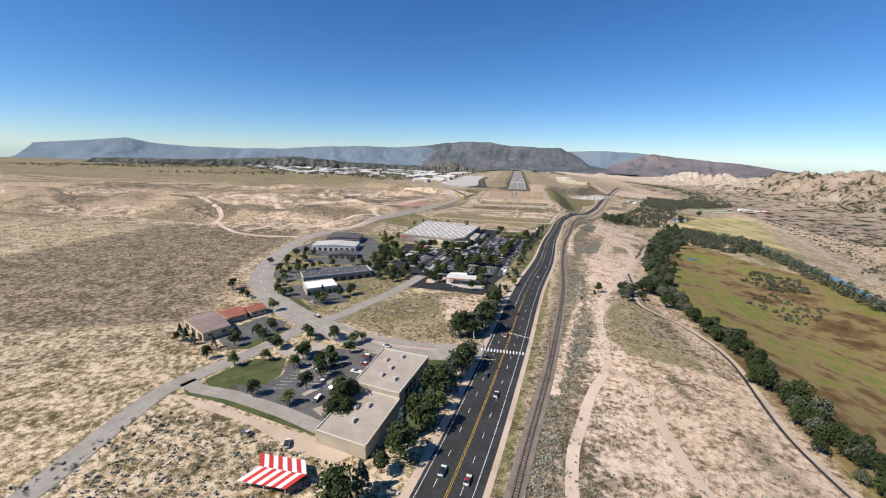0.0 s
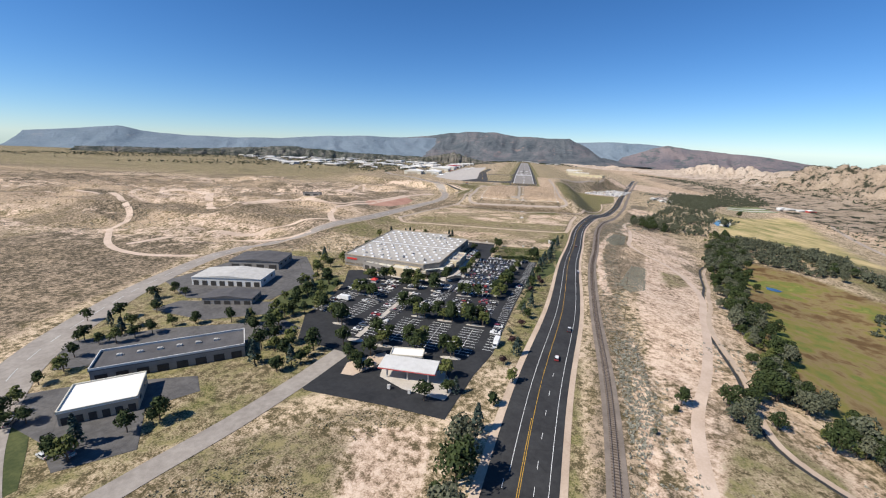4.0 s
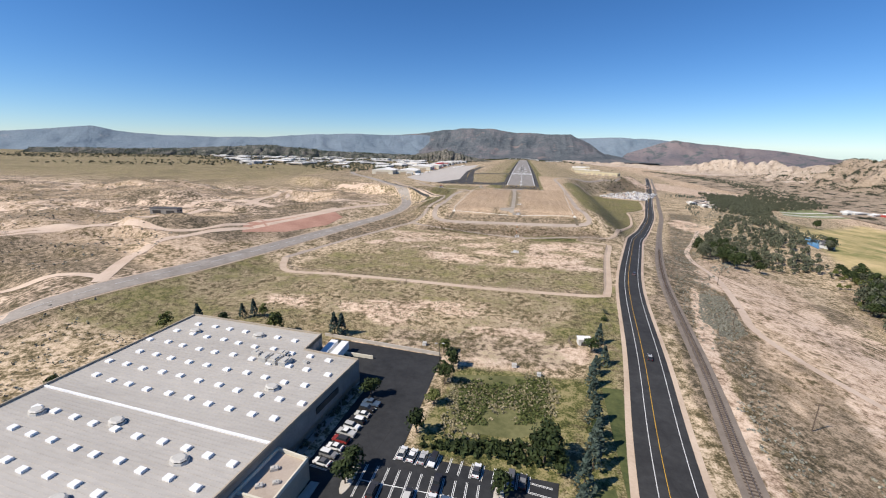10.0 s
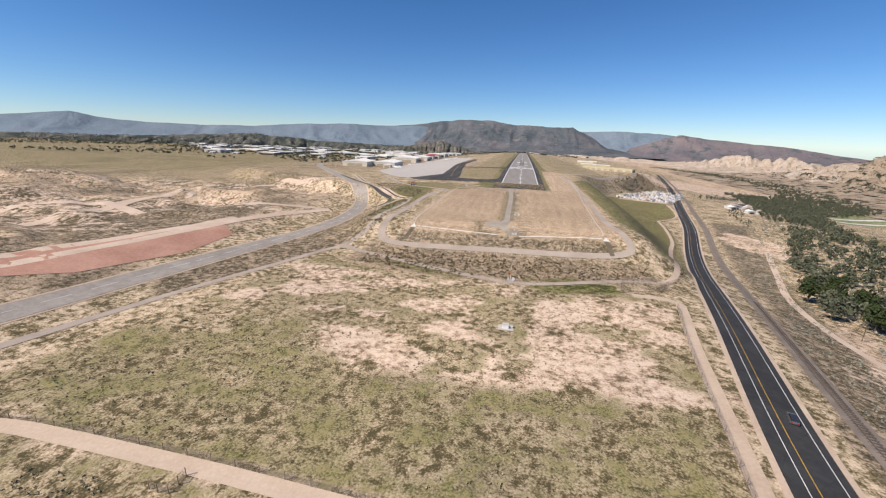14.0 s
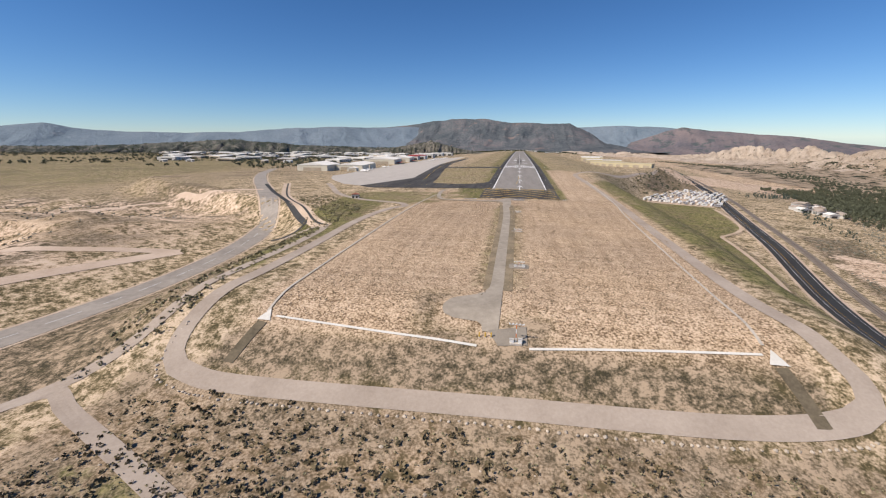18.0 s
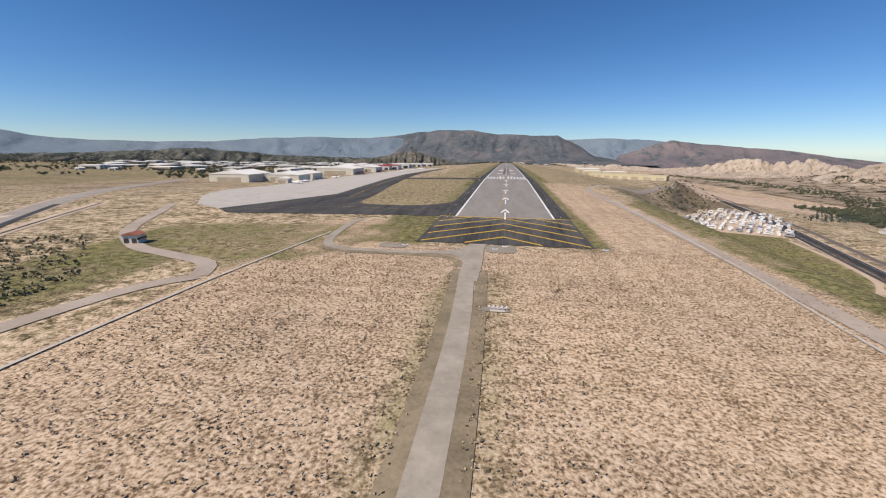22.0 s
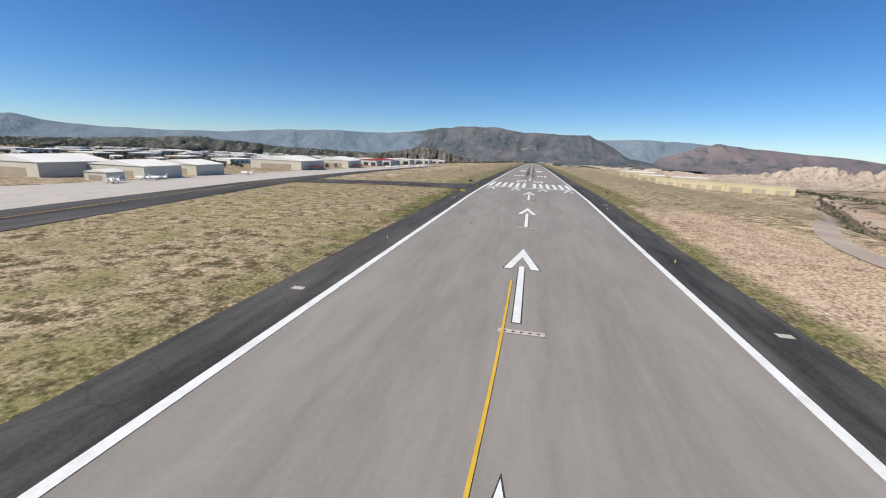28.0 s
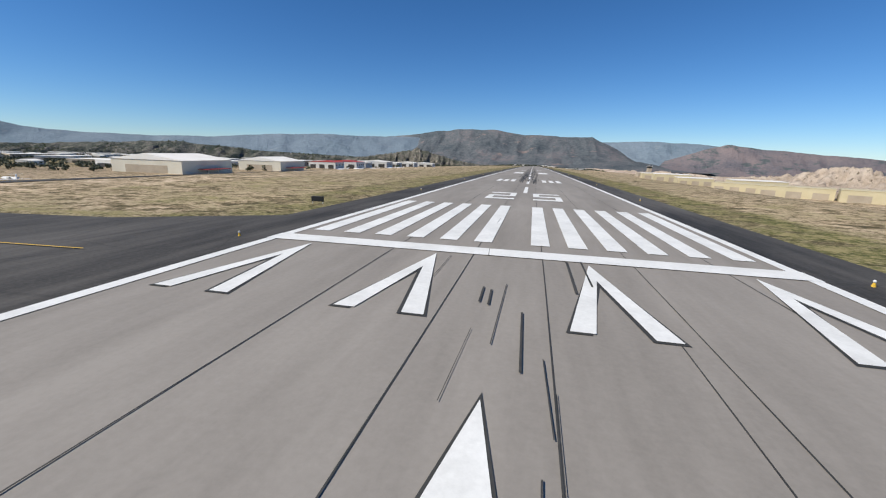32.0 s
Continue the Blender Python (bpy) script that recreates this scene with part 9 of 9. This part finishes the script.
# stones along the outer edge of the perimeter road
rk = random.Random(17)
ME_STONES = []
for k in range(3):
    bm = bmesh.new()
    bmesh.ops.create_icosphere(bm, subdivisions=1, radius=0.42)
    for v in bm.verts:
        v.co *= rk.uniform(0.75, 1.2)
        v.co.z *= 0.7
    ME_STONES.append(mesh_of("stone", bm, M_STONE))
edge = spline([(-79.5, -243), (-77, -256), (-68, -259.8), (-53, -260.6), (-4, -259), (38, -257.6), (59, -253.6), (66, -246)], 1.5)
row = tagged(new("stone_row"), "row of rough stones edging the perimeter road", "stones")
for i, p in enumerate(edge):
    o = new("stone", ME_STONES[i % 3])
    o.parent = row
    o.matrix_basis = pose(p.x + rk.gauss(0, 0.15), p.y + rk.gauss(0, 0.15), tz(p.x, p.y) + 0.12, 0, 0, rk.uniform(0, 360)) @ Matrix.Scale(rk.uniform(0.6, 1.1), 4)
scatter("bush", "round dark shrubs on the embankment", [(-80, -288), (72, -272), (68, -260), (-78, -262)], 420, M_SHRUB, 0.34, 0.42, 71, 8, "scrub")
for i in range(60):
    x, y = rk.uniform(-80, 66), rk.uniform(-330, -262)
    s = tagged(new("field_stone", ME_STONES[i % 3]), "pale loose stone lying in dry grass", "stone", group="field stones")
    s.matrix_basis = pose(x, y, tz(x, y) + 0.05, 0, 0, rk.uniform(0, 360)) @ Matrix.Scale(rk.uniform(0.5, 1.3), 4)

# runway signs and edge lights
def runway_sign(x, y, face, label, text="", w=1.3, h=1.3, turn=0.0):
    ob = tagged(new("runway_sign"), label, "sign")
    ob.matrix_basis = pose(x, y, tz(x, y) + 0.05, 0, 0, turn)
    part("panel", boxes(bmesh.new(), (-w / 2, -0.12, 0.3, w / 2, 0.12, 0.3 + h), bevel=0.03), face, ob)
    for k in (-w / 2 + 0.15, w / 2 - 0.15):
        part("leg", boxes(bmesh.new(), (k - 0.05, -0.05, -0.2, k + 0.05, 0.05, 0.32)), M_METALUNIT, ob)
    if text:
        cu = bpy.data.curves.new("digit", "FONT")
        cu.body, cu.size, cu.align_x, cu.extrude = text, h * 1.05, "CENTER", 0.01
        t = new("digit", cu)
        t.data.materials.append(M_WHITEVAN)
        t.parent = ob
        t.matrix_basis = pose(0, -0.14, 0.3 + h * 0.14, 90, 0, 0)
    return ob


runway_sign(33, 244, M_BLACKSIGN, "black distance sign with a white 8", "8")
ys = runway_sign(-24.4, 212, M_YELLOW, "low yellow taxiway sign beside the shoulder", "", 1.7, 0.62)
part("bar", boxes(bmesh.new(), (-0.9, -0.14, 0.6, 0.3, -0.115, 0.75)), M_BLACKSIGN, ys)
runway_sign(-30.4, 272, M_BLACKSIGN, "low black taxiway sign beside the shoulder", "", 2.0, 0.8)
for i in range(34):
    for sx in (-1, 1):
        x, y = sx * 23.4, 6 + i * 60.0
        ob = tagged(new("runway_edge_light"), "small runway edge light on the black shoulder", "runway light", group="runway edge lights")
        ob.matrix_basis = pose(x, y, float(rprof(y)) + 0.13)
        bm = bmesh.new()
        bmesh.ops.create_cone(bm, cap_ends=True, segments=8, radius1=0.14, radius2=0.05, depth=0.3, matrix=pose(0, 0, 0.15))
        part("stem", bm, M_YELLOW, ob)
        bm = bmesh.new()
        bmesh.ops.create_uvsphere(bm, u_segments=8, v_segments=6, radius=0.1, matrix=pose(0, 0, 0.36))
        part("lens", bm, M_LAMP, ob)
for x, y in ((24, 72), (25, 100), (24.5, 196), (-24, 98), (-24, 192), (24.6, 40), (-24.5, 36)):
    marks("shoulder_pit", [[(x - 0.7, y), (x + 0.7, y), (x + 0.7, y + 0.9), (x - 0.7, y + 0.9)]], 0.15, M_CONC, "pale concrete light pit in the shoulder")

# car park lamps, signals, canopy and hut
def lamp_post(x, y, h=8.0, arms=2):
    ob = tagged(new("lamp_post"), "tall dark car park lamp post", "lamp post", group="car park lamps")
    ob.matrix_basis = pose(x, y, tz(x, y), 0, 0, 10)
    bm = bmesh.new()
    bmesh.ops.create_cone(bm, cap_ends=True, segments=8, radius1=0.12, radius2=0.07, depth=h, matrix=pose(0, 0, h / 2))
    part("pole", bm, M_DARKDOOR, ob)
    part("base", boxes(bmesh.new(), (-0.3, -0.3, -0.1, 0.3, 0.3, 0.7), bevel=0.05), M_CONC, ob)
    for k in range(arms):
        s = -1 if k else 1
        part("arm", boxes(bmesh.new(), (min(0, s * 1.0), -0.04, h - 0.15, max(0, s * 1.0), 0.04, h - 0.05)), M_DARKDOOR, ob)
        part("lamp_head", boxes(bmesh.new(), (s * 1.2 - 0.45, -0.2, h - 0.25, s * 1.2 + 0.45, 0.2, h - 0.05), bevel=0.03), M_METALUNIT, ob)


for x, y in ((-36, -664), (-57, -697), (-26, -700), (-32, -616), (-67, -612), (-90, -641), (-5, -577), (-34, -566), (-46, -606), (-22, -498), (-62, -660), (-85, -681), (-17, -610)):
    lamp_post(x, y)


def signal_pole(x, y, turn):
    ob = tagged(new("traffic_signal"), "traffic signal with a long mast arm", "traffic signal", group="junction signals")
    ob.matrix_basis = pose(x, y, tz(x, y), 0, 0, turn)
    bm = bmesh.new()
    bmesh.ops.create_cone(bm, cap_ends=True, segments=8, radius1=0.17, radius2=0.1, depth=7, matrix=pose(0, 0, 3.5))
    part("pole", bm, M_METALUNIT, ob)
    part("mast_arm", boxes(bmesh.new(), (0, -0.08, 5.8, 11, 0.08, 5.98)), M_METALUNIT, ob)
    for k in (4.5, 7.5, 10.5):
        b = part("signal_head", boxes(bmesh.new(), (k - 0.2, -0.25, 5.3, k + 0.2, -0.08, 6.4), bevel=0.03), M_YELLOW, ob)
        for j in range(3):
            bm = bmesh.new()
            bmesh.ops.create_cone(bm, cap_ends=True, segments=10, radius1=0.13, radius2=0.13, depth=0.06, matrix=pose(k, -0.27, 5.5 + 0.35 * j, 90, 0, 0))
            o = link("signal_lens", bm, M_DARKDOOR)
            o.parent = b


signal_pole(8, -812, 160)
signal_pole(-20, -812, -80)
signal_pole(-18, -838, 0)
stall_tent = tagged(new("red_sales_tent"), "red-roofed sales stall in the car park", "stall")
bm = bmesh.new()
r = bmesh.ops.create_cone(bm, cap_ends=True, segments=4, radius1=2.9, radius2=1.0, depth=0.9, matrix=pose(-90, -619, -10.0, 0, 0, 38))
part("roof", bm, M_REDSIGN, stall_tent)
part("counter", boxes(bmesh.new(), (-91.6, -620.6, -12.4, -88.4, -617.4, -11.3)), M_PALEWALL, stall_tent)
for x, y in ((-91.7, -620.7), (-88.3, -620.7), (-91.7, -617.3), (-88.3, -617.3)):
    part("post", boxes(bmesh.new(), (x - 0.1, y - 0.1, -12.5, x + 0.1, y + 0.1, -10.3)), M_METALUNIT, stall_tent)
hut = plain_building("pump_hut", "small white pump hut inside a brown fence", 28.5, -471.5, 4.6, 3, 2.2, 8, M_PALEWALL, M_ROOFW, 0.0, "hut", 1)
mesh_fence([(23.5, -474.5), (23.5, -468.5), (33.5, -468), (33.5, -474)], "low brown fence round the pump hut", 2.0, 1.5)
for x, y, w in ((3, -494, 1.6), (11, -498, 1.3), (-30, -486, 1.4)):
    b = tagged(new("utility_box"), "pale metal utility box in rough grass", "utility box", group="utility boxes")
    b.matrix_basis = pose(x, y, tz(x, y))
    part("body", boxes(bmesh.new(), (-w / 2, -0.6, -0.1, w / 2, 0.6, 1.1), bevel=0.05), M_PALEWALL, b)
    part("lid", boxes(bmesh.new(), (-w / 2 - 0.05, -0.65, 1.1, w / 2 + 0.05, 0.65, 1.2)), M_METALUNIT, b)
# water
M_WATER = surface("still_water", (0.02, 0.035, 0.05), (0.03, 0.05, 0.07), 0.06, 0.2, 0.05, 0.05, 0.02, spec=0.6)
for o, lb in (([(206, -484), (213, -487), (219, -483), (217, -477), (210, -475)], "small dark pond in the wet meadow"), ([(345, -60), (360, -78), (330, -128), (306, -148), (312, -120), (334, -80)], "blue pond beside the cottonwoods")):
    paved("pond", o, 0.25, M_WATER, lb, "water", 6.0)
setting(ribbon("river", [(372, -300), (366, -400), (352, -500), (330, -585), (318, -640), (312, -760), (320, -900)], -6.0, 6.0, 0.2, M_WATER, step=8, across=3), "dark slow river below the trees", "water")
M_CROPGREEN = surface("green_crop_row", (0.12, 0.16, 0.06), (0.26, 0.3, 0.14), 0.95, 0.5, 0.05, 0.4, 0.1)
M_CROPPALE = surface("pale_row_cover", (0.5, 0.5, 0.44), (0.66, 0.66, 0.6), 0.8, 0.5, 0.05, 0.1)
for k in range(8):
    setting(ribbon("crop_row", [(500 + 8 * k, 262 + 17 * k), (580 + 8 * k, 290 + 17 * k), (660 + 6 * k, 316 + 17 * k)], -5.0, 5.0, 0.25, M_CROPPALE if k in (1, 4) else M_CROPGREEN, step=20, across=2), "long planted strip of a market garden", "crop strip")
for x, y, w, d in ((697, 365, 34, 12), (716, 350, 26, 12), (690, 384, 30, 10), (668, 356, 12, 10)):
    plain_building("greenhouse", "long white farm building beside the fields", x, y, w, d, 4.5, 12, M_PALEWALL, M_ROOFW, 1.8, "farm building", 1, None, "market garden buildings")
plain_building("barn", "red barn with a white roof", 728, 338, 20, 12, 6, 12, M_HANGAR_RED, M_ROOFW, 2.2, "barn", 1)
setting(ribbon("dirt_road", [(915, 800), (800, 560), (740, 420), (671, 200), (590, 0), (514, -212), (462, -362), (430, -480), (420, -640), (430, -900)], -4.0, 4.0, 0.2, M_TRACK, step=12), "pale valley road below the badlands", "road")
setting(ribbon("dirt_road", [(671, 200), (690, 280), (697, 350)], -3.0, 3.0, 0.2, M_DIRTROAD, step=10), "pale farm lane", "road")
# power poles along the railway
def power_pole(x, y, turn):
    ob = tagged(new("power_pole"), "wooden power pole with a crossarm", "power pole", group="power poles")
    ob.matrix_basis = pose(x, y, tz(x, y), 0, 0, turn)
    bm = bmesh.new()
    bmesh.ops.create_cone(bm, cap_ends=True, segments=7, radius1=0.16, radius2=0.1, depth=9, matrix=pose(0, 0, 4.5))
    part("pole", bm, M_BARK, ob)
    part("crossarm", boxes(bmesh.new(), (-1.2, -0.08, 8.2, 1.2, 0.08, 8.36)), M_BARK, ob)
    for k in (-1.0, 0.0, 1.0):
        bm = bmesh.new()
        bmesh.ops.create_cone(bm, cap_ends=True, segments=6, radius1=0.07, radius2=0.04, depth=0.2, matrix=pose(k, 0, 8.46))
        part("insulator", bm, M_GLASS, ob)


for x, y in ((18, -812), (16, -840), (121, -361), (98, -431), (71, -578), (56, -639), (84, -506), (145, -290)):
    power_pole(x, y, 10)
